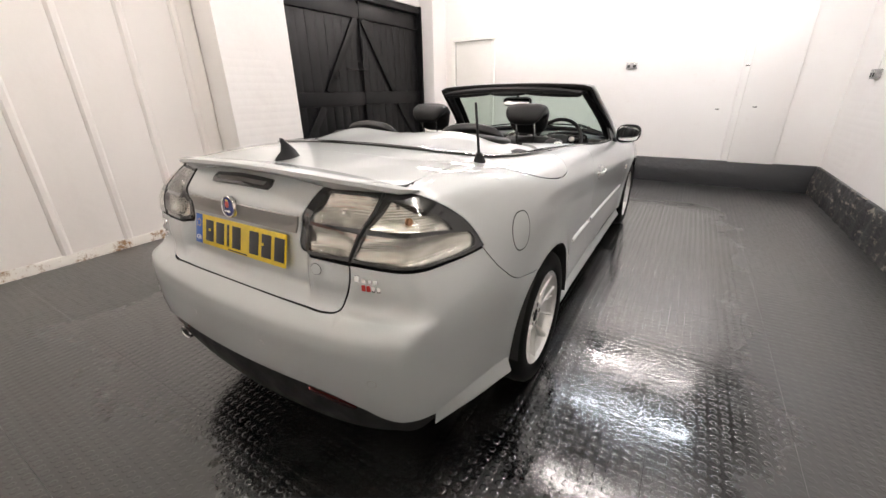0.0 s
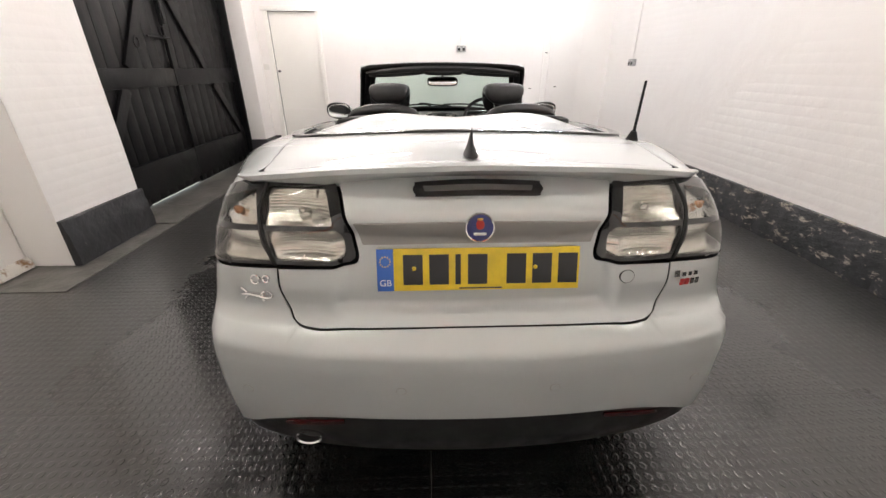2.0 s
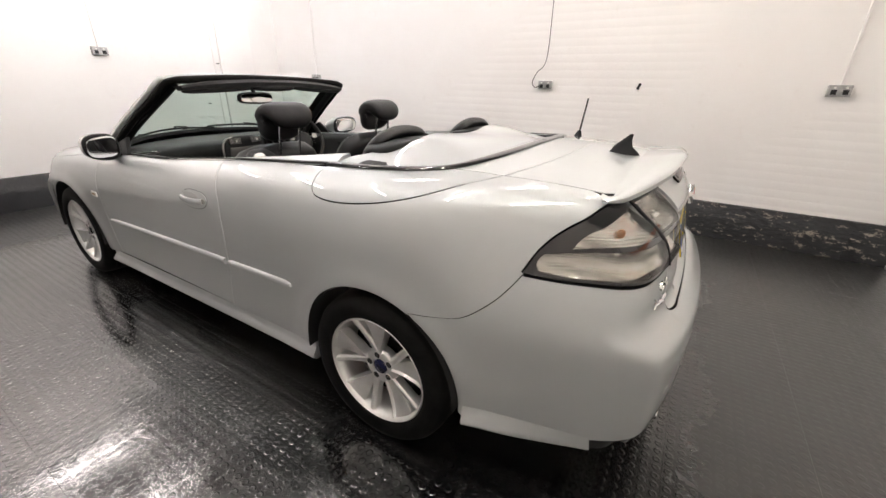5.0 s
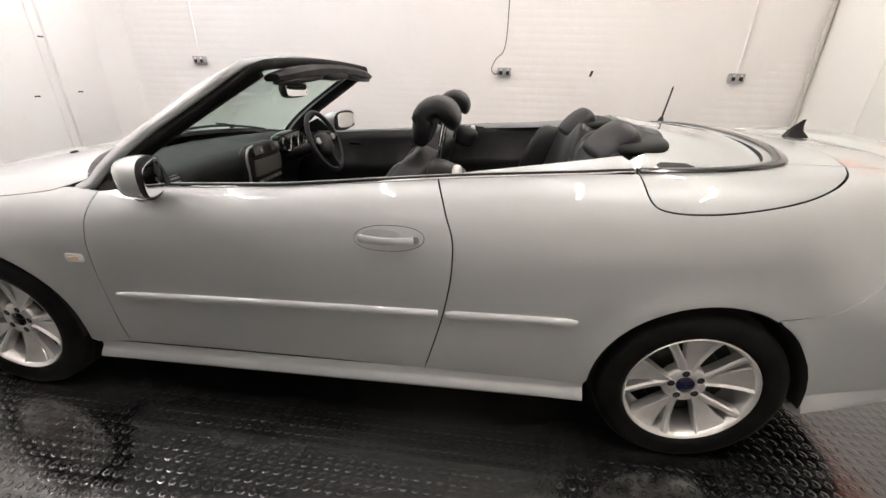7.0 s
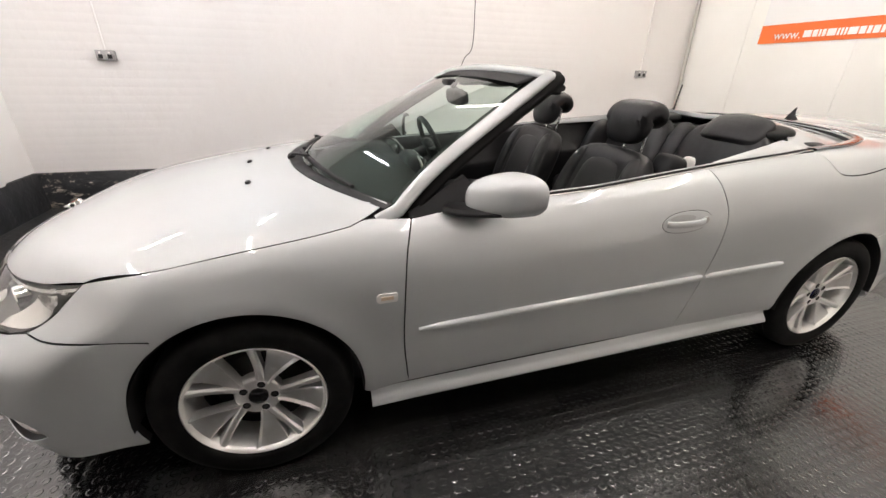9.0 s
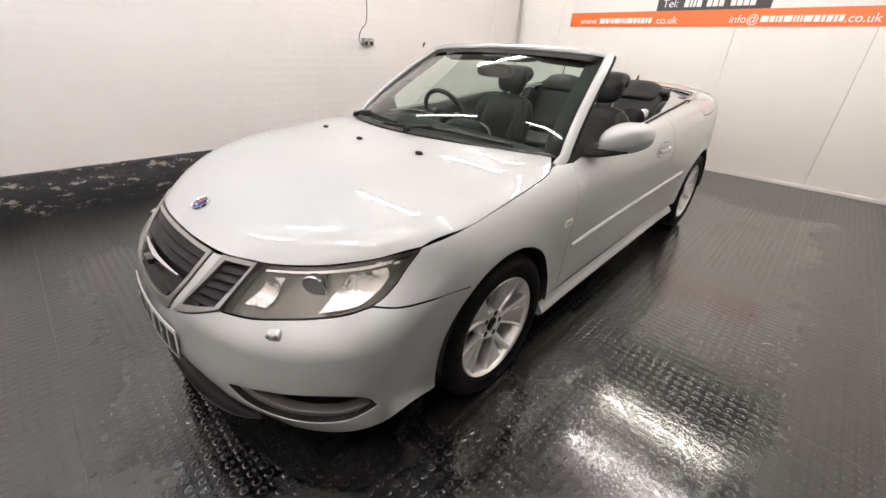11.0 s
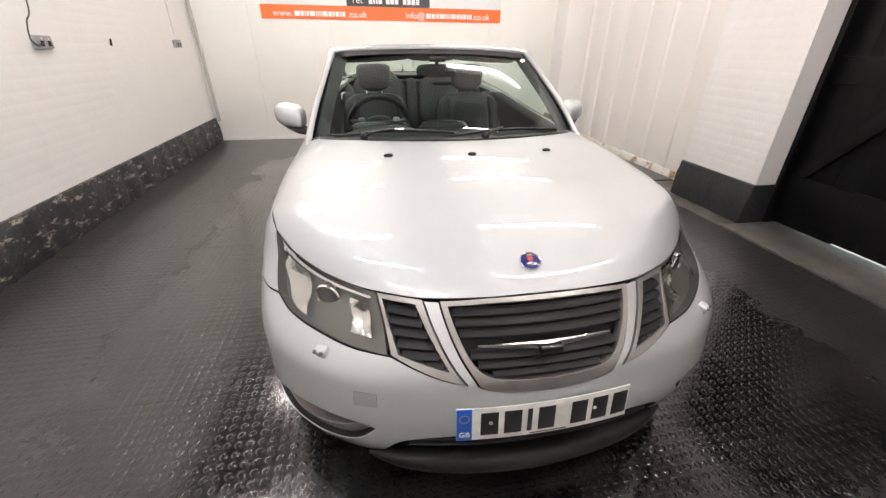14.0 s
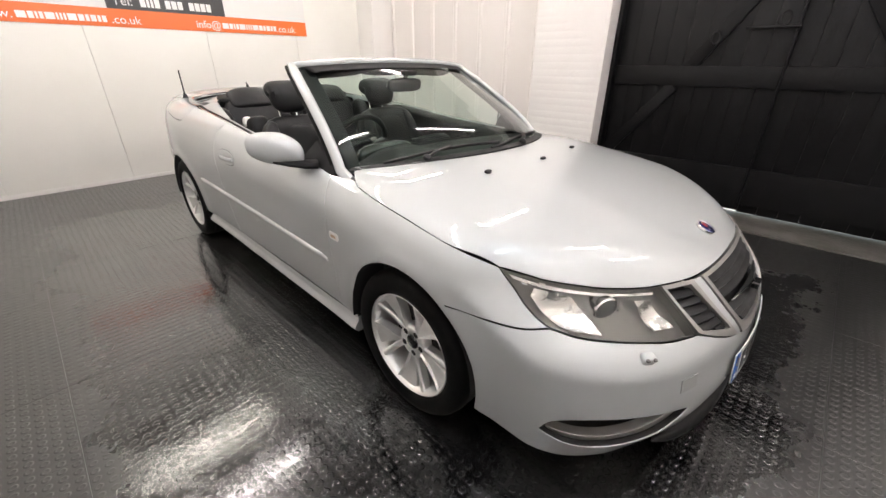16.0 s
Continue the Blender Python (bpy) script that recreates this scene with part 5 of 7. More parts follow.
# wheels: five blades and five pairs of spokes
def wheel(s, y):
    """One wheel; s is the side it faces."""
    c = Matrix.Translation((s * 0.752, y, 0.3175)) @ (Matrix.Identity(4) if s == 1 else Matrix.Rotation(math.pi, 4, "Z"))
    hub = new("wheel")
    hub.parent = car
    tagged(hub, "five-blade alloy wheel with a low-profile tyre")
    prof = [(-0.105, 0.222), (-0.112, 0.24), (-0.113, 0.275), (-0.104, 0.301), (-0.088, 0.3125), (-0.05, 0.3165), (0, 0.3175), (0.05, 0.3165), (0.088, 0.3125), (0.104, 0.301), (0.113, 0.275), (0.112, 0.243), (0.106, 0.228), (0.098, 0.222)]
    vv, ff = lathe(prof, 64)
    tyre = part("tyre", bm_of([c @ Vector(q) for q in vv], ff), RUBBER, hub, "black road tyre")
    for u in (-0.055, -0.018, 0.018, 0.055):
        vv, ff = lathe([(u - 0.004, 0.3172), (u, 0.3182), (u + 0.004, 0.3172)], 48)
        part("tread_groove", bm_of([c @ Vector(q) for q in vv], ff), DARK, hub)
    rim = [(-0.10, 0.20), (-0.10, 0.224), (-0.09, 0.226), (0.085, 0.224), (0.100, 0.226), (0.104, 0.221), (0.098, 0.214), (0.085, 0.209), (0.06, 0.204), (-0.09, 0.198)]
    vv, ff = lathe(rim, 64)
    rm = part("rim", bm_of([c @ Vector(q) for q in vv], ff), ALLOY, hub, "silver alloy rim")
    # plain black disc that stands in for the shade behind the spokes
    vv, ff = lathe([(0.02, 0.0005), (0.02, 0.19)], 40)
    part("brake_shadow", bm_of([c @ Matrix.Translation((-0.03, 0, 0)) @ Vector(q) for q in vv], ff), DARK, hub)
    vv, ff = lathe([(0.0, 0.03), (0.02, 0.06), (0.03, 0.135), (0.022, 0.14)], 40)
    part("brake_disc", bm_of([c @ Matrix.Translation((-0.02, 0, 0)) @ Vector(q) for q in vv], ff), BRAKE, hub)
    # hub face
    vv, ff = lathe([(0.03, 0.078), (0.055, 0.077), (0.064, 0.072), (0.068, 0.066), (0.068, 0.036), (0.060, 0.034), (0.060, 0.0005)], 40)
    part("hub_face", bm_of([c @ Vector(q) for q in vv], ff), ALLOY, hub)
    vv, ff = lathe([(0.058, 0.031), (0.068, 0.031), (0.071, 0.027), (0.073, 0.0005)], 28)
    part("centre_cap", bm_of([c @ Vector(q) for q in vv], ff), CAPBLUE if (s, y < 0) == (-1, True) else GLOSSBLACK, hub, "dark blue centre cap")
    turn = {(-1, True): 87, (-1, False): 118, (1, True): 77, (1, False): 88}[(s, y > 0)]
    full = 0.222

    def at(r, delta, out):
        """A place on the wheel's face: share of the radius, degrees past the spoke, height."""
        a = radians(turn + 72 * i - delta)
        return c @ Vector((out, r * full * math.cos(a), r * full * math.sin(a)))

    for i in range(5):
        # a wide flat blade, one edge folded up, narrowing to the hub
        bm = bmesh.new()
        rows = []
        for r, d0, d1, out in ((0.28, 12.0, 36.0, 0.066), (0.40, 13.0, 37.0, 0.067), (0.48, 13.5, 38.5, 0.067), (0.57, 14.2, 40.0, 0.068), (0.80, 13.6, 42.4, 0.076), (0.93, 13.2, 43.4, 0.086), (1.0, 13.0, 43.8, 0.093)):
            fold = 0.006 + 0.006 * math.sin(math.pi * r)
            ring = [(d0, out - 0.030), (d0, out - 0.004), (d0 + 0.8, out - 0.001), (d0 * 0.5 + d1 * 0.5, out), (d1 - 4.2, out + 0.001), (d1 - 1.6, out + fold), (d1 - 0.6, out + fold * 0.9), (d1, out - 0.002), (d1, out - 0.030)]
            rows.append([bm.verts.new(at(r, d, o)) for d, o in ring])
        for ra, rb in zip(rows[:-1], rows[1:]):
            for j in range(8):
                bm.faces.new((ra[j], ra[j + 1], rb[j + 1], rb[j]))
        part("blade", bm, ALLOY, hub, sharp=24)
        # the slim raised spoke beside it
        bm = bmesh.new()
        rows = []
        for r, d, half, out in ((0.24, 14.0, 0.019, 0.066), (0.37, 10.0, 0.0155, 0.070), (0.50, 6.5, 0.0138, 0.074), (0.65, 3.8, 0.0130, 0.079), (0.82, 1.5, 0.0132, 0.087), (0.94, 0.4, 0.0145, 0.094), (1.0, 0.0, 0.0165, 0.098)):
            w0 = math.degrees(half / (r * full))
            ring = [(d - w0 * 1.15, out - 0.036), (d - w0, out - 0.006), (d - w0 * 0.45, out), (d + w0 * 0.45, out), (d + w0, out - 0.007), (d + w0 * 1.15, out - 0.036)]
            rows.append([bm.verts.new(at(r, q, o)) for q, o in ring])
        for ra, rb in zip(rows[:-1], rows[1:]):
            for j in range(5):
                bm.faces.new((ra[j], ra[j + 1], rb[j + 1], rb[j]))
        part("spoke", bm, ALLOY, hub, sharp=24)
        b4 = c @ Matrix.Rotation(radians(turn + 72 * i - 15), 4, "X")
        vv, ff = lathe([(0.0685, 0.0160), (0.0700, 0.0140), (0.0690, 0.0132)], 18)
        part("bolt_hole", bm_of([b4 @ (Vector(q) + Vector((0, 0.051, 0))) for q in vv], ff), ALLOY, hub)
        vv, ff = lathe([(0.0690, 0.0134), (0.0688, 0.0004)], 18)
        part("hole_floor", bm_of([b4 @ (Vector(q) + Vector((0, 0.051, 0))) for q in vv], ff), DARK, hub)
        vv, ff = lathe([(0.0688, 0.0078), (0.0700, 0.0070), (0.0700, 0.0003)], 6)
        part("bolt", bm_of([b4 @ (Vector(q) + Vector((0, 0.051, 0))) for q in vv], ff), BRAKE, hub)
    return hub


for s in (1, -1):
    for y in (AXLE, -AXLE):
        wheel(s, y)

# windscreen: glass, painted frame, seals, header
def bow(t):
    """How far the glass stands out of its chord: most curved near the scuttle."""
    return 0.222 * ((1 - (1 - t) ** 5) / 5 - t / 5)


xs = np.linspace(1, -1, 41)
base = np.array([(0.715 * k, 1.148 - 0.482 * (0.715 * k) ** 2 - 0.254 * (0.715 * k) ** 4, 0.960 - 0.0402 * (0.715 * k) ** 2 - 0.0935 * (0.715 * k) ** 4) for k in xs])
top = np.array([(0.60 * k, 0.305 - 0.0449 * (0.60 * k) ** 2 - 0.130 * (0.60 * k) ** 4, 1.340 - 0.050 * (0.60 * k) ** 2 - 0.031 * (0.60 * k) ** 4) for k in xs])
vs, fs, R2 = [], [], 14
for i in range(len(base)):
    for j in range(R2 + 1):
        t = j / R2
        p = base[i] * (1 - t) + top[i] * t
        bulge = bow(t)
        vs.append(p + np.array((0, 0.55, 0.83)) * bulge)
for i in range(len(base) - 1):
    for j in range(R2):
        a = i * (R2 + 1) + j
        fs.append((a, a + R2 + 1, a + R2 + 2, a + 1))
glass = mesh_object("windscreen", vs, fs, GLASS, car, "tinted curved windscreen")
glass.visible_shadow = False
N2 = R2 + 1
side_edge = [Vector(vs[j]) for j in range(N2)]
top_edge = [Vector(vs[i * N2 + R2]) for i in range(len(base))]
# black printed border of the glass
bv, bf = [], []
grid_at = lambda i, j: np.array(vs[i * N2 + j])
edge_path = [(0, j) for j in range(N2)] + [(i, R2) for i in range(1, len(base))] + [(len(base) - 1, j) for j in range(R2 - 1, -1, -1)]
mid = np.array((0, 0.72, 1.14))
for i, j in edge_path:
    p = grid_at(i, j)
    ins = 0.062 + 0.018 * j / R2
    inw = np.array((-np.sign(p[0]) * ins if i in (0, len(base) - 1) else 0, 0, 0)) + (np.array((0, 0.078, -0.028)) if j == R2 else 0)
    bv += [p + (0, 0.0010, 0.0015), p + inw + (0, 0.0010, 0.0015)]
for k in range(len(edge_path) - 1):
    bf.append((2 * k, 2 * k + 1, 2 * k + 3, 2 * k + 2))
mesh_object("glass_border", bv, bf, DARK, glass, "black border of the glass")
# painted pillars and header in one sweep
run = [Vector(p) + Vector((0.022, -0.004, 0.004)) for p in side_edge]
run = [Vector((0.752, 0.90, 0.885))] + [Vector((p.x + 0.016 * (1 - k / N2), p.y, p.z)) for k, p in enumerate(run)]
left = [Vector((-p.x, p.y, p.z)) for p in run[::-1]]
over = [p + Vector((0, -0.012, 0.008)) for p in top_edge[1:-1]]
path = run + over + left
ups = []
for p in path:
    if p in run:
        ups.append((0.80, 0.10, 0.55))
    elif p in left:
        ups.append((-0.80, 0.10, 0.55))
    else:
        ups.append((0, 0.30, 0.95))
nl = len(run)
for k in range(4):
    t = (k + 1) / 5
    ups[nl - 1 - (3 - k)] = tuple(Vector((0.80 * (1 - t) + 0 * t, 0.10 + 0.2 * t, 0.55 + 0.4 * t)))
    ups[len(path) - nl + (3 - k)] = tuple(Vector((-0.80 * (1 - t), 0.10 + 0.2 * t, 0.55 + 0.4 * t)))
vv, ff = sweep([tuple(p) for p in path], round_section(0.046, 0.030, 14, 3.0), ups=ups)
part("windscreen_frame", bm_of(vv, ff), PAINT, car, "silver pillars and header of the windscreen", sharp=80)
# rubber seal behind the frame
seal = []
for p in path:
    if p in run:
        seal.append(p + Vector((-0.012, -0.045, -0.012)))
    elif p in left:
        seal.append(p + Vector((0.012, -0.045, -0.012)))
    else:
        seal.append(p + Vector((0, -0.050, -0.008)))
vv, ff = sweep([tuple(p) for p in seal], round_section(0.052, 0.034, 12, 3.0), ups=ups)
part("windscreen_seal", bm_of(vv, ff), RUBBER, car, "black rubber seal of the windscreen frame", sharp=80)
# inner trim of the pillars
for s in (1, -1):
    pts = [Vector((s * (p.x - 0.045), p.y - 0.035, p.z - 0.02)) for p in run[1:]]
    vv, ff = sweep([tuple(p) for p in pts], round_section(0.05, 0.045, 10, 2.6))
    part("pillar_trim", bm_of(vv, ff), BLACKTRIM, car, "black inner pillar trim")
# black roof header with latch housing
hv = []
for x in np.linspace(-0.575, 0.575, 21):
    k = (x / 0.62) ** 2
    hv.append((x, 0.212 - 0.022 * k, 1.312 - 0.036 * k))
secs = [[(u * q, w2 * q) for u, w2 in ((-0.055, -0.004), (-0.045, 0.016), (0.0, 0.024), (0.045, 0.020), (0.062, 0.002), (0.055, -0.020), (0.02, -0.028), (-0.04, -0.022))] for q in [1 - 0.5 * abs(i / 10 - 1) ** 6 for i in range(21)]]
vv, ff = sweep(hv, secs, ups=[(0, 0.12, 1)] * 21)
head = part("roof_header", bm_of(vv, ff), BLACKTRIM, car, "black header rail above the windscreen")
bm = cushion((0.30, 0.10, 0.038), 3.5, 6)
bm.transform(Matrix.Translation((0, 0.20, 1.288)))
part("latch_cover", bm, BLACKTRIM, head)
for x in (-0.035, 0.035):
    box("map_lamp", (x - 0.024, 0.175, 1.266), (x + 0.024, 0.205, 1.272), SATIN, head, bevel=0.003)
for s in (1, -1):
    bm = cushion((0.42, 0.050, 0.030), 3, 6)
    bm.transform(Matrix.Translation((s * 0.36, 0.185, 1.276)) @ Matrix.Rotation(radians(s * 3), 4, "Y"))
    part("sun_visor", bm, BLACKTRIM, head, "black folded sun visor")
# inner mirror
bm = cushion((0.25, 0.042, 0.074), 3.6, 7)
bm.transform(Matrix.Translation((0.0, 0.40, 1.220)) @ Matrix.Rotation(radians(-8), 4, "X"))
im = part("inner_mirror", bm, BLACKTRIM, car, "black interior mirror")
bm = cushion((0.23, 0.006, 0.058), 4.5, 6)
bm.transform(Matrix.Translation((0.0, 0.377, 1.2195)) @ Matrix.Rotation(radians(-8), 4, "X"))
part("mirror_glass", bm, MIRROR, im)
bm = bmesh.new()
add_rod(bm, (0, 0.40, 1.25), (0, 0.43, 1.285), 0.012)
add_box(bm, (-0.05, 0.405, 1.27), (0.05, 0.46, 1.298), 0.01)
part("mirror_stalk", bm, BLACKTRIM, im)

# cowl and wipers
cw = [(x, y + 0.018, z + 0.004) for x, y, z in [tuple(p) for p in base]]
secs = [[(-0.03, -0.012), (-0.02, 0.004), (0.0, 0.006), (0.028, 0.001), (0.03, -0.014)]] * len(cw)
vv, ff = sweep(cw, secs)
part("cowl", bm_of(vv, ff), BLACKTRIM, car, "black scuttle panel below the windscreen")


def on_glass(x, t):
    i = int(np.argmin([abs(p[0] - x) for p in base]))
    p = base[i] * (1 - t) + top[i] * t
    return p + np.array((0, 0.55, 0.83)) * (bow(t) + 0.012)


for x0, xa, xb, ta, tb in ((0.46, 0.60, 0.02, 0.0, 0.03), (-0.10, 0.10, -0.56, 0.0, 0.015)):
    blade = [tuple(on_glass(xa + (xb - xa) * k / 8, ta + (tb - ta) * k / 8 + 0.03 * math.sin(math.pi * k / 8))) for k in range(9)]
    vv, ff = sweep(blade, round_section(0.018, 0.014, 8))
    wp = part("wiper", bm_of(vv, ff), BLACKTRIM, car, "black wiper arm and blade")
    a0 = np.array(on_glass(x0, 0.0)) + (0, 0.03, 0.004)
    arm = [tuple(a0), tuple(a0 * 0.7 + np.array(blade[4]) * 0.3 + (0, 0.01, 0.016)), tuple(np.array(blade[4]) + (0, 0.004, 0.012))]
    vv, ff = sweep(spline(arm, 5), round_section(0.020, 0.010, 8))
    part("arm", bm_of(vv, ff), BLACKTRIM, wp)
    vv, ff = lathe([(0.0, 0.020), (0.012, 0.018), (0.020, 0.008), (0.021, 0.0005)], 14)
    part("pivot", bm_of([facing(Vector(a0), (0, 0.4, 0.9)) @ Vector(q) for q in vv], ff), BLACKTRIM, wp)

# door mirrors
for s in (1, -1):
    def shape(x, y, z, s=s):
        t = x / 0.095
        return (s * (0.888 + x - 0.03 * max(0.0, y / 0.13) ** 2), 0.485 + y * (1.0 - 0.10 * t), 0.985 + z * (1.0 - 0.10 * t) + 0.012 * t - 0.02 * max(0.0, y / 0.13) * (1 - t) * 0.5)
    bm = cushion((0.188, 0.225, 0.140), 2.7, 11, shape)
    bmesh.ops.bisect_plane(bm, geom=bm.verts[:] + bm.edges[:] + bm.faces[:], plane_co=(0, 0.473, 0), plane_no=(0, -1, 0), clear_outer=True)
    for q in bm.verts:
        q.co.y -= 0.47 * (abs(q.co.x) - 0.888)
    mr = part("door_mirror", bm, PAINT, car, "silver door mirror with a black base", sharp=60)
    bm = cushion((0.182, 0.03, 0.132), 3.0, 8, lambda x, y, z, s=s: (s * (0.888 + x), 0.475 + y - 0.47 * x, 0.986 + z * (1 - 0.10 * x / 0.095) + 0.012 * x / 0.095))
    part("bezel", bm, BLACKTRIM, mr)
    bm = cushion((0.158, 0.006, 0.108), 3.4, 7, lambda x, y, z, s=s: (s * (0.888 + x), 0.4585 + y - 0.47 * x, 0.987 + z * (1 - 0.10 * x / 0.095)))
    part("mirror_glass", bm, MIRROR, mr)
    vv, ff = sweep([(s * 0.758, 0.655, 0.918), (s * 0.80, 0.630, 0.920), (s * 0.84, 0.575, 0.926), (s * 0.885, 0.52, 0.938)], round_section(0.09, 0.036, 10))
    part("mirror_foot", bm_of(vv, ff), BLACKTRIM, mr)
    # black sail panel at the pillar's foot
    tri = [(s * 0.772, 0.800, 0.893), (s * 0.766, 0.53, 0.925), (s * 0.758, 0.54, 0.945), (s * 0.722, 0.60, 1.012), (s * 0.735, 0.66, 0.985), (s * 0.762, 0.80, 0.912)]
    vv = [tuple(p) for p in tri] + [(p[0] - s * 0.02, p[1], p[2]) for p in tri]
    k = len(tri)
    ff = [tuple(range(k)), tuple(range(k, 2 * k))[::-1]] + [(i, (i + 1) % k, k + (i + 1) % k, k + i) for i in range(k)]
    part("sail_panel", bm_of(vv, ff), BLACKTRIM, mr, sharp=20)

# waist seals along doors and quarters
for s in (1, -1):
    ys = np.linspace(0.62, -1.035, 30)
    pts = []
    for y in ys:
        p = on_side([(y, belt(y))], s)[0]
        pts.append((p[0] - s * 0.012, y, p[2] + 0.004))
    vv, ff = sweep(pts, [(-0.010, -0.010), (0.010, -0.010), (0.009, 0.004), (0.0, 0.007), (-0.009, 0.004)])
    part("waist_seal", bm_of(vv, ff), RUBBER, car, "black waist seal", sharp=60)
    pts2 = [(p[0] + s * 0.013, p[1], p[2] - 0.001) for p in pts]
    vv, ff = sweep(pts2, round_section(0.006, 0.007, 6))
    part("waist_bead", bm_of(vv, ff), CHROME, car, "thin bright waist bead")
    vv, ff = sweep([(p[0] - s * 0.013, p[1], p[2] + 0.002) for p in pts], round_section(0.010, 0.008, 6))
    part("waist_bead", bm_of(vv, ff), PAINT, car, "silver inner waist bead")
    # painted inner sill top of the rear quarter
    ys = np.linspace(-0.50, -1.04, 10)
    secs, pts = [], []
    for y in ys:
        p = on_side([(y, belt(y))], s)[0]
        k = (-0.50 - y) / 0.54
        pts.append((p[0] - s * (0.030 + 0.050 * k), y, p[2] + 0.003 + 0.006 * k))
        h = 0.014 + 0.044 * k
        secs.append([(s * a, b) for a, b in ((-h, -0.02), (h, -0.02), (h, 0.004 * k), (h * 0.9, 0.004 + 0.014 * k), (0, 0.006 + 0.006 * k), (-h * 0.9, 0.002 - 0.012 * k), (-h, -0.008 - 0.012 * k))])
    vv, ff = sweep(pts, secs)
    part("quarter_cap", bm_of(vv, ff), PAINT, car, "silver cap of the rear quarter", sharp=60)


# hard roof-stowage cover with two humps
def cover_z(x, y):
    x = abs(x)
    hump = math.exp(-((x - 0.36) / 0.20) ** 2) * 0.034 * (1 - float(step(-y, 1.20, 1.52)))
    c = 1.118 - 0.085 * (x / 0.7) ** 2 - 0.016 * max(0.0, (-y - 1.2) / 0.4) ** 2 + hump
    return c


outl = spline([(0, -1.612), (0.29, -1.597), (0.48, -1.562), (0.60, -1.505), (0.655, -1.40), (0.688, -1.25), (0.70, -1.045)], 6)
front = spline([(0.70, -1.045), (0.62, -1.045), (0.55, -1.12), (0.46, -1.20), (0.36, -1.225), (0.25, -1.215), (0.12, -1.235), (0, -1.245)], 5)
vs, fs = [], []
m1, m2 = len(outl), 12
fr = [front[int(round(i * (len(front) - 1) / (m1 - 1)))] for i in range(m1)][::-1]
for i in range(m1):
    for j in range(m2 + 1):
        t = j / m2
        x, y = np.array(outl[i]) * (1 - t) + np.array(fr[i]) * t
        z = cover_z(x, y)
        edge = min(1.0, t / 0.12)
        rim = on_top([outl[i]])[0][2] + 0.006
        z = rim + (z - rim) * (edge * (2 - edge)) if t < 0.12 else z
        vs.append((x, y, z))
for i in range(m1 - 1):
    for j in range(m2):
        a = i * (m2 + 1) + j
        fs.append((a, a + 1, a + m2 + 2, a + m2 + 1))
k = len(vs)
vs2 = [(-x, y, z) for x, y, z in vs]
fs2 = [tuple(q + k for q in f[::-1]) for f in fs]
bm = bm_of(vs + vs2, fs + fs2)
bmesh.ops.remove_doubles(bm, verts=bm.verts[:], dist=0.001)
ex = bmesh.ops.extrude_face_region(bm, geom=bm.faces[:])
for q in ex["geom"]:
    if isinstance(q, bmesh.types.BMVert):
        q.co.z -= 0.02
part("roof_cover", bm, PAINT, car, "silver hard cover over the folded roof", sharp=50)
# black band round the cover
o3 = [tuple(on_top([(x * 1.012 + 0.004, y - 0.004)])[0] + (0, 0, 0.002)) for x, y in outl]
o3 = o3[::-1] + [(-x, y, z) for x, y, z in o3[1:]]
vv, ff = sweep(o3, round_section(0.044, 0.014, 10))
part("cover_band", bm_of(vv, ff), GLOSSBLACK, car, "gloss black band round the roof cover")

# aerials
bm = bmesh.new()
rows = []
for k, (dy, z, hw, hl) in enumerate(((0, 0.0, 0.022, 0.060), (0, 0.010, 0.017, 0.052), (0.006, 0.030, 0.009, 0.034), (-0.004, 0.055, 0.005, 0.018), (-0.018, 0.078, 0.002, 0.006))):
    rows.append([bm.verts.new((hw * math.cos(a), -1.95 + dy + hl * math.sin(a) - 0.008 * k * 0, 1.088 + z)) for a in np.linspace(0, 2 * math.pi, 16, endpoint=False)])
for a, b in zip(rows[:-1], rows[1:]):
    for j in range(16):
        bm.faces.new((a[j], a[(j + 1) % 16], b[(j + 1) % 16], b[j]))
bm.faces.new(rows[-1])
part("fin_aerial", bm, BLACKTRIM, car, "black shark-fin aerial")
bm = bmesh.new()
add_rod(bm, (0.644, -1.612, 1.070), (0.644, -1.618, 1.105), 0.024, 0.010, 16)
rod = part("rod_aerial", bm, BLACKTRIM, car, "black rod aerial on a rubber foot")
bm = bmesh.new()
add_rod(bm, (0.644, -1.618, 1.10), (0.640, -1.640, 1.278), 0.0055, 0.0045, 8)
part("rod", bm, BLACKTRIM, rod)


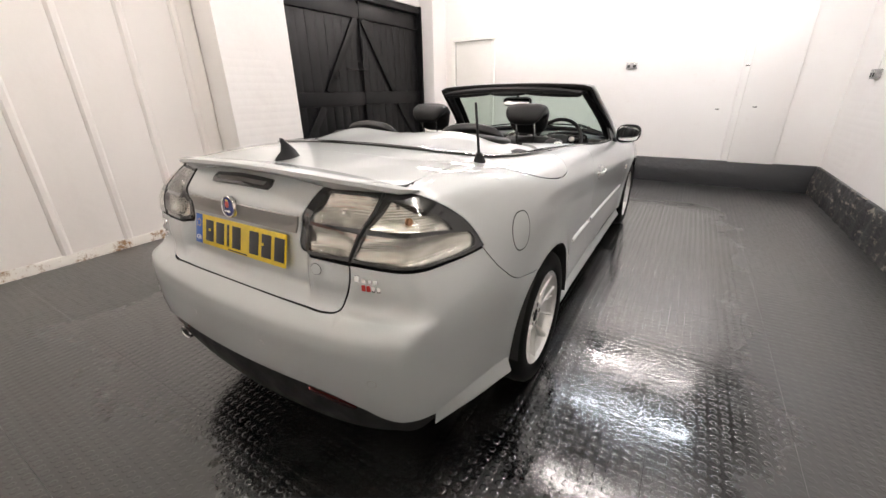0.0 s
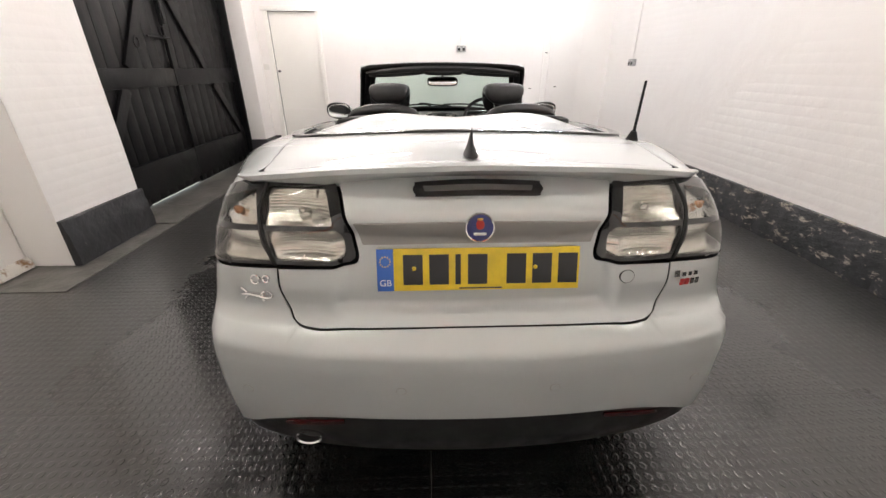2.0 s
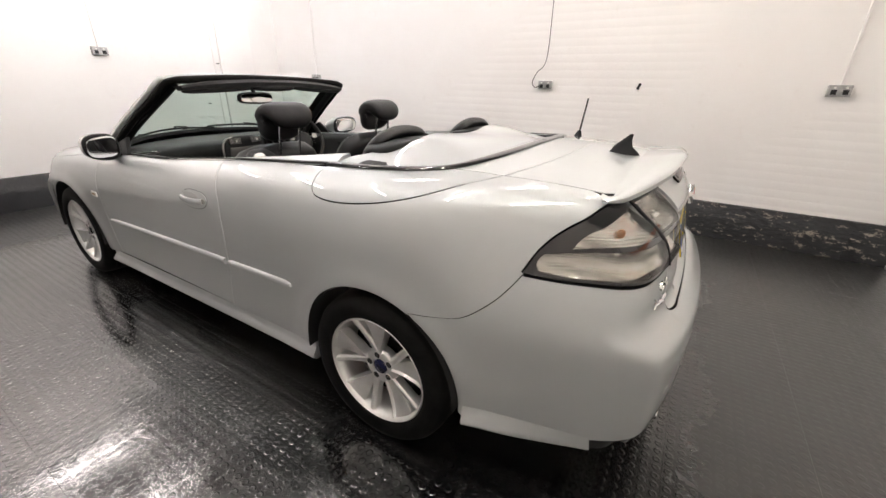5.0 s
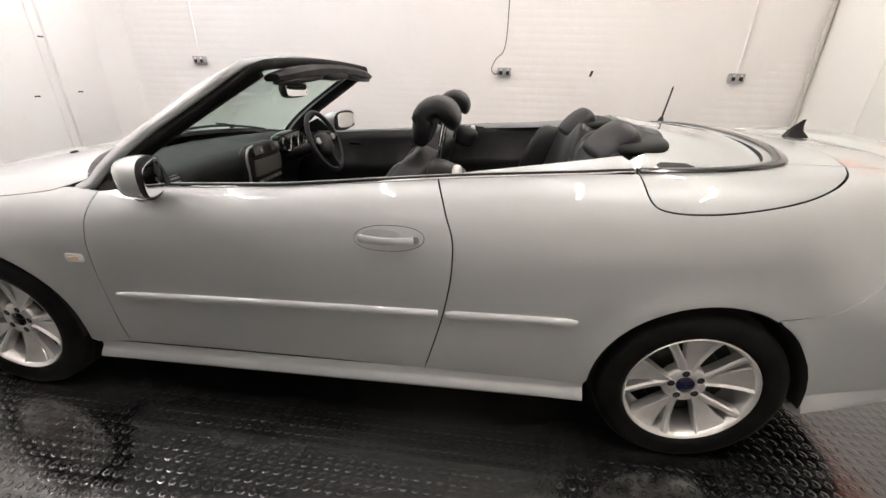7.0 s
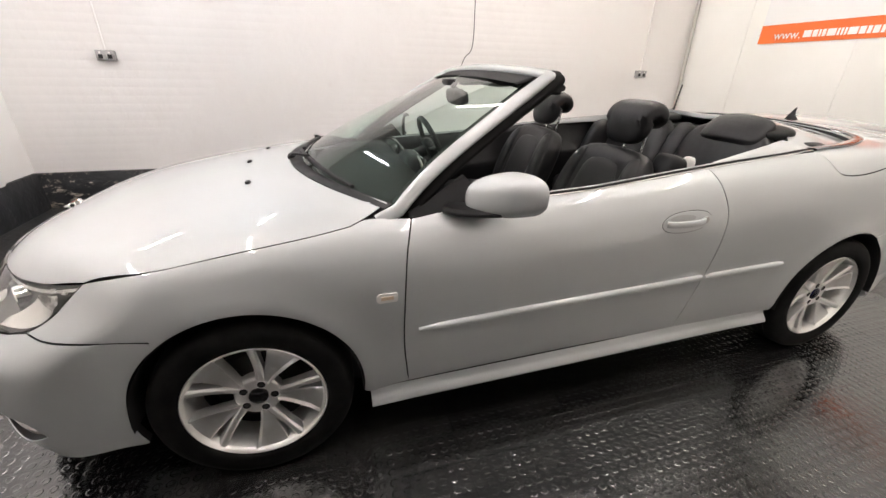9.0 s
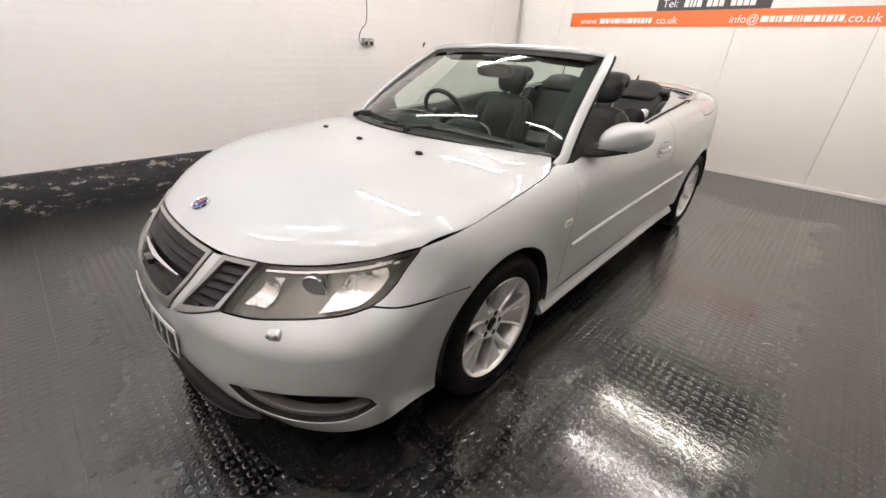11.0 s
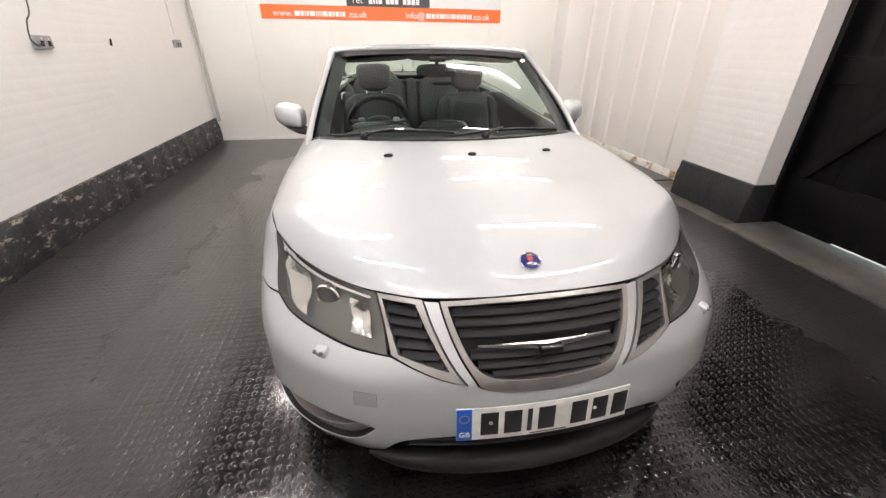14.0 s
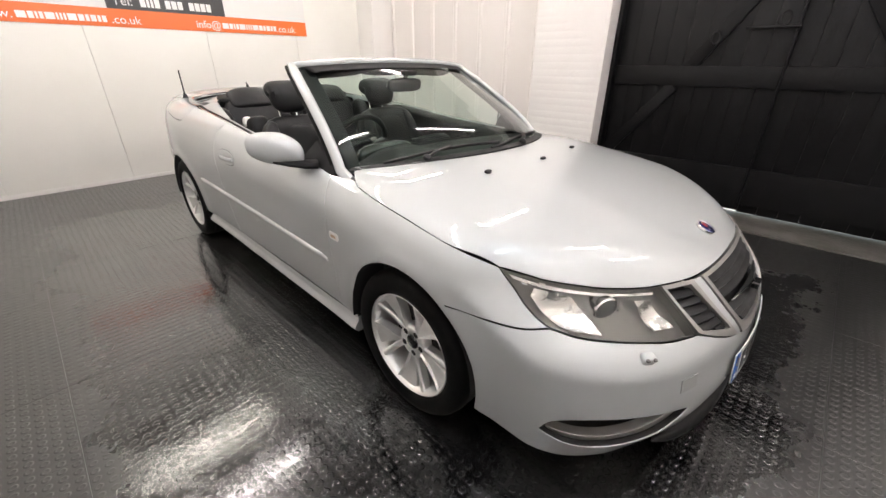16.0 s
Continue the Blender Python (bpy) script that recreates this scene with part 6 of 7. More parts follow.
# ---- cabin ----
def seat(x0):
    """A front seat with its headrest, facing forward."""
    st = new("front_seat")
    st.parent = car
    tagged(st, "black leather front seat")
    bm = cushion((0.50, 0.52, 0.17), 3.4, 8, lambda x, y, z: (x0 + x, 0.05 + y, 0.56 + z + 0.03 * (abs(x) / 0.25) ** 3 + 0.03 * y / 0.26))
    part("cushion", bm, LEATHER, st)
    back = Matrix.Translation((x0, -0.17, 0.60)) @ Matrix.Rotation(radians(22), 4, "X")
    def bend(x, y, z):
        k = abs(x) / 0.25
        w2 = 1.0 - 0.12 * max(0, z / 0.28) ** 2
        return (x * w2, y + 0.035 * k**3, z + 0.18)
    bm = cushion((0.52, 0.155, 0.53), 4.2, 9, bend)
    bm.transform(back)
    part("backrest", bm, LEATHER, st)
    for sx in (-1, 1):
        bm = cushion((0.10, 0.11, 0.44), 2.6, 6, lambda x, y, z, sx=sx: (sx * (0.205 - 0.03 * max(0, z / 0.22) ** 2) + x, y + 0.055, z + 0.19))
        bm.transform(back)
        part("bolster", bm, LEATHER, st)
    bm = cushion((0.29, 0.045, 0.34), 3.4, 6, lambda x, y, z: (x, y + 0.066, z + 0.20))
    bm.transform(back)
    part("insert_panel", bm, LEATHER, st)
    def curl(x, y, z):
        r, z0 = 0.056, -0.045
        if z < z0:
            return (x, y + 0.02 * (abs(x) / 0.13) ** 2 * -1, z)
        t = (z - z0) / r
        return (x, -(r - (r + y) * math.cos(t)), z0 + (r + y) * math.sin(t))
    bm = cushion((0.262, 0.084, 0.30), 3.2, 14, curl)
    bm.transform(Matrix.Translation((x0, -0.325, 1.188)) @ Matrix.Rotation(radians(8), 4, "X"))
    hr = part("headrest", bm, LEATHER, st)
    for sx in (-0.06, 0.06):
        bm = bmesh.new()
        add_rod(bm, (x0 + sx, -0.372, 0.93), (x0 + sx, -0.405, 1.17), 0.0065, segs=10)
        part("headrest_post", bm, CHROME, st)
    # belt guide on the outer shoulder
    s = 1 if x0 > 0 else -1
    bm = cushion((0.12, 0.15, 0.12), 3.6, 6)
    bm.transform(Matrix.Translation((x0 + s * 0.20, -0.43, 0.955)) @ Matrix.Rotation(radians(20), 4, "X"))
    bg = part("belt_guide", bm, BLACKTRIM, st, "black seat-belt guide")
    bm = cushion((0.055, 0.035, 0.065), 3, 4)
    bm.transform(Matrix.Translation((x0 + s * 0.245, -0.475, 0.985)))
    part("guide_cap", bm, WHITEPLASTIC, st, "pale guide cap")
    box("seat_base", (x0 - 0.2, -0.15, 0.25), (x0 + 0.2, 0.25, 0.50), CARPET, st, bevel=0.02)
    return st


for x0 in (-0.37, 0.37):
    seat(x0)
rear = new("rear_bench")
rear.parent = car
tagged(rear, "black leather rear bench with two headrests")
for s in (-1, 1):
    bm = cushion((0.52, 0.45, 0.16), 3.2, 7, lambda x, y, z, s=s: (s * 0.30 + x, -0.72 + y, 0.60 + z + 0.03 * (abs(x) / 0.26) ** 3))
    part("cushion", bm, LEATHER, rear)
    bm = cushion((0.52, 0.15, 0.52), 3.2, 8)
    bm.transform(Matrix.Translation((s * 0.31, -1.01, 0.86)) @ Matrix.Rotation(radians(17), 4, "X"))
    part("backrest", bm, LEATHER, rear)
    bm = cushion((0.345, 0.058, 0.175), 4.4, 8, lambda x, y, z: (x, y - 0.03 * (abs(x) / 0.17) ** 2 + 0.02 * math.cos(z * 14), z))
    bm.transform(Matrix.Translation((s * 0.335, -1.050, 1.085)) @ Matrix.Rotation(radians(46), 4, "X"))
    part("headrest", bm, LEATHER, rear)
    bm = cushion((0.42, 0.20, 0.052), 3.4, 8, lambda x, y, z: (x, y, z - 0.012 * max(0.0, s * x / 0.24) ** 2))
    bm.transform(Matrix.Translation((s * 0.345, -1.125, 1.090)) @ Matrix.Rotation(radians(-6), 4, "X"))
    part("roll_bar_cover", bm, DASH, rear)
    bm = cushion((0.12, 0.24, 0.40), 2.8, 6)
    bm.transform(Matrix.Translation((s * 0.60, -0.93, 0.84)) @ Matrix.Rotation(radians(20), 4, "X"))
    part("side_bolster", bm, LEATHER, rear)
bm = cushion((0.13, 0.16, 0.50), 3, 6)
bm.transform(Matrix.Translation((0, -1.03, 0.84)) @ Matrix.Rotation(radians(17), 4, "X"))
part("centre_pad", bm, LEATHER, rear)
bm = bmesh.new()
add_box(bm, (-0.66, -1.26, 0.86), (0.66, -1.12, 1.06), 0.03)
part("rear_shelf", bm, DASH, rear)

# dashboard
dash = new("dashboard")
dash.parent = car
tagged(dash, "dark grey soft dashboard with a wrapped centre console")
vs, fs = [], []
cols = np.linspace(-0.74, 0.74, 33)
for x in cols:
    k = abs(x) / 0.74
    back_ = 1.09 - 0.24 * k**2.2
    edge_ = 0.66 + 0.05 * k**2 + 0.05 * math.exp(-((x) / 0.16) ** 2) * -1
    hood_ = 0.038 * math.exp(-((x - 0.37) / 0.17) ** 4)
    zt = 0.925 - 0.02 * k**2
    prof = [(back_, zt), (back_ - 0.12, zt + 0.006 + hood_ * 0.3), (edge_ + 0.12, zt + hood_ * 0.9), (edge_ + 0.04, zt - 0.004 + hood_), (edge_, zt - 0.028 + hood_ * 0.8), (edge_ - 0.008, zt - 0.07), (edge_ + 0.02, zt - 0.14), (edge_ + 0.06, zt - 0.25), (edge_ + 0.12, zt - 0.40), (0.95, 0.45)]
    for y, z in prof:
        vs.append((x, y, z))
n = 10
for i in range(len(cols) - 1):
    for j in range(n - 1):
        fs.append((i * n + j, (i + 1) * n + j, (i + 1) * n + j + 1, i * n + j + 1))
mesh_object("dash_top", vs, fs, DASH, dash)
bm = cushion((0.32, 0.10, 0.36), 4, 8, lambda x, y, z: (x * (1 - 0.25 * (z < 0) * (-z / 0.18)), 0.645 + y - 0.10 * z, 0.78 + z))
cs = part("centre_console", bm, BLACKTRIM, dash, "black centre console")
frame_ = spline([(-0.165, 0.625, 0.62), (-0.170, 0.600, 0.80), (-0.165, 0.605, 0.90), (-0.12, 0.612, 0.945), (0.0, 0.612, 0.952)], 6)
vv, ff = sweep(frame_, round_section(0.012, 0.012, 8))
part("console_trim", bm_of(vv, ff), SATIN, dash, "silver curved console trim")
box("screen", (-0.125, 0.583, 0.80), (0.125, 0.600, 0.885), BANDGREY, dash, bevel=0.006, m=Matrix.Identity(4))
for i in range(5):
    bm = bmesh.new()
    add_box(bm, (-0.11 + 0.046 * i, 0.580, 0.765), (-0.078 + 0.046 * i, 0.592, 0.780), 0.003)
    part("button", bm, SATIN, dash)
for x in (-0.08, 0.0, 0.08):
    vv, ff = lathe([(0, 0.024), (0.018, 0.021), (0.02, 0.0005)], 18)
    part("knob", bm_of([facing((x, 0.60, 0.70), (0, -1, 0.2)) @ Vector(q) for q in vv], ff), SATIN, dash)


def vent(x, y, z, w2, h, tilt):
    bm = bmesh.new()
    add_box(bm, (-w2 / 2, -0.008, -h / 2), (w2 / 2, 0.02, h / 2), 0.01)
    m4 = Matrix.Translation((x, y, z)) @ Matrix.Rotation(radians(tilt), 4, "X")
    bm.transform(m4)
    vt = part("air_vent", bm, GLOSSBLACK, dash, "black air vent")
    for k in range(5):
        bm = bmesh.new()
        add_box(bm, (-w2 / 2 + 0.01, -0.016, -h / 2 + h * (k + 0.6) / 5.6), (w2 / 2 - 0.01, -0.006, -h / 2 + h * (k + 0.6) / 5.6 + 0.005), 0.001)
        bm.transform(m4)
        part("vane", bm, BANDGREY, dash)
    vv, ff = lathe([(0, 0.011), (0.012, 0.009), (0.013, 0.0004)], 14)
    part("thumb_wheel", bm_of([m4 @ Matrix.Translation((0, -0.016, 0)) @ Matrix.Rotation(radians(-90), 4, "Z") @ Vector(q) for q in vv], ff), SATIN, dash)


vent(-0.62, 0.675, 0.865, 0.17, 0.085, -8)
vent(0.63, 0.675, 0.865, 0.16, 0.085, -8)
vent(-0.08, 0.598, 0.925, 0.10, 0.045, -12)
vent(0.08, 0.598, 0.925, 0.10, 0.045, -12)
bm = cushion((0.36, 0.08, 0.13), 3, 6)
bm.transform(Matrix.Translation((0.37, 0.66, 0.905)))
clu = part("instrument_cluster", bm, GLOSSBLACK, dash, "instrument cluster with round dials")
for x in (0.27, 0.37, 0.47):
    vv, ff = lathe([(0, 0.042), (0.008, 0.040), (0.006, 0.036)], 24)
    part("dial_ring", bm_of([facing((x, 0.618, 0.905), (0, -1, 0.25)) @ Vector(q) for q in vv], ff), CHROME, dash)
vv, ff = sweep(spline([(-0.70, 0.70, 0.80), (-0.45, 0.655, 0.805), (-0.25, 0.64, 0.80), (-0.17, 0.62, 0.77)], 6), round_section(0.02, 0.028, 8))
part("dash_strip", bm_of(vv, ff), GLOSSBLACK, dash, "gloss black dash strip")
# steering wheel
sw = new("steering_wheel")
sw.parent = car
tagged(sw, "black leather steering wheel with three spokes")
m4 = Matrix.Translation((0.37, 0.415, 0.915)) @ Matrix.Rotation(radians(-23), 4, "X")
ringp = [tuple(m4 @ Vector((0.182 * math.cos(a), 0, 0.178 * math.sin(a)))) for a in np.linspace(0, 2 * math.pi, 41)]
vv, ff = sweep(ringp, round_section(0.030, 0.030, 10, 2), ups=[tuple(m4.to_3x3() @ Vector((0, 1, 0)))] * 41)
part("rim", bm_of(vv, ff), LEATHER, sw)
bm = cushion((0.17, 0.07, 0.14), 2.6, 7)
bm.transform(m4 @ Matrix.Translation((0, 0.015, -0.01)))
part("airbag_pad", bm, LEATHER, sw)
for a in (8, 172, 270):
    e = Vector((0.178 * math.cos(radians(a)), 0, 0.174 * math.sin(radians(a))))
    vv, ff = sweep([tuple(m4 @ (e * 0.35 + Vector((0, 0.015, 0)))), tuple(m4 @ (e * 0.7 + Vector((0, 0.01, 0)))), tuple(m4 @ e)], round_section(0.05, 0.018, 8, 3) if a != 270 else round_section(0.02, 0.06, 8, 3))
    sp = part("spoke", bm_of(vv, ff), LEATHER, sw)
    if a != 270:
        bm = cushion((0.045, 0.012, 0.04), 3, 4)
        bm.transform(m4 @ Matrix.Translation(e * 0.62 + Vector((0, -0.012, 0))))
        part("switch_pad", bm, SATIN, sw, "silver switch pad")
bm = bmesh.new()
add_rod(bm, tuple(m4 @ Vector((0, 0.02, 0))), (0.37, 0.70, 0.80), 0.035)
part("column", bm, BLACKTRIM, sw)
# door cards, tunnel, carpets
for s in (1, -1):
    vs, fs = [], []
    ys2 = np.linspace(0.80, -1.06, 24)
    for y in ys2:
        w0 = abs(on_side([(y, belt(y))])[0][0])
        zt = belt(y)
        vs += [(s * (w0 - 0.016), y, zt + 0.004), (s * (w0 - 0.05), y, zt - 0.004), (s * (w0 - 0.065), y, zt - 0.05), (s * (w0 - 0.055), y, zt - 0.16), (s * (w0 - 0.10), y, zt - 0.20), (s * (w0 - 0.10), y, zt - 0.26), (s * (w0 - 0.06), y, zt - 0.32), (s * (w0 - 0.06), y, 0.26)]
    n = 8
    for i in range(len(ys2) - 1):
        for j in range(n - 1):
            fs.append((i * n + j, i * n + j + 1, (i + 1) * n + j + 1, (i + 1) * n + j))
    dc = mesh_object("door_card", vs, fs, LEATHER, car, "black door trim with an armrest")
    vv, ff = sweep([(s * 0.715, 0.42, 0.855), (s * 0.70, 0.36, 0.858), (s * 0.70, 0.30, 0.856)], round_section(0.012, 0.02, 8))
    part("inner_handle", bm_of(vv, ff), CHROME, dc, "chrome inner door handle")
box("tunnel", (-0.12, -0.75, 0.25), (0.12, 0.72, 0.52), CARPET, car, "dark centre tunnel", bevel=0.04)
bm = cushion((0.17, 0.34, 0.12), 3.5, 6)
bm.transform(Matrix.Translation((0, -0.12, 0.60)))
part("armrest", bm, LEATHER, car, "black centre armrest")
bm = cushion((0.05, 0.05, 0.09), 2.5, 5)
bm.transform(Matrix.Translation((0, 0.30, 0.63)))
part("gear_knob", bm, SATIN, car, "gear knob")
bm = bmesh.new()
add_rod(bm, (0, 0.32, 0.5), (0, 0.30, 0.61), 0.02, 0.01)
part("gear_lever", bm, LEATHER, car)
box("cabin_carpet", (-0.74, -0.75, 0.245), (0.74, 1.05, 0.262), CARPET, car)

# ---- the room ----
def slab(name, lo, hi, material, label, category="", kind="structure", bevel=0.0):
    ob = box(name, lo, hi, material, None, "", bevel)
    return tagged(ob, label, category, kind=kind)


def courses(name, lo, hi, normal, material, label, pitch=0.075, depth=0.0004, seed=1, rough=0.0004):
    """A painted brick wall: a sheet whose courses stand proud of shallow joints. normal is 'x+', 'x-', 'y+' or 'y-'."""
    rnd = np.random.RandomState(seed)
    a0, a1, z0, z1, at = lo[0], hi[0], lo[1], hi[1], normal[1]
    us = np.arange(a0, a1 + 0.001, 0.06)
    us = np.append(us[us < a1 - 0.02], a1)
    zs, ds = [], []
    z = z0
    while z < z1 - 0.01:
        zs += [z, z + 0.008, z + 0.013, min(z + pitch - 0.006, z1), min(z + pitch - 0.001, z1)]
        ds += [0.0, 0.0, depth, depth, 0.0]
        z += pitch
    zs.append(z1)
    ds.append(depth)
    nz = len(zs)
    row = rnd.rand(nz // 5 + 2) * rough
    verts, faces = [], []
    for i, u in enumerate(us):
        for k in range(nz):
            off = 0.004 * math.sin(u * 1.7 + zs[k] * 2.1) + ds[k] + (row[k // 5] + rnd.rand() * 0.0002) * (1 if ds[k] else 0.3)
            verts.append((u, zs[k], off))
    for i in range(len(us) - 1):
        for k in range(nz - 1):
            faces.append((i * nz + k, (i + 1) * nz + k, (i + 1) * nz + k + 1, i * nz + k + 1))
    axis, sign = normal[0], at[1]
    pts = []
    for u, z, d in verts:
        pts.append((at[0] + sign * d, u, z) if axis == "x" else (u, at[0] + sign * d, z))
    # a body behind the sheet gives the wall its thickness
    k = len(pts)
    back = 0.22 * -sign
    c = [(a0, z0), (a1, z0), (a1, z1), (a0, z1)]
    for u, z in c:
        pts.append((at[0] - sign * 0.001, u, z) if axis == "x" else (u, at[0] - sign * 0.001, z))
    for u, z in c:
        pts.append((at[0] + back, u, z) if axis == "x" else (u, at[0] + back, z))
    faces += [(k, k + 1, k + 2, k + 3), (k + 4, k + 5, k + 6, k + 7), (k, k + 1, k + 5, k + 4), (k + 1, k + 2, k + 6, k + 5), (k + 2, k + 3, k + 7, k + 6), (k + 3, k, k + 4, k + 7)]
    bm = bm_of(pts, faces)
    ob = part(name, bm, material, None, "", True, 25)
    return tagged(ob, label, "wall", kind="structure")


def plinth(name, path, h, out, label, seed=2, rough=0.012, material=None):
    """A lumpy black-painted plinth along a line on the floor; out is the way it faces."""
    rnd = np.random.RandomState(seed)
    a, b = np.array(path[0], float), np.array(path[1], float)
    n = max(2, int(np.linalg.norm(b - a) / 0.05))
    prof = [(0.0, 0.0), (0.055, 0.0), (0.058, 0.08), (0.050, 0.17), (0.046, 0.235), (0.034, 0.262), (0.030, h - 0.012), (0.024, h), (0.0, h + 0.002)]
    verts, faces = [], []
    o = np.array(out, float)
    for i in range(n + 1):
        p = a + (b - a) * i / n
        w2 = rough * (noise.noise(Vector((i * 0.35, seed, 0))) + 0.6 * noise.noise(Vector((i * 1.1, seed, 4))))
        for j, (d, z) in enumerate(prof):
            k = w2 + rough * 0.7 * noise.noise(Vector((i * 0.7, j * 0.8, seed)))
            q = p + o * (d + (k if 0 < j < 8 else 0))
            verts.append((q[0], q[1], z))
    m = len(prof)
    for i in range(n):
        for j in range(m - 1):
            faces.append((i * m + j, i * m + j + 1, (i + 1) * m + j + 1, (i + 1) * m + j))
    faces += [tuple(range(m)), tuple(n * m + j for j in range(m))[::-1]]
    ob = part(name, bm_of(verts, faces), material or BLACKPAINT, None, "", True, 35)
    return tagged(ob, label, "skirting", kind="structure")


ground = slab("ground", (-3.6, -4.3, -0.12), (3.3, 4.3, -0.012), CONCRETE, "damp grey concrete slab under the rubber tiles", "ground")
ceiling = slab("ceiling", (-3.5, -4.1, HIGH + 0.06), (3.1, 4.1, HIGH + 0.16), BOARDS, "dull grey boarded ceiling", "ceiling")
courses("wall_right", (REAR - 0.1, 0.0), (FAR + 0.1, HIGH + 0.06), ("x", (RIGHT, -1)), WALLW, "white painted brick wall with worn horizontal courses", seed=3)
plinth("skirting_right", ((RIGHT, REAR, 0), (RIGHT, FAR, 0)), 0.34, (-1, 0, 0), "rough black-painted plinth with flaking paint", 5, 0.02, FLAKING)

# far wall, with a doorway hole for the small door
slab("wall_far_right", (-1.74, FAR, 0), (RIGHT, FAR + 0.22, HIGH + 0.06), WALLW, "white painted plaster wall", "wall")
slab("wall_far_top", (-2.58, FAR, 2.17), (-1.74, FAR + 0.22, HIGH + 0.06), WALLW, "white wall above the small door", "wall")
slab("wall_far_left", (-3.3, FAR, 0), (-2.58, FAR + 0.22, HIGH + 0.06), WALLW, "white wall beside the small door", "wall")
slab("wall_far_sill", (-2.58, FAR, 0), (-1.74, FAR + 0.22, 0.10), CONCRETE, "dark concrete step below the small door", "step")
slab("pilaster_1", (1.80, FAR - 0.045, 0.34), (2.30, FAR - 0.002, HIGH + 0.06), WALLW, "shallow white pilaster", "pilaster", bevel=0.012)
plinth("skirting_far", ((RIGHT - 0.03, FAR, 0), (-1.70, FAR, 0)), 0.345, (0, -1, 0), "black-painted plinth along the plaster wall", 8, 0.006)
plinth("skirting_far_left", ((-2.60, FAR - 0.0, 0), (-2.98, FAR - 0.0, 0)), 0.30, (0, -1, 0), "black-painted plinth beside the small door", 9, 0.008)
slab("pier_far_left", (-2.98, FAR - 0.42, 0.0), (-2.70, FAR - 0.002, HIGH + 0.06), WALLW, "white pier beside the black doors", "pier", bevel=0.015)
slab("pier_far_left_base", (-2.99, FAR - 0.45, 0.002), (-2.67, FAR - 0.06, 0.30), BLACKPAINT, "black-painted base of the pier", "skirting", bevel=0.015)

# small white door
door = tagged(new("door_1"), "closed white ledged door with worn paint", "door", kind="structure")
box("door_leaf", (-2.52, FAR + 0.03, 0.105), (-1.80, FAR + 0.075, 2.10), PANELW, door, bevel=0.004)
for lo, hi in (((-2.58, FAR - 0.02, 0.10), (-2.515, FAR + 0.09, 2.11)), ((-1.805, FAR - 0.02, 0.10), (-1.74, FAR + 0.09, 2.11)), ((-2.60, FAR - 0.03, 2.10), (-1.72, FAR + 0.09, 2.165))):
    box("door_frame", lo, hi, PANELW, door, bevel=0.006)
for lo, hi in (((-2.516, FAR + 0.028, 0.105), (-2.508, FAR + 0.032, 2.10)), ((-1.812, FAR + 0.028, 0.105), (-1.804, FAR + 0.032, 2.10)), ((-2.508, FAR + 0.028, 2.094), (-1.812, FAR + 0.032, 2.101))):
    box("door_gap", lo, hi, DARK, door, "dark gap round the door leaf")
box("door_ledge", (-2.50, FAR + 0.022, 0.70), (-1.82, FAR + 0.034, 0.715), WALLW, door, bevel=0.003)
bm = bmesh.new()
add_rod(bm, (-2.46, FAR + 0.03, 1.28), (-2.46, FAR - 0.012, 1.28), 0.012)
add_rod(bm, (-2.46, FAR - 0.005, 1.28), (-2.46, FAR - 0.02, 1.28), 0.018)
part("door_knob", bm, BLACKTRIM, door, "small dark knob")

# rear wall in tall white panels
for i, (x0, x1) in enumerate(((-3.2, -1.55), (-1.55, -0.33), (-0.33, 0.885), (0.885, 2.0), (2.0, 2.78))):
    slab("wall_rear_%d" % (i + 1), (x0 + 0.0015, REAR - 0.1, 0.0), (x1 - 0.0015, REAR + (0.0 if i % 2 else 0.002), HIGH + 0.06), PANELW, "smooth white wall panel", "wall", bevel=0.003)
slab("trim_rear", (-2.62, REAR + 0.003, 0.0), (2.70, REAR + 0.02, 0.045), WALLW, "low white kick strip", "trim", bevel=0.004)

# left wall: rear pier, steel shutters, middle pier, black doors
slab("pier_rear_left", (-3.3, REAR + 0.003, 0.34), (-2.66, -3.40, HIGH + 0.06), WALLW, "white painted corner pier", "pier", bevel=0.012)
slab("pier_rear_left_base", (-3.3, REAR + 0.004, 0.0), (-2.64, -3.385, 0.335), BLACKPAINT, "black-painted base of the corner pier", "skirting", bevel=0.012)
courses("pier_middle", (-0.45, 0.0), (0.385, HIGH + 0.06), ("x", (-2.735, 1)), WALLW, "white painted brick pier between shutters and doors", seed=11)
slab("pier_middle_core", (-3.3, -0.446, 0.0), (-2.957, 0.381, HIGH + 0.06), WALLW, "white core of the pier", "pier")
plinth("skirting_pier", ((-2.735, -0.45, 0), (-2.735, 0.40, 0)), 0.34, (1, 0, 0), "black-painted plinth of the pier", 21, 0.01)
slab("skirting_pier_end", (-2.98, 0.386, 0.0), (-2.70, 0.405, 0.34), BLACKPAINT, "black-painted return of the plinth", "skirting", bevel=0.004)
slab("wall_left_top", (-3.3, 0.385, 2.62), (-2.98, FAR, HIGH + 0.06), WALLW, "white lintel above the black doors", "wall")
slab("wall_left_back", (-3.5, -4.0, 0.0), (-3.31, 0.40, HIGH + 0.06), WALLW, "outer wall", "wall")
slab("wall_left_end", (-3.5, 3.30, 0.0), (-3.31, FAR + 0.2, HIGH + 0.06), WALLW, "outer wall past the doors", "wall")
# added behind the doors, out of sight: lets daylight in only near the ground
slab("wall_left_over", (-3.5, 0.40, 0.5), (-3.31, 3.30, HIGH + 0.06), WALLW, "unseen wall added close behind the doors to block daylight", "wall")
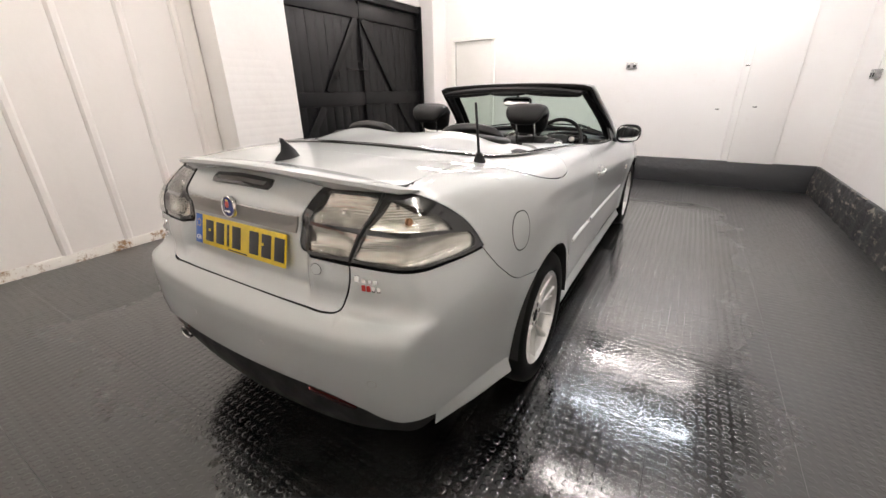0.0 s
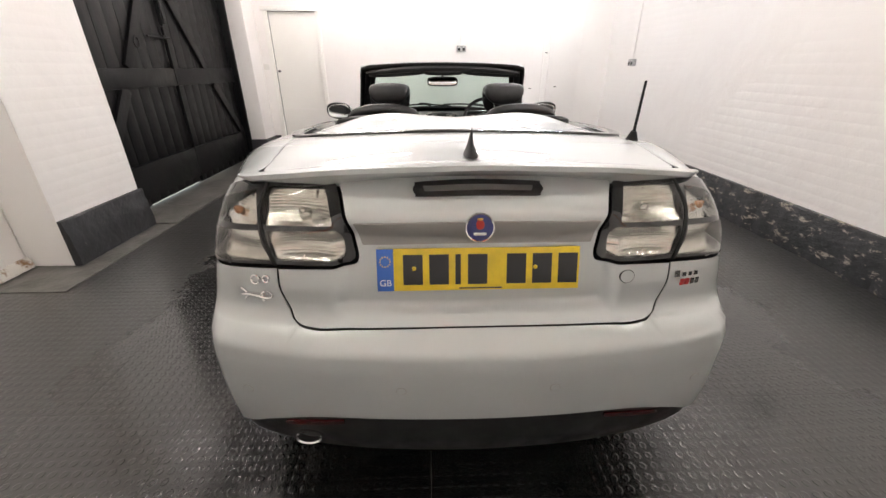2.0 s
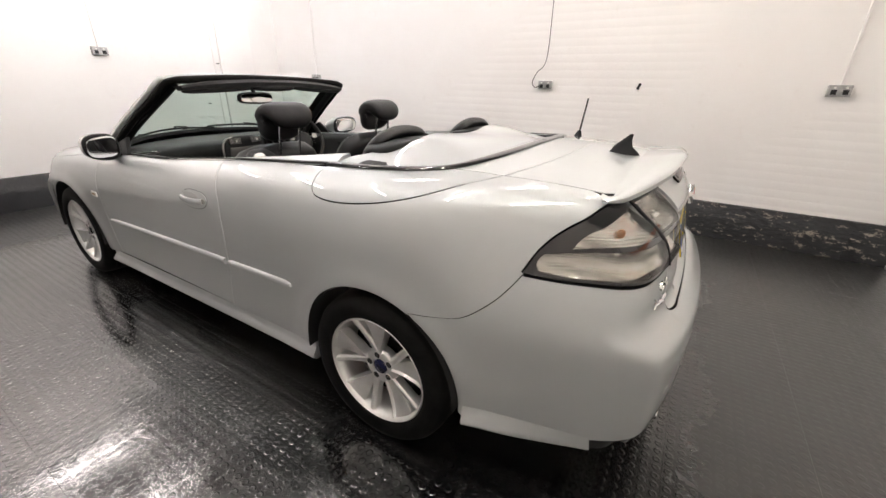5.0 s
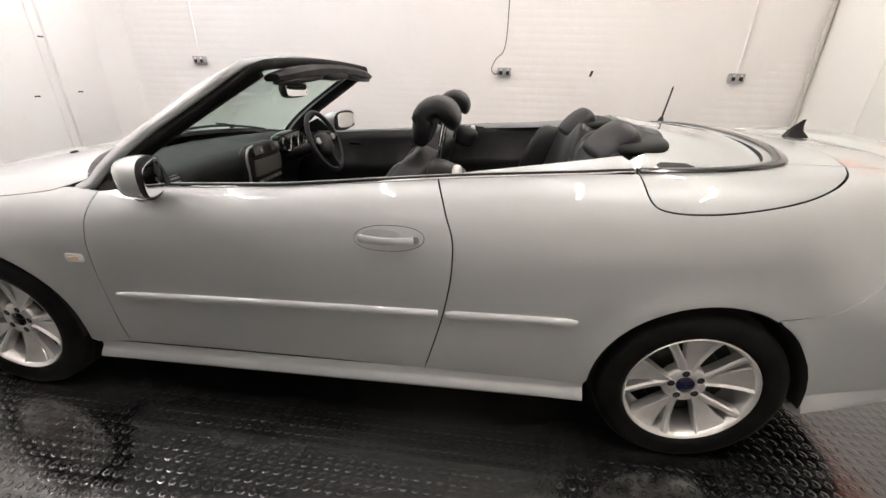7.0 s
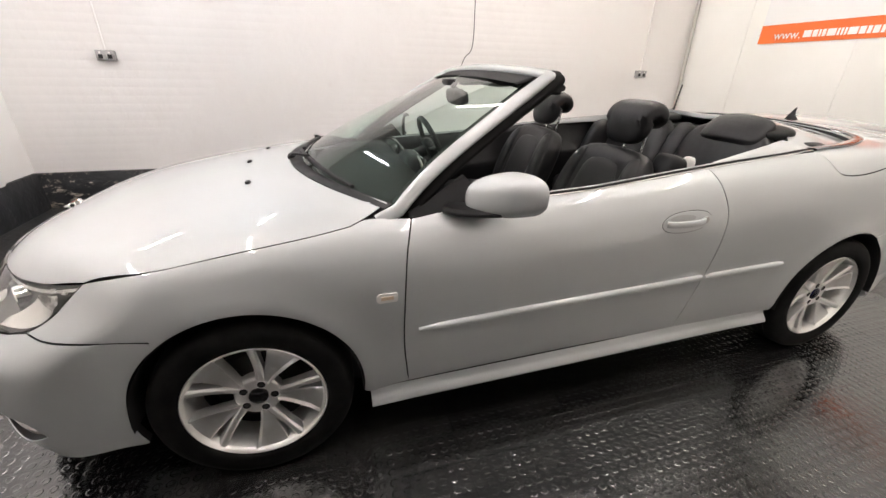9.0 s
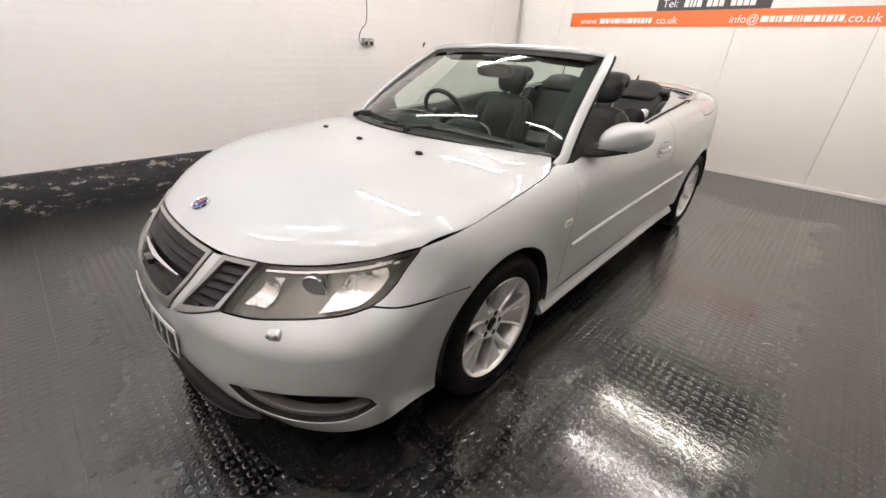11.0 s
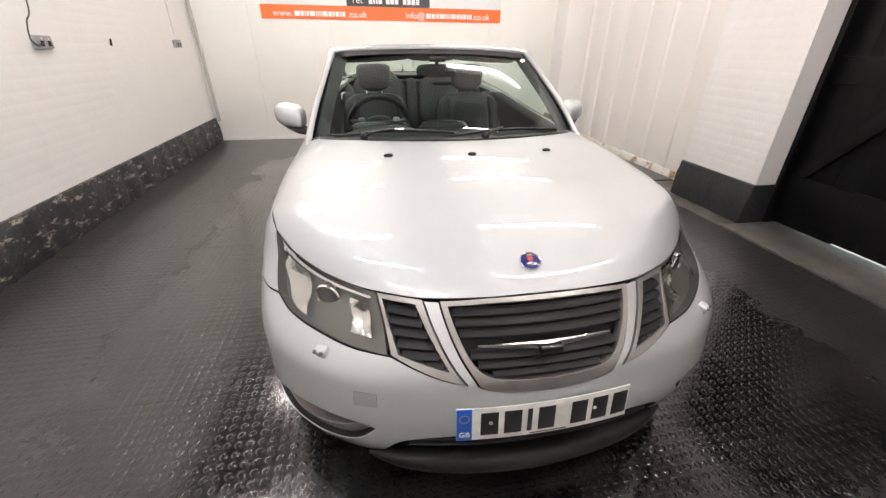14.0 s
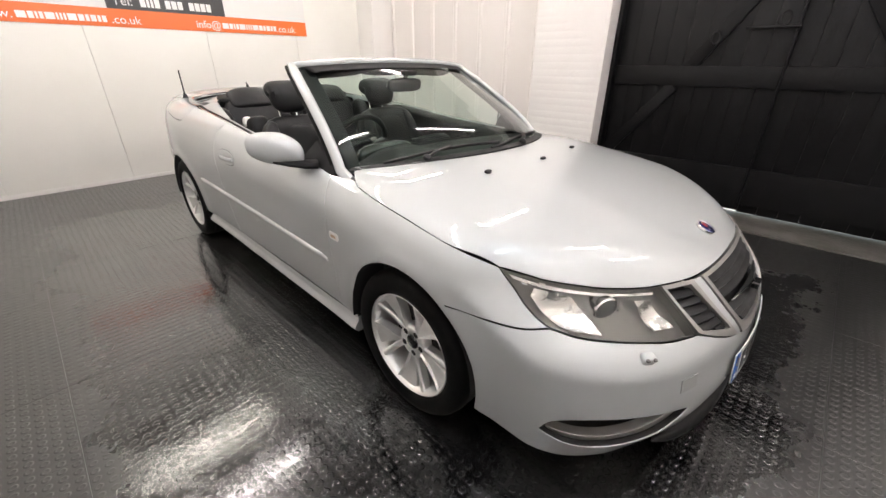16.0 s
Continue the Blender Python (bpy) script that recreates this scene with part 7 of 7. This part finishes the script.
slab("yard", (-4.8, -0.2, -0.10), (-3.052, 4.0, 0.004), PANELW, "pale sunlit concrete outside the doors", "ground")
# folded steel shutter leaves with upright ribs
sh = tagged(new("shutter"), "white folded steel shutter with rust at its foot", "shutter", kind="structure")
y = -3.385
i = 0
while y < -0.48:
    y1 = min(y + 0.45, -0.453)
    prof = [(0.0, y), (0.020, y + 0.020), (0.020, y + 0.052), (0.0, y + 0.072), (0.0, y + 0.235), (0.003, y1 - 0.012), (0.0, y1)]
    prof = [(d, min(q, y1)) for d, q in prof]
    verts, faces = [], []
    for z in (0.075, 0.6, 1.2, 1.8, HIGH + 0.05):
        for d, q in prof:
            verts.append((-3.055 + d, q, z))
    for k in range(4):
        for j in range(len(prof) - 1):
            faces.append((k * 7 + j, k * 7 + j + 1, (k + 1) * 7 + j + 1, (k + 1) * 7 + j))
    b = bm_of(verts, faces)
    ex = bmesh.ops.extrude_face_region(b, geom=b.faces[:])
    for q in ex["geom"]:
        if isinstance(q, bmesh.types.BMVert):
            q.co.x -= 0.02
    part("shutter_leaf", b, STEELW, sh, "", True, 30)
    y, i = y1 + 0.003, i + 1
bm = bmesh.new()
verts, faces = [], []
for k in range(60):
    yy = -3.385 + 2.93 * k / 59
    w2 = 0.010 * noise.noise(Vector((k * 0.8, 0, 3)))
    for d, z in ((-0.04, 0.0), (0.035 + w2, 0.0), (0.030 + w2, 0.05 + w2), (0.012, 0.078 + w2 * 0.8), (-0.04, 0.08)):
        verts.append((-3.05 + d, yy, z))
for k in range(59):
    for j in range(4):
        faces.append((k * 5 + j, k * 5 + j + 1, (k + 1) * 5 + j + 1, (k + 1) * 5 + j))
part("bottom_rail", bm_of(verts, faces), RUSTY, sh, "chipped and rusty white bottom rail", True, 50)

# black double doors with braces
bd = tagged(new("door_2"), "closed black boarded double doors with ledges and braces", "door", kind="structure")
DX = -2.985
Y0, Y1, YM = 0.42, 3.30, 1.86
for leaf in range(2):
    a, b = (Y0, YM) if leaf == 0 else (YM, Y1)
    nb = 9
    for k in range(nb):
        ya, yb = a + (b - a) * k / nb, a + (b - a) * (k + 1) / nb
        box("board", (DX - 0.06, ya + 0.0004, 0.026 if leaf == 0 and k > 2 else 0.013), (DX - 0.035 + 0.002 * (k % 2), yb - 0.0004, 2.50), BLACKWOOD, bd, bevel=0.002)
    for z, h in ((0.10, 0.34), (1.14, 0.18), (2.28, 0.18)):
        box("ledge", (DX - 0.034, a + 0.01, z), (DX, b - 0.01, z + h), BLACKWOOD, bd, bevel=0.006)
    for z0, z1, k0, k1 in ((0.44, 1.14, 0.04, 0.42), (1.32, 2.28, 0.50, 0.95)):
        o, i_ = (a, b) if leaf == 0 else (b, a)
        fa, fb = o + (i_ - o) * k0, o + (i_ - o) * k1
        p, q = Vector((DX - 0.018, fa, z0)), Vector((DX - 0.018, fb, z1))
        d = q - p
        bm = bmesh.new()
        add_box(bm, (-0.016, -d.length / 2, -0.055), (0.016, d.length / 2, 0.055), 0.005)
        bm.transform(Matrix.Translation((p + q) / 2) @ Matrix.Rotation(math.atan2(d.z, d.y), 4, "X"))
        part("brace", bm, BLACKWOOD, bd)
box("meeting_stile", (DX - 0.03, YM - 0.008, 0.04), (DX + 0.003, YM + 0.008, 2.50), BLACKWOOD, bd, bevel=0.005)
for lo, hi in (((DX - 0.1, 0.387, 0.0), (DX + 0.06, 0.43, 2.62)), ((DX - 0.1, 3.30, 0.0), (DX + 0.06, 3.345, 2.62)), ((DX - 0.1, 0.43, 2.51), (DX + 0.05, 3.30, 2.60))):
    box("door_frame", lo, hi, BLACKWOOD, bd, bevel=0.006)
bm = bmesh.new()
add_rod(bm, (DX + 0.02, YM + 0.02, 1.62), (DX + 0.02, YM - 0.35, 1.62), 0.012)
add_rod(bm, (DX + 0.02, YM, 1.75), (DX + 0.02, YM, 2.05), 0.012)
part("bolt", bm, BLACKTRIM, bd, "black sliding bolt")
for yy, zz in ((1.30, 1.55), (1.76, 1.68)):
    ringp = [(DX + 0.03, yy + 0.035 * math.cos(a), zz + 0.05 * math.sin(a)) for a in np.linspace(0, 2 * math.pi, 17)]
    vv, ff = sweep(ringp, round_section(0.014, 0.014, 8, 2), ups=[(1, 0, 0)] * 17)
    part("ring_pull", bm_of(vv, ff), BLACKTRIM, bd, "black iron ring")
slab("threshold", (-3.048, 0.41, -0.011), (-2.50, 3.31, 0.006), CONCRETE, "damp concrete threshold strip", "threshold", bevel=0.004)

slab("pier_footing", (-2.99, -0.82, -0.011), (-2.505, 0.405, -0.004), CONCRETE, "bare damp concrete along the foot of the pier", "footing", bevel=0.003)


# sockets, conduits and cables
def socket(x, y, z, face, conduit_to, label, w2=0.146, h=0.086):
    """A surface-mounted metal socket with its conduit; face is the wall's normal."""
    f = Vector(face)
    across = Vector((0, 0, 1)).cross(f)
    m4 = Matrix(((across.x, f.x, 0, x), (across.y, f.y, 0, y), (0, 0, 1, z), (0, 0, 0, 1)))
    so_ = tagged(new("wall_socket"), label, "socket", group="sockets on the walls")
    bm = bmesh.new()
    add_box(bm, (-w2 / 2, -0.004, -h / 2), (w2 / 2, 0.04, h / 2), 0.006, m4)
    part("box", bm, GALV, so_)
    bm = bmesh.new()
    add_box(bm, (-w2 / 2 + 0.002, 0.040, -h / 2 + 0.002), (w2 / 2 - 0.002, 0.045, h / 2 - 0.002), 0.002, m4)
    part("face_plate", bm, GALV, so_)
    for sx in (-0.036, 0.036):
        bm = bmesh.new()
        add_box(bm, (sx - 0.018, 0.0445, -0.028), (sx + 0.018, 0.0475, 0.008), 0.002, m4)
        part("outlet", bm, BLACKTRIM, so_)
        bm = bmesh.new()
        add_box(bm, (sx - 0.007, 0.0445, 0.016), (sx + 0.007, 0.050, 0.030), 0.002, m4)
        part("switch", bm, WHITEPLASTIC, so_)
    if conduit_to:
        bm = bmesh.new()
        add_rod(bm, m4 @ Vector((0, 0.016, h / 2)), m4 @ Vector((0.0, 0.016, conduit_to - z)), 0.008, segs=10)
        part("conduit", bm, WALLW, so_, "painted conduit")
    return so_


socket(0.41, FAR, 1.60, (0, -1, 0), HIGH + 0.05, "galvanised double socket on the plaster wall")
socket(RIGHT - 0.008, 2.87, 1.395, (-1, 0, 0), HIGH + 0.05, "galvanised double socket on the brick wall")
s3 = socket(RIGHT - 0.008, -0.70, 1.355, (-1, 0, 0), 0, "galvanised double socket with a looped black cable")
socket(RIGHT - 0.008, -3.09, 1.355, (-1, 0, 0), HIGH + 0.05, "galvanised double socket near the corner")
loop = spline([(RIGHT - 0.05, -0.70, HIGH + 0.05), (RIGHT - 0.045, -0.695, 2.2), (RIGHT - 0.045, -0.69, 1.62), (RIGHT - 0.05, -0.60, 1.48), (RIGHT - 0.055, -0.56, 1.38), (RIGHT - 0.06, -0.60, 1.33), (RIGHT - 0.065, -0.665, 1.36)], 8)
vv, ff = sweep(loop, round_section(0.009, 0.009, 8, 2), ups=[(1, 0.1, 0)] * len(loop))
part("cable", bm_of(vv, ff), CABLE, s3, "black looped cable")
bm = bmesh.new()
add_rod(bm, (2.70, REAR + 0.04, 0.30), (2.78 - 0.02, REAR + 0.04, HIGH + 0.05), 0.022, segs=14)
tagged(part("pipe", bm, CORNERPIPE), "painted grey pipe in the rear corner", "pipe")
bm = bmesh.new()
add_box(bm, (-0.004, -0.012, -0.03), (0.004, 0.012, 0.03), 0.003, Matrix.Translation((RIGHT - 0.014, -1.63, 1.36)) @ Matrix.Rotation(radians(20), 4, "X"))
tagged(part("wall_hook", bm, BLACKTRIM), "small dark hook on the brick wall", "hook")
for x, z in ((1.77, 1.545), (1.95, 1.05), (1.55, 1.02)):
    bm = bmesh.new()
    add_box(bm, (x - 0.022, FAR - 0.055 if x > 1.8 else FAR - 0.012, z - 0.006), (x + 0.022, FAR + 0.002, z + 0.006), 0.002)
    tagged(part("wall_fixing", bm, BLACKTRIM), "small dark fixing in the plaster wall", "fixing", group="fixings in the plaster wall")
box_t = tagged(new("thin_conduit"), "white-painted conduit on the plaster wall", "conduit")
bm = bmesh.new()
add_rod(bm, (1.72, FAR - 0.012, 0.36), (1.72, FAR - 0.012, 1.9), 0.010, segs=8)
part("tube", bm, WALLW, box_t)
bm = bmesh.new()
add_box(bm, (-2.69, FAR - 0.012, 1.30), (-2.61, FAR + 0.004, 1.38), 0.004)
tagged(part("light_switch", bm, WHITEPLASTIC), "white light switch beside the small door", "switch")

# banner on the rear wall
ban = tagged(new("banner"), "white, black and orange printed banner on the wall panels", "banner")
BY = REAR + 0.006
box("sheet", (-1.72, BY, 1.688), (1.822, BY + 0.004, 2.55), BANNERW, ban)
box("orange_band", (-1.719, BY + 0.0045, 1.690), (1.821, BY + 0.007, 1.868), ORANGE, ban, "orange lower band")
box("black_box", (-0.60, BY + 0.0075, 1.868), (0.62, BY + 0.0095, 2.06), BANNERK, ban, "black box for the telephone line")
turn = Matrix.Rotation(math.pi, 4, "Z")


def banner_text(words, x, z, size, align="LEFT"):
    return text("lettering", words, size, Matrix.Translation((x, BY + 0.0085, z)) @ turn, WHITEINK, ban, 0.0005, align)


def bars(x, z, widths, h, gap=0.012, y=BY + 0.0085, material=None):
    for w2 in [q * 0.87 for q in widths]:
        box("word_bar", (x - w2, y - 0.001, z - h / 2), (x, y + 0.001, z + h / 2), WHITEINK if material is None else material, ban)
        x -= w2 + gap


banner_text("www.", 1.66, 1.760, 0.115)
bars(1.365, 1.762, (0.085, 0.05, 0.02, 0.035, 0.085, 0.02, 0.02, 0.02, 0.085, 0.055, 0.035, 0.055, 0.03, 0.045), 0.062)
banner_text(".co.uk", 0.615, 1.760, 0.115)
banner_text("info@", -0.235, 1.763, 0.115)
bars(-0.545, 1.764, (0.085, 0.05, 0.02, 0.035, 0.085, 0.02, 0.02, 0.02, 0.085, 0.055, 0.035, 0.055, 0.03, 0.045), 0.062)
banner_text(".co.uk", -1.265, 1.762, 0.115)
text("lettering", "Tel:", 0.125, Matrix.Translation((0.56, BY + 0.0105, 1.945)) @ turn, WHITEINK, ban, 0.0005, "LEFT")
bars(0.30, 1.945, (0.06, 0.03, 0.03, 0.06), 0.085, 0.012, BY + 0.0105)
bars(0.05, 1.945, (0.06, 0.06, 0.06), 0.085, 0.012, BY + 0.0105)
bars(-0.20, 1.945, (0.06, 0.06, 0.06, 0.06), 0.085, 0.012, BY + 0.0105)

# fluorescent battens on the ceiling
for yrow in TUBE_ROWS:
    for s in (1, -1):
        bt = tagged(new("ceiling_batten"), "white fluorescent batten with a lit tube", "lamp", group="battens on the ceiling")
        box("housing", (s * 1.25 - 0.76, yrow - 0.045, HIGH + 0.02), (s * 1.25 + 0.76, yrow + 0.045, HIGH + 0.059), WHITEPLASTIC, bt, bevel=0.005)
        bm = bmesh.new()
        add_rod(bm, (s * 1.25 - 0.74, yrow, HIGH - 0.005), (s * 1.25 + 0.74, yrow, HIGH - 0.005), 0.016, segs=12)
        part("tube", bm, TUBECOOL if (yrow, s) == (TUBE_ROWS[3], 1) else TUBEYELLOW if yrow == TUBE_ROWS[0] else TUBE, bt, "lit fluorescent tube")
        for sx in (-0.745, 0.745):
            box("end_cap", (s * 1.25 + sx - 0.012, yrow - 0.02, HIGH - 0.025), (s * 1.25 + sx + 0.012, yrow + 0.02, HIGH + 0.02), WHITEPLASTIC, bt, bevel=0.003)

# studded rubber tiles
floor = tagged(new("floor"), "black studded rubber tiles, damp and scuffed", "floor", kind="structure")
TS, PITCH = 0.5, 0.5 / 12


def tile_mesh(across=12):
    """One tile with its studs; a cut tile keeps only some columns, on its right-hand side."""
    v2, f2 = [], []
    a = TS / 2 - 0.0001
    cut = TS / 2 - across * PITCH
    for z in (0.0, -0.012):
        b = a if z < 0 else a - 0.0004
        v2 += [(max(-b, cut), -b, z), (b, -b, z), (b, b, z), (max(-b, cut), b, z)]
    f2 += [(0, 1, 2, 3), (4, 7, 6, 5)] + [(i, 4 + i, 4 + (i + 1) % 4, (i + 1) % 4) for i in range(4)]
    k = int(round(TS / PITCH))
    S = 10
    for i in range(k - across, k):
        for j in range(k):
            cx, cy = -TS / 2 + (i + 0.5) * PITCH, -TS / 2 + (j + 0.5) * PITCH
            st = len(v2)
            for r, z in ((0.0155, 0.0), (0.0138, 0.0004), (0.0118, 0.0008), (0.0092, 0.0008), (0.0060, 0.0005)):
                v2 += [(cx + r * math.cos(2 * math.pi * q / S), cy + r * math.sin(2 * math.pi * q / S), z) for q in range(S)]
            for ring in range(4):
                for q in range(S):
                    f2.append((st + ring * S + q, st + ring * S + (q + 1) % S, st + (ring + 1) * S + (q + 1) % S, st + (ring + 1) * S + q))
            f2.append(tuple(st + 4 * S + q for q in range(S)))
    me = bpy.data.meshes.new("tile")
    me.from_pydata(v2, [], f2)
    me.materials.append(FLOOR)
    return me


TILE, CUT_TILE = tile_mesh(), tile_mesh(8)
for i in range(-6, 7):
    for j in range(-9, 8):
        x, y = (i + 0.5) * TS - 0.13, (j + 0.5) * TS + 0.15
        if x < -2.63 and y > -0.80:
            continue
        t = new("tile", CUT_TILE if x < -2.2 and y > -0.80 else TILE)
        t.parent = floor
        t.location = (x, y, -0.0016 + 0.0006 * random.random())

# torn jigsaw edge of the mat along pier and doors
verts, faces = [], []
for k in range(140):
    yy = -0.83 + k * 0.031
    reach = 0.006 + (0.020 if k % 2 else 0.0) + 0.018 * noise.noise(Vector((k * 0.23, 7, 0)))
    for x, z in ((-2.462, -0.001), (-2.462 - reach, -0.001), (-2.462 - reach, -0.011)):
        verts.append((x, yy, z))
for k in range(139):
    for j in range(2):
        faces.append((k * 3 + j, k * 3 + j + 1, (k + 1) * 3 + j + 1, (k + 1) * 3 + j))
tagged(part("mat_edging", bm_of(verts, faces), FLOOR, floor, "", False), "ragged jigsaw edge of the rubber mat")
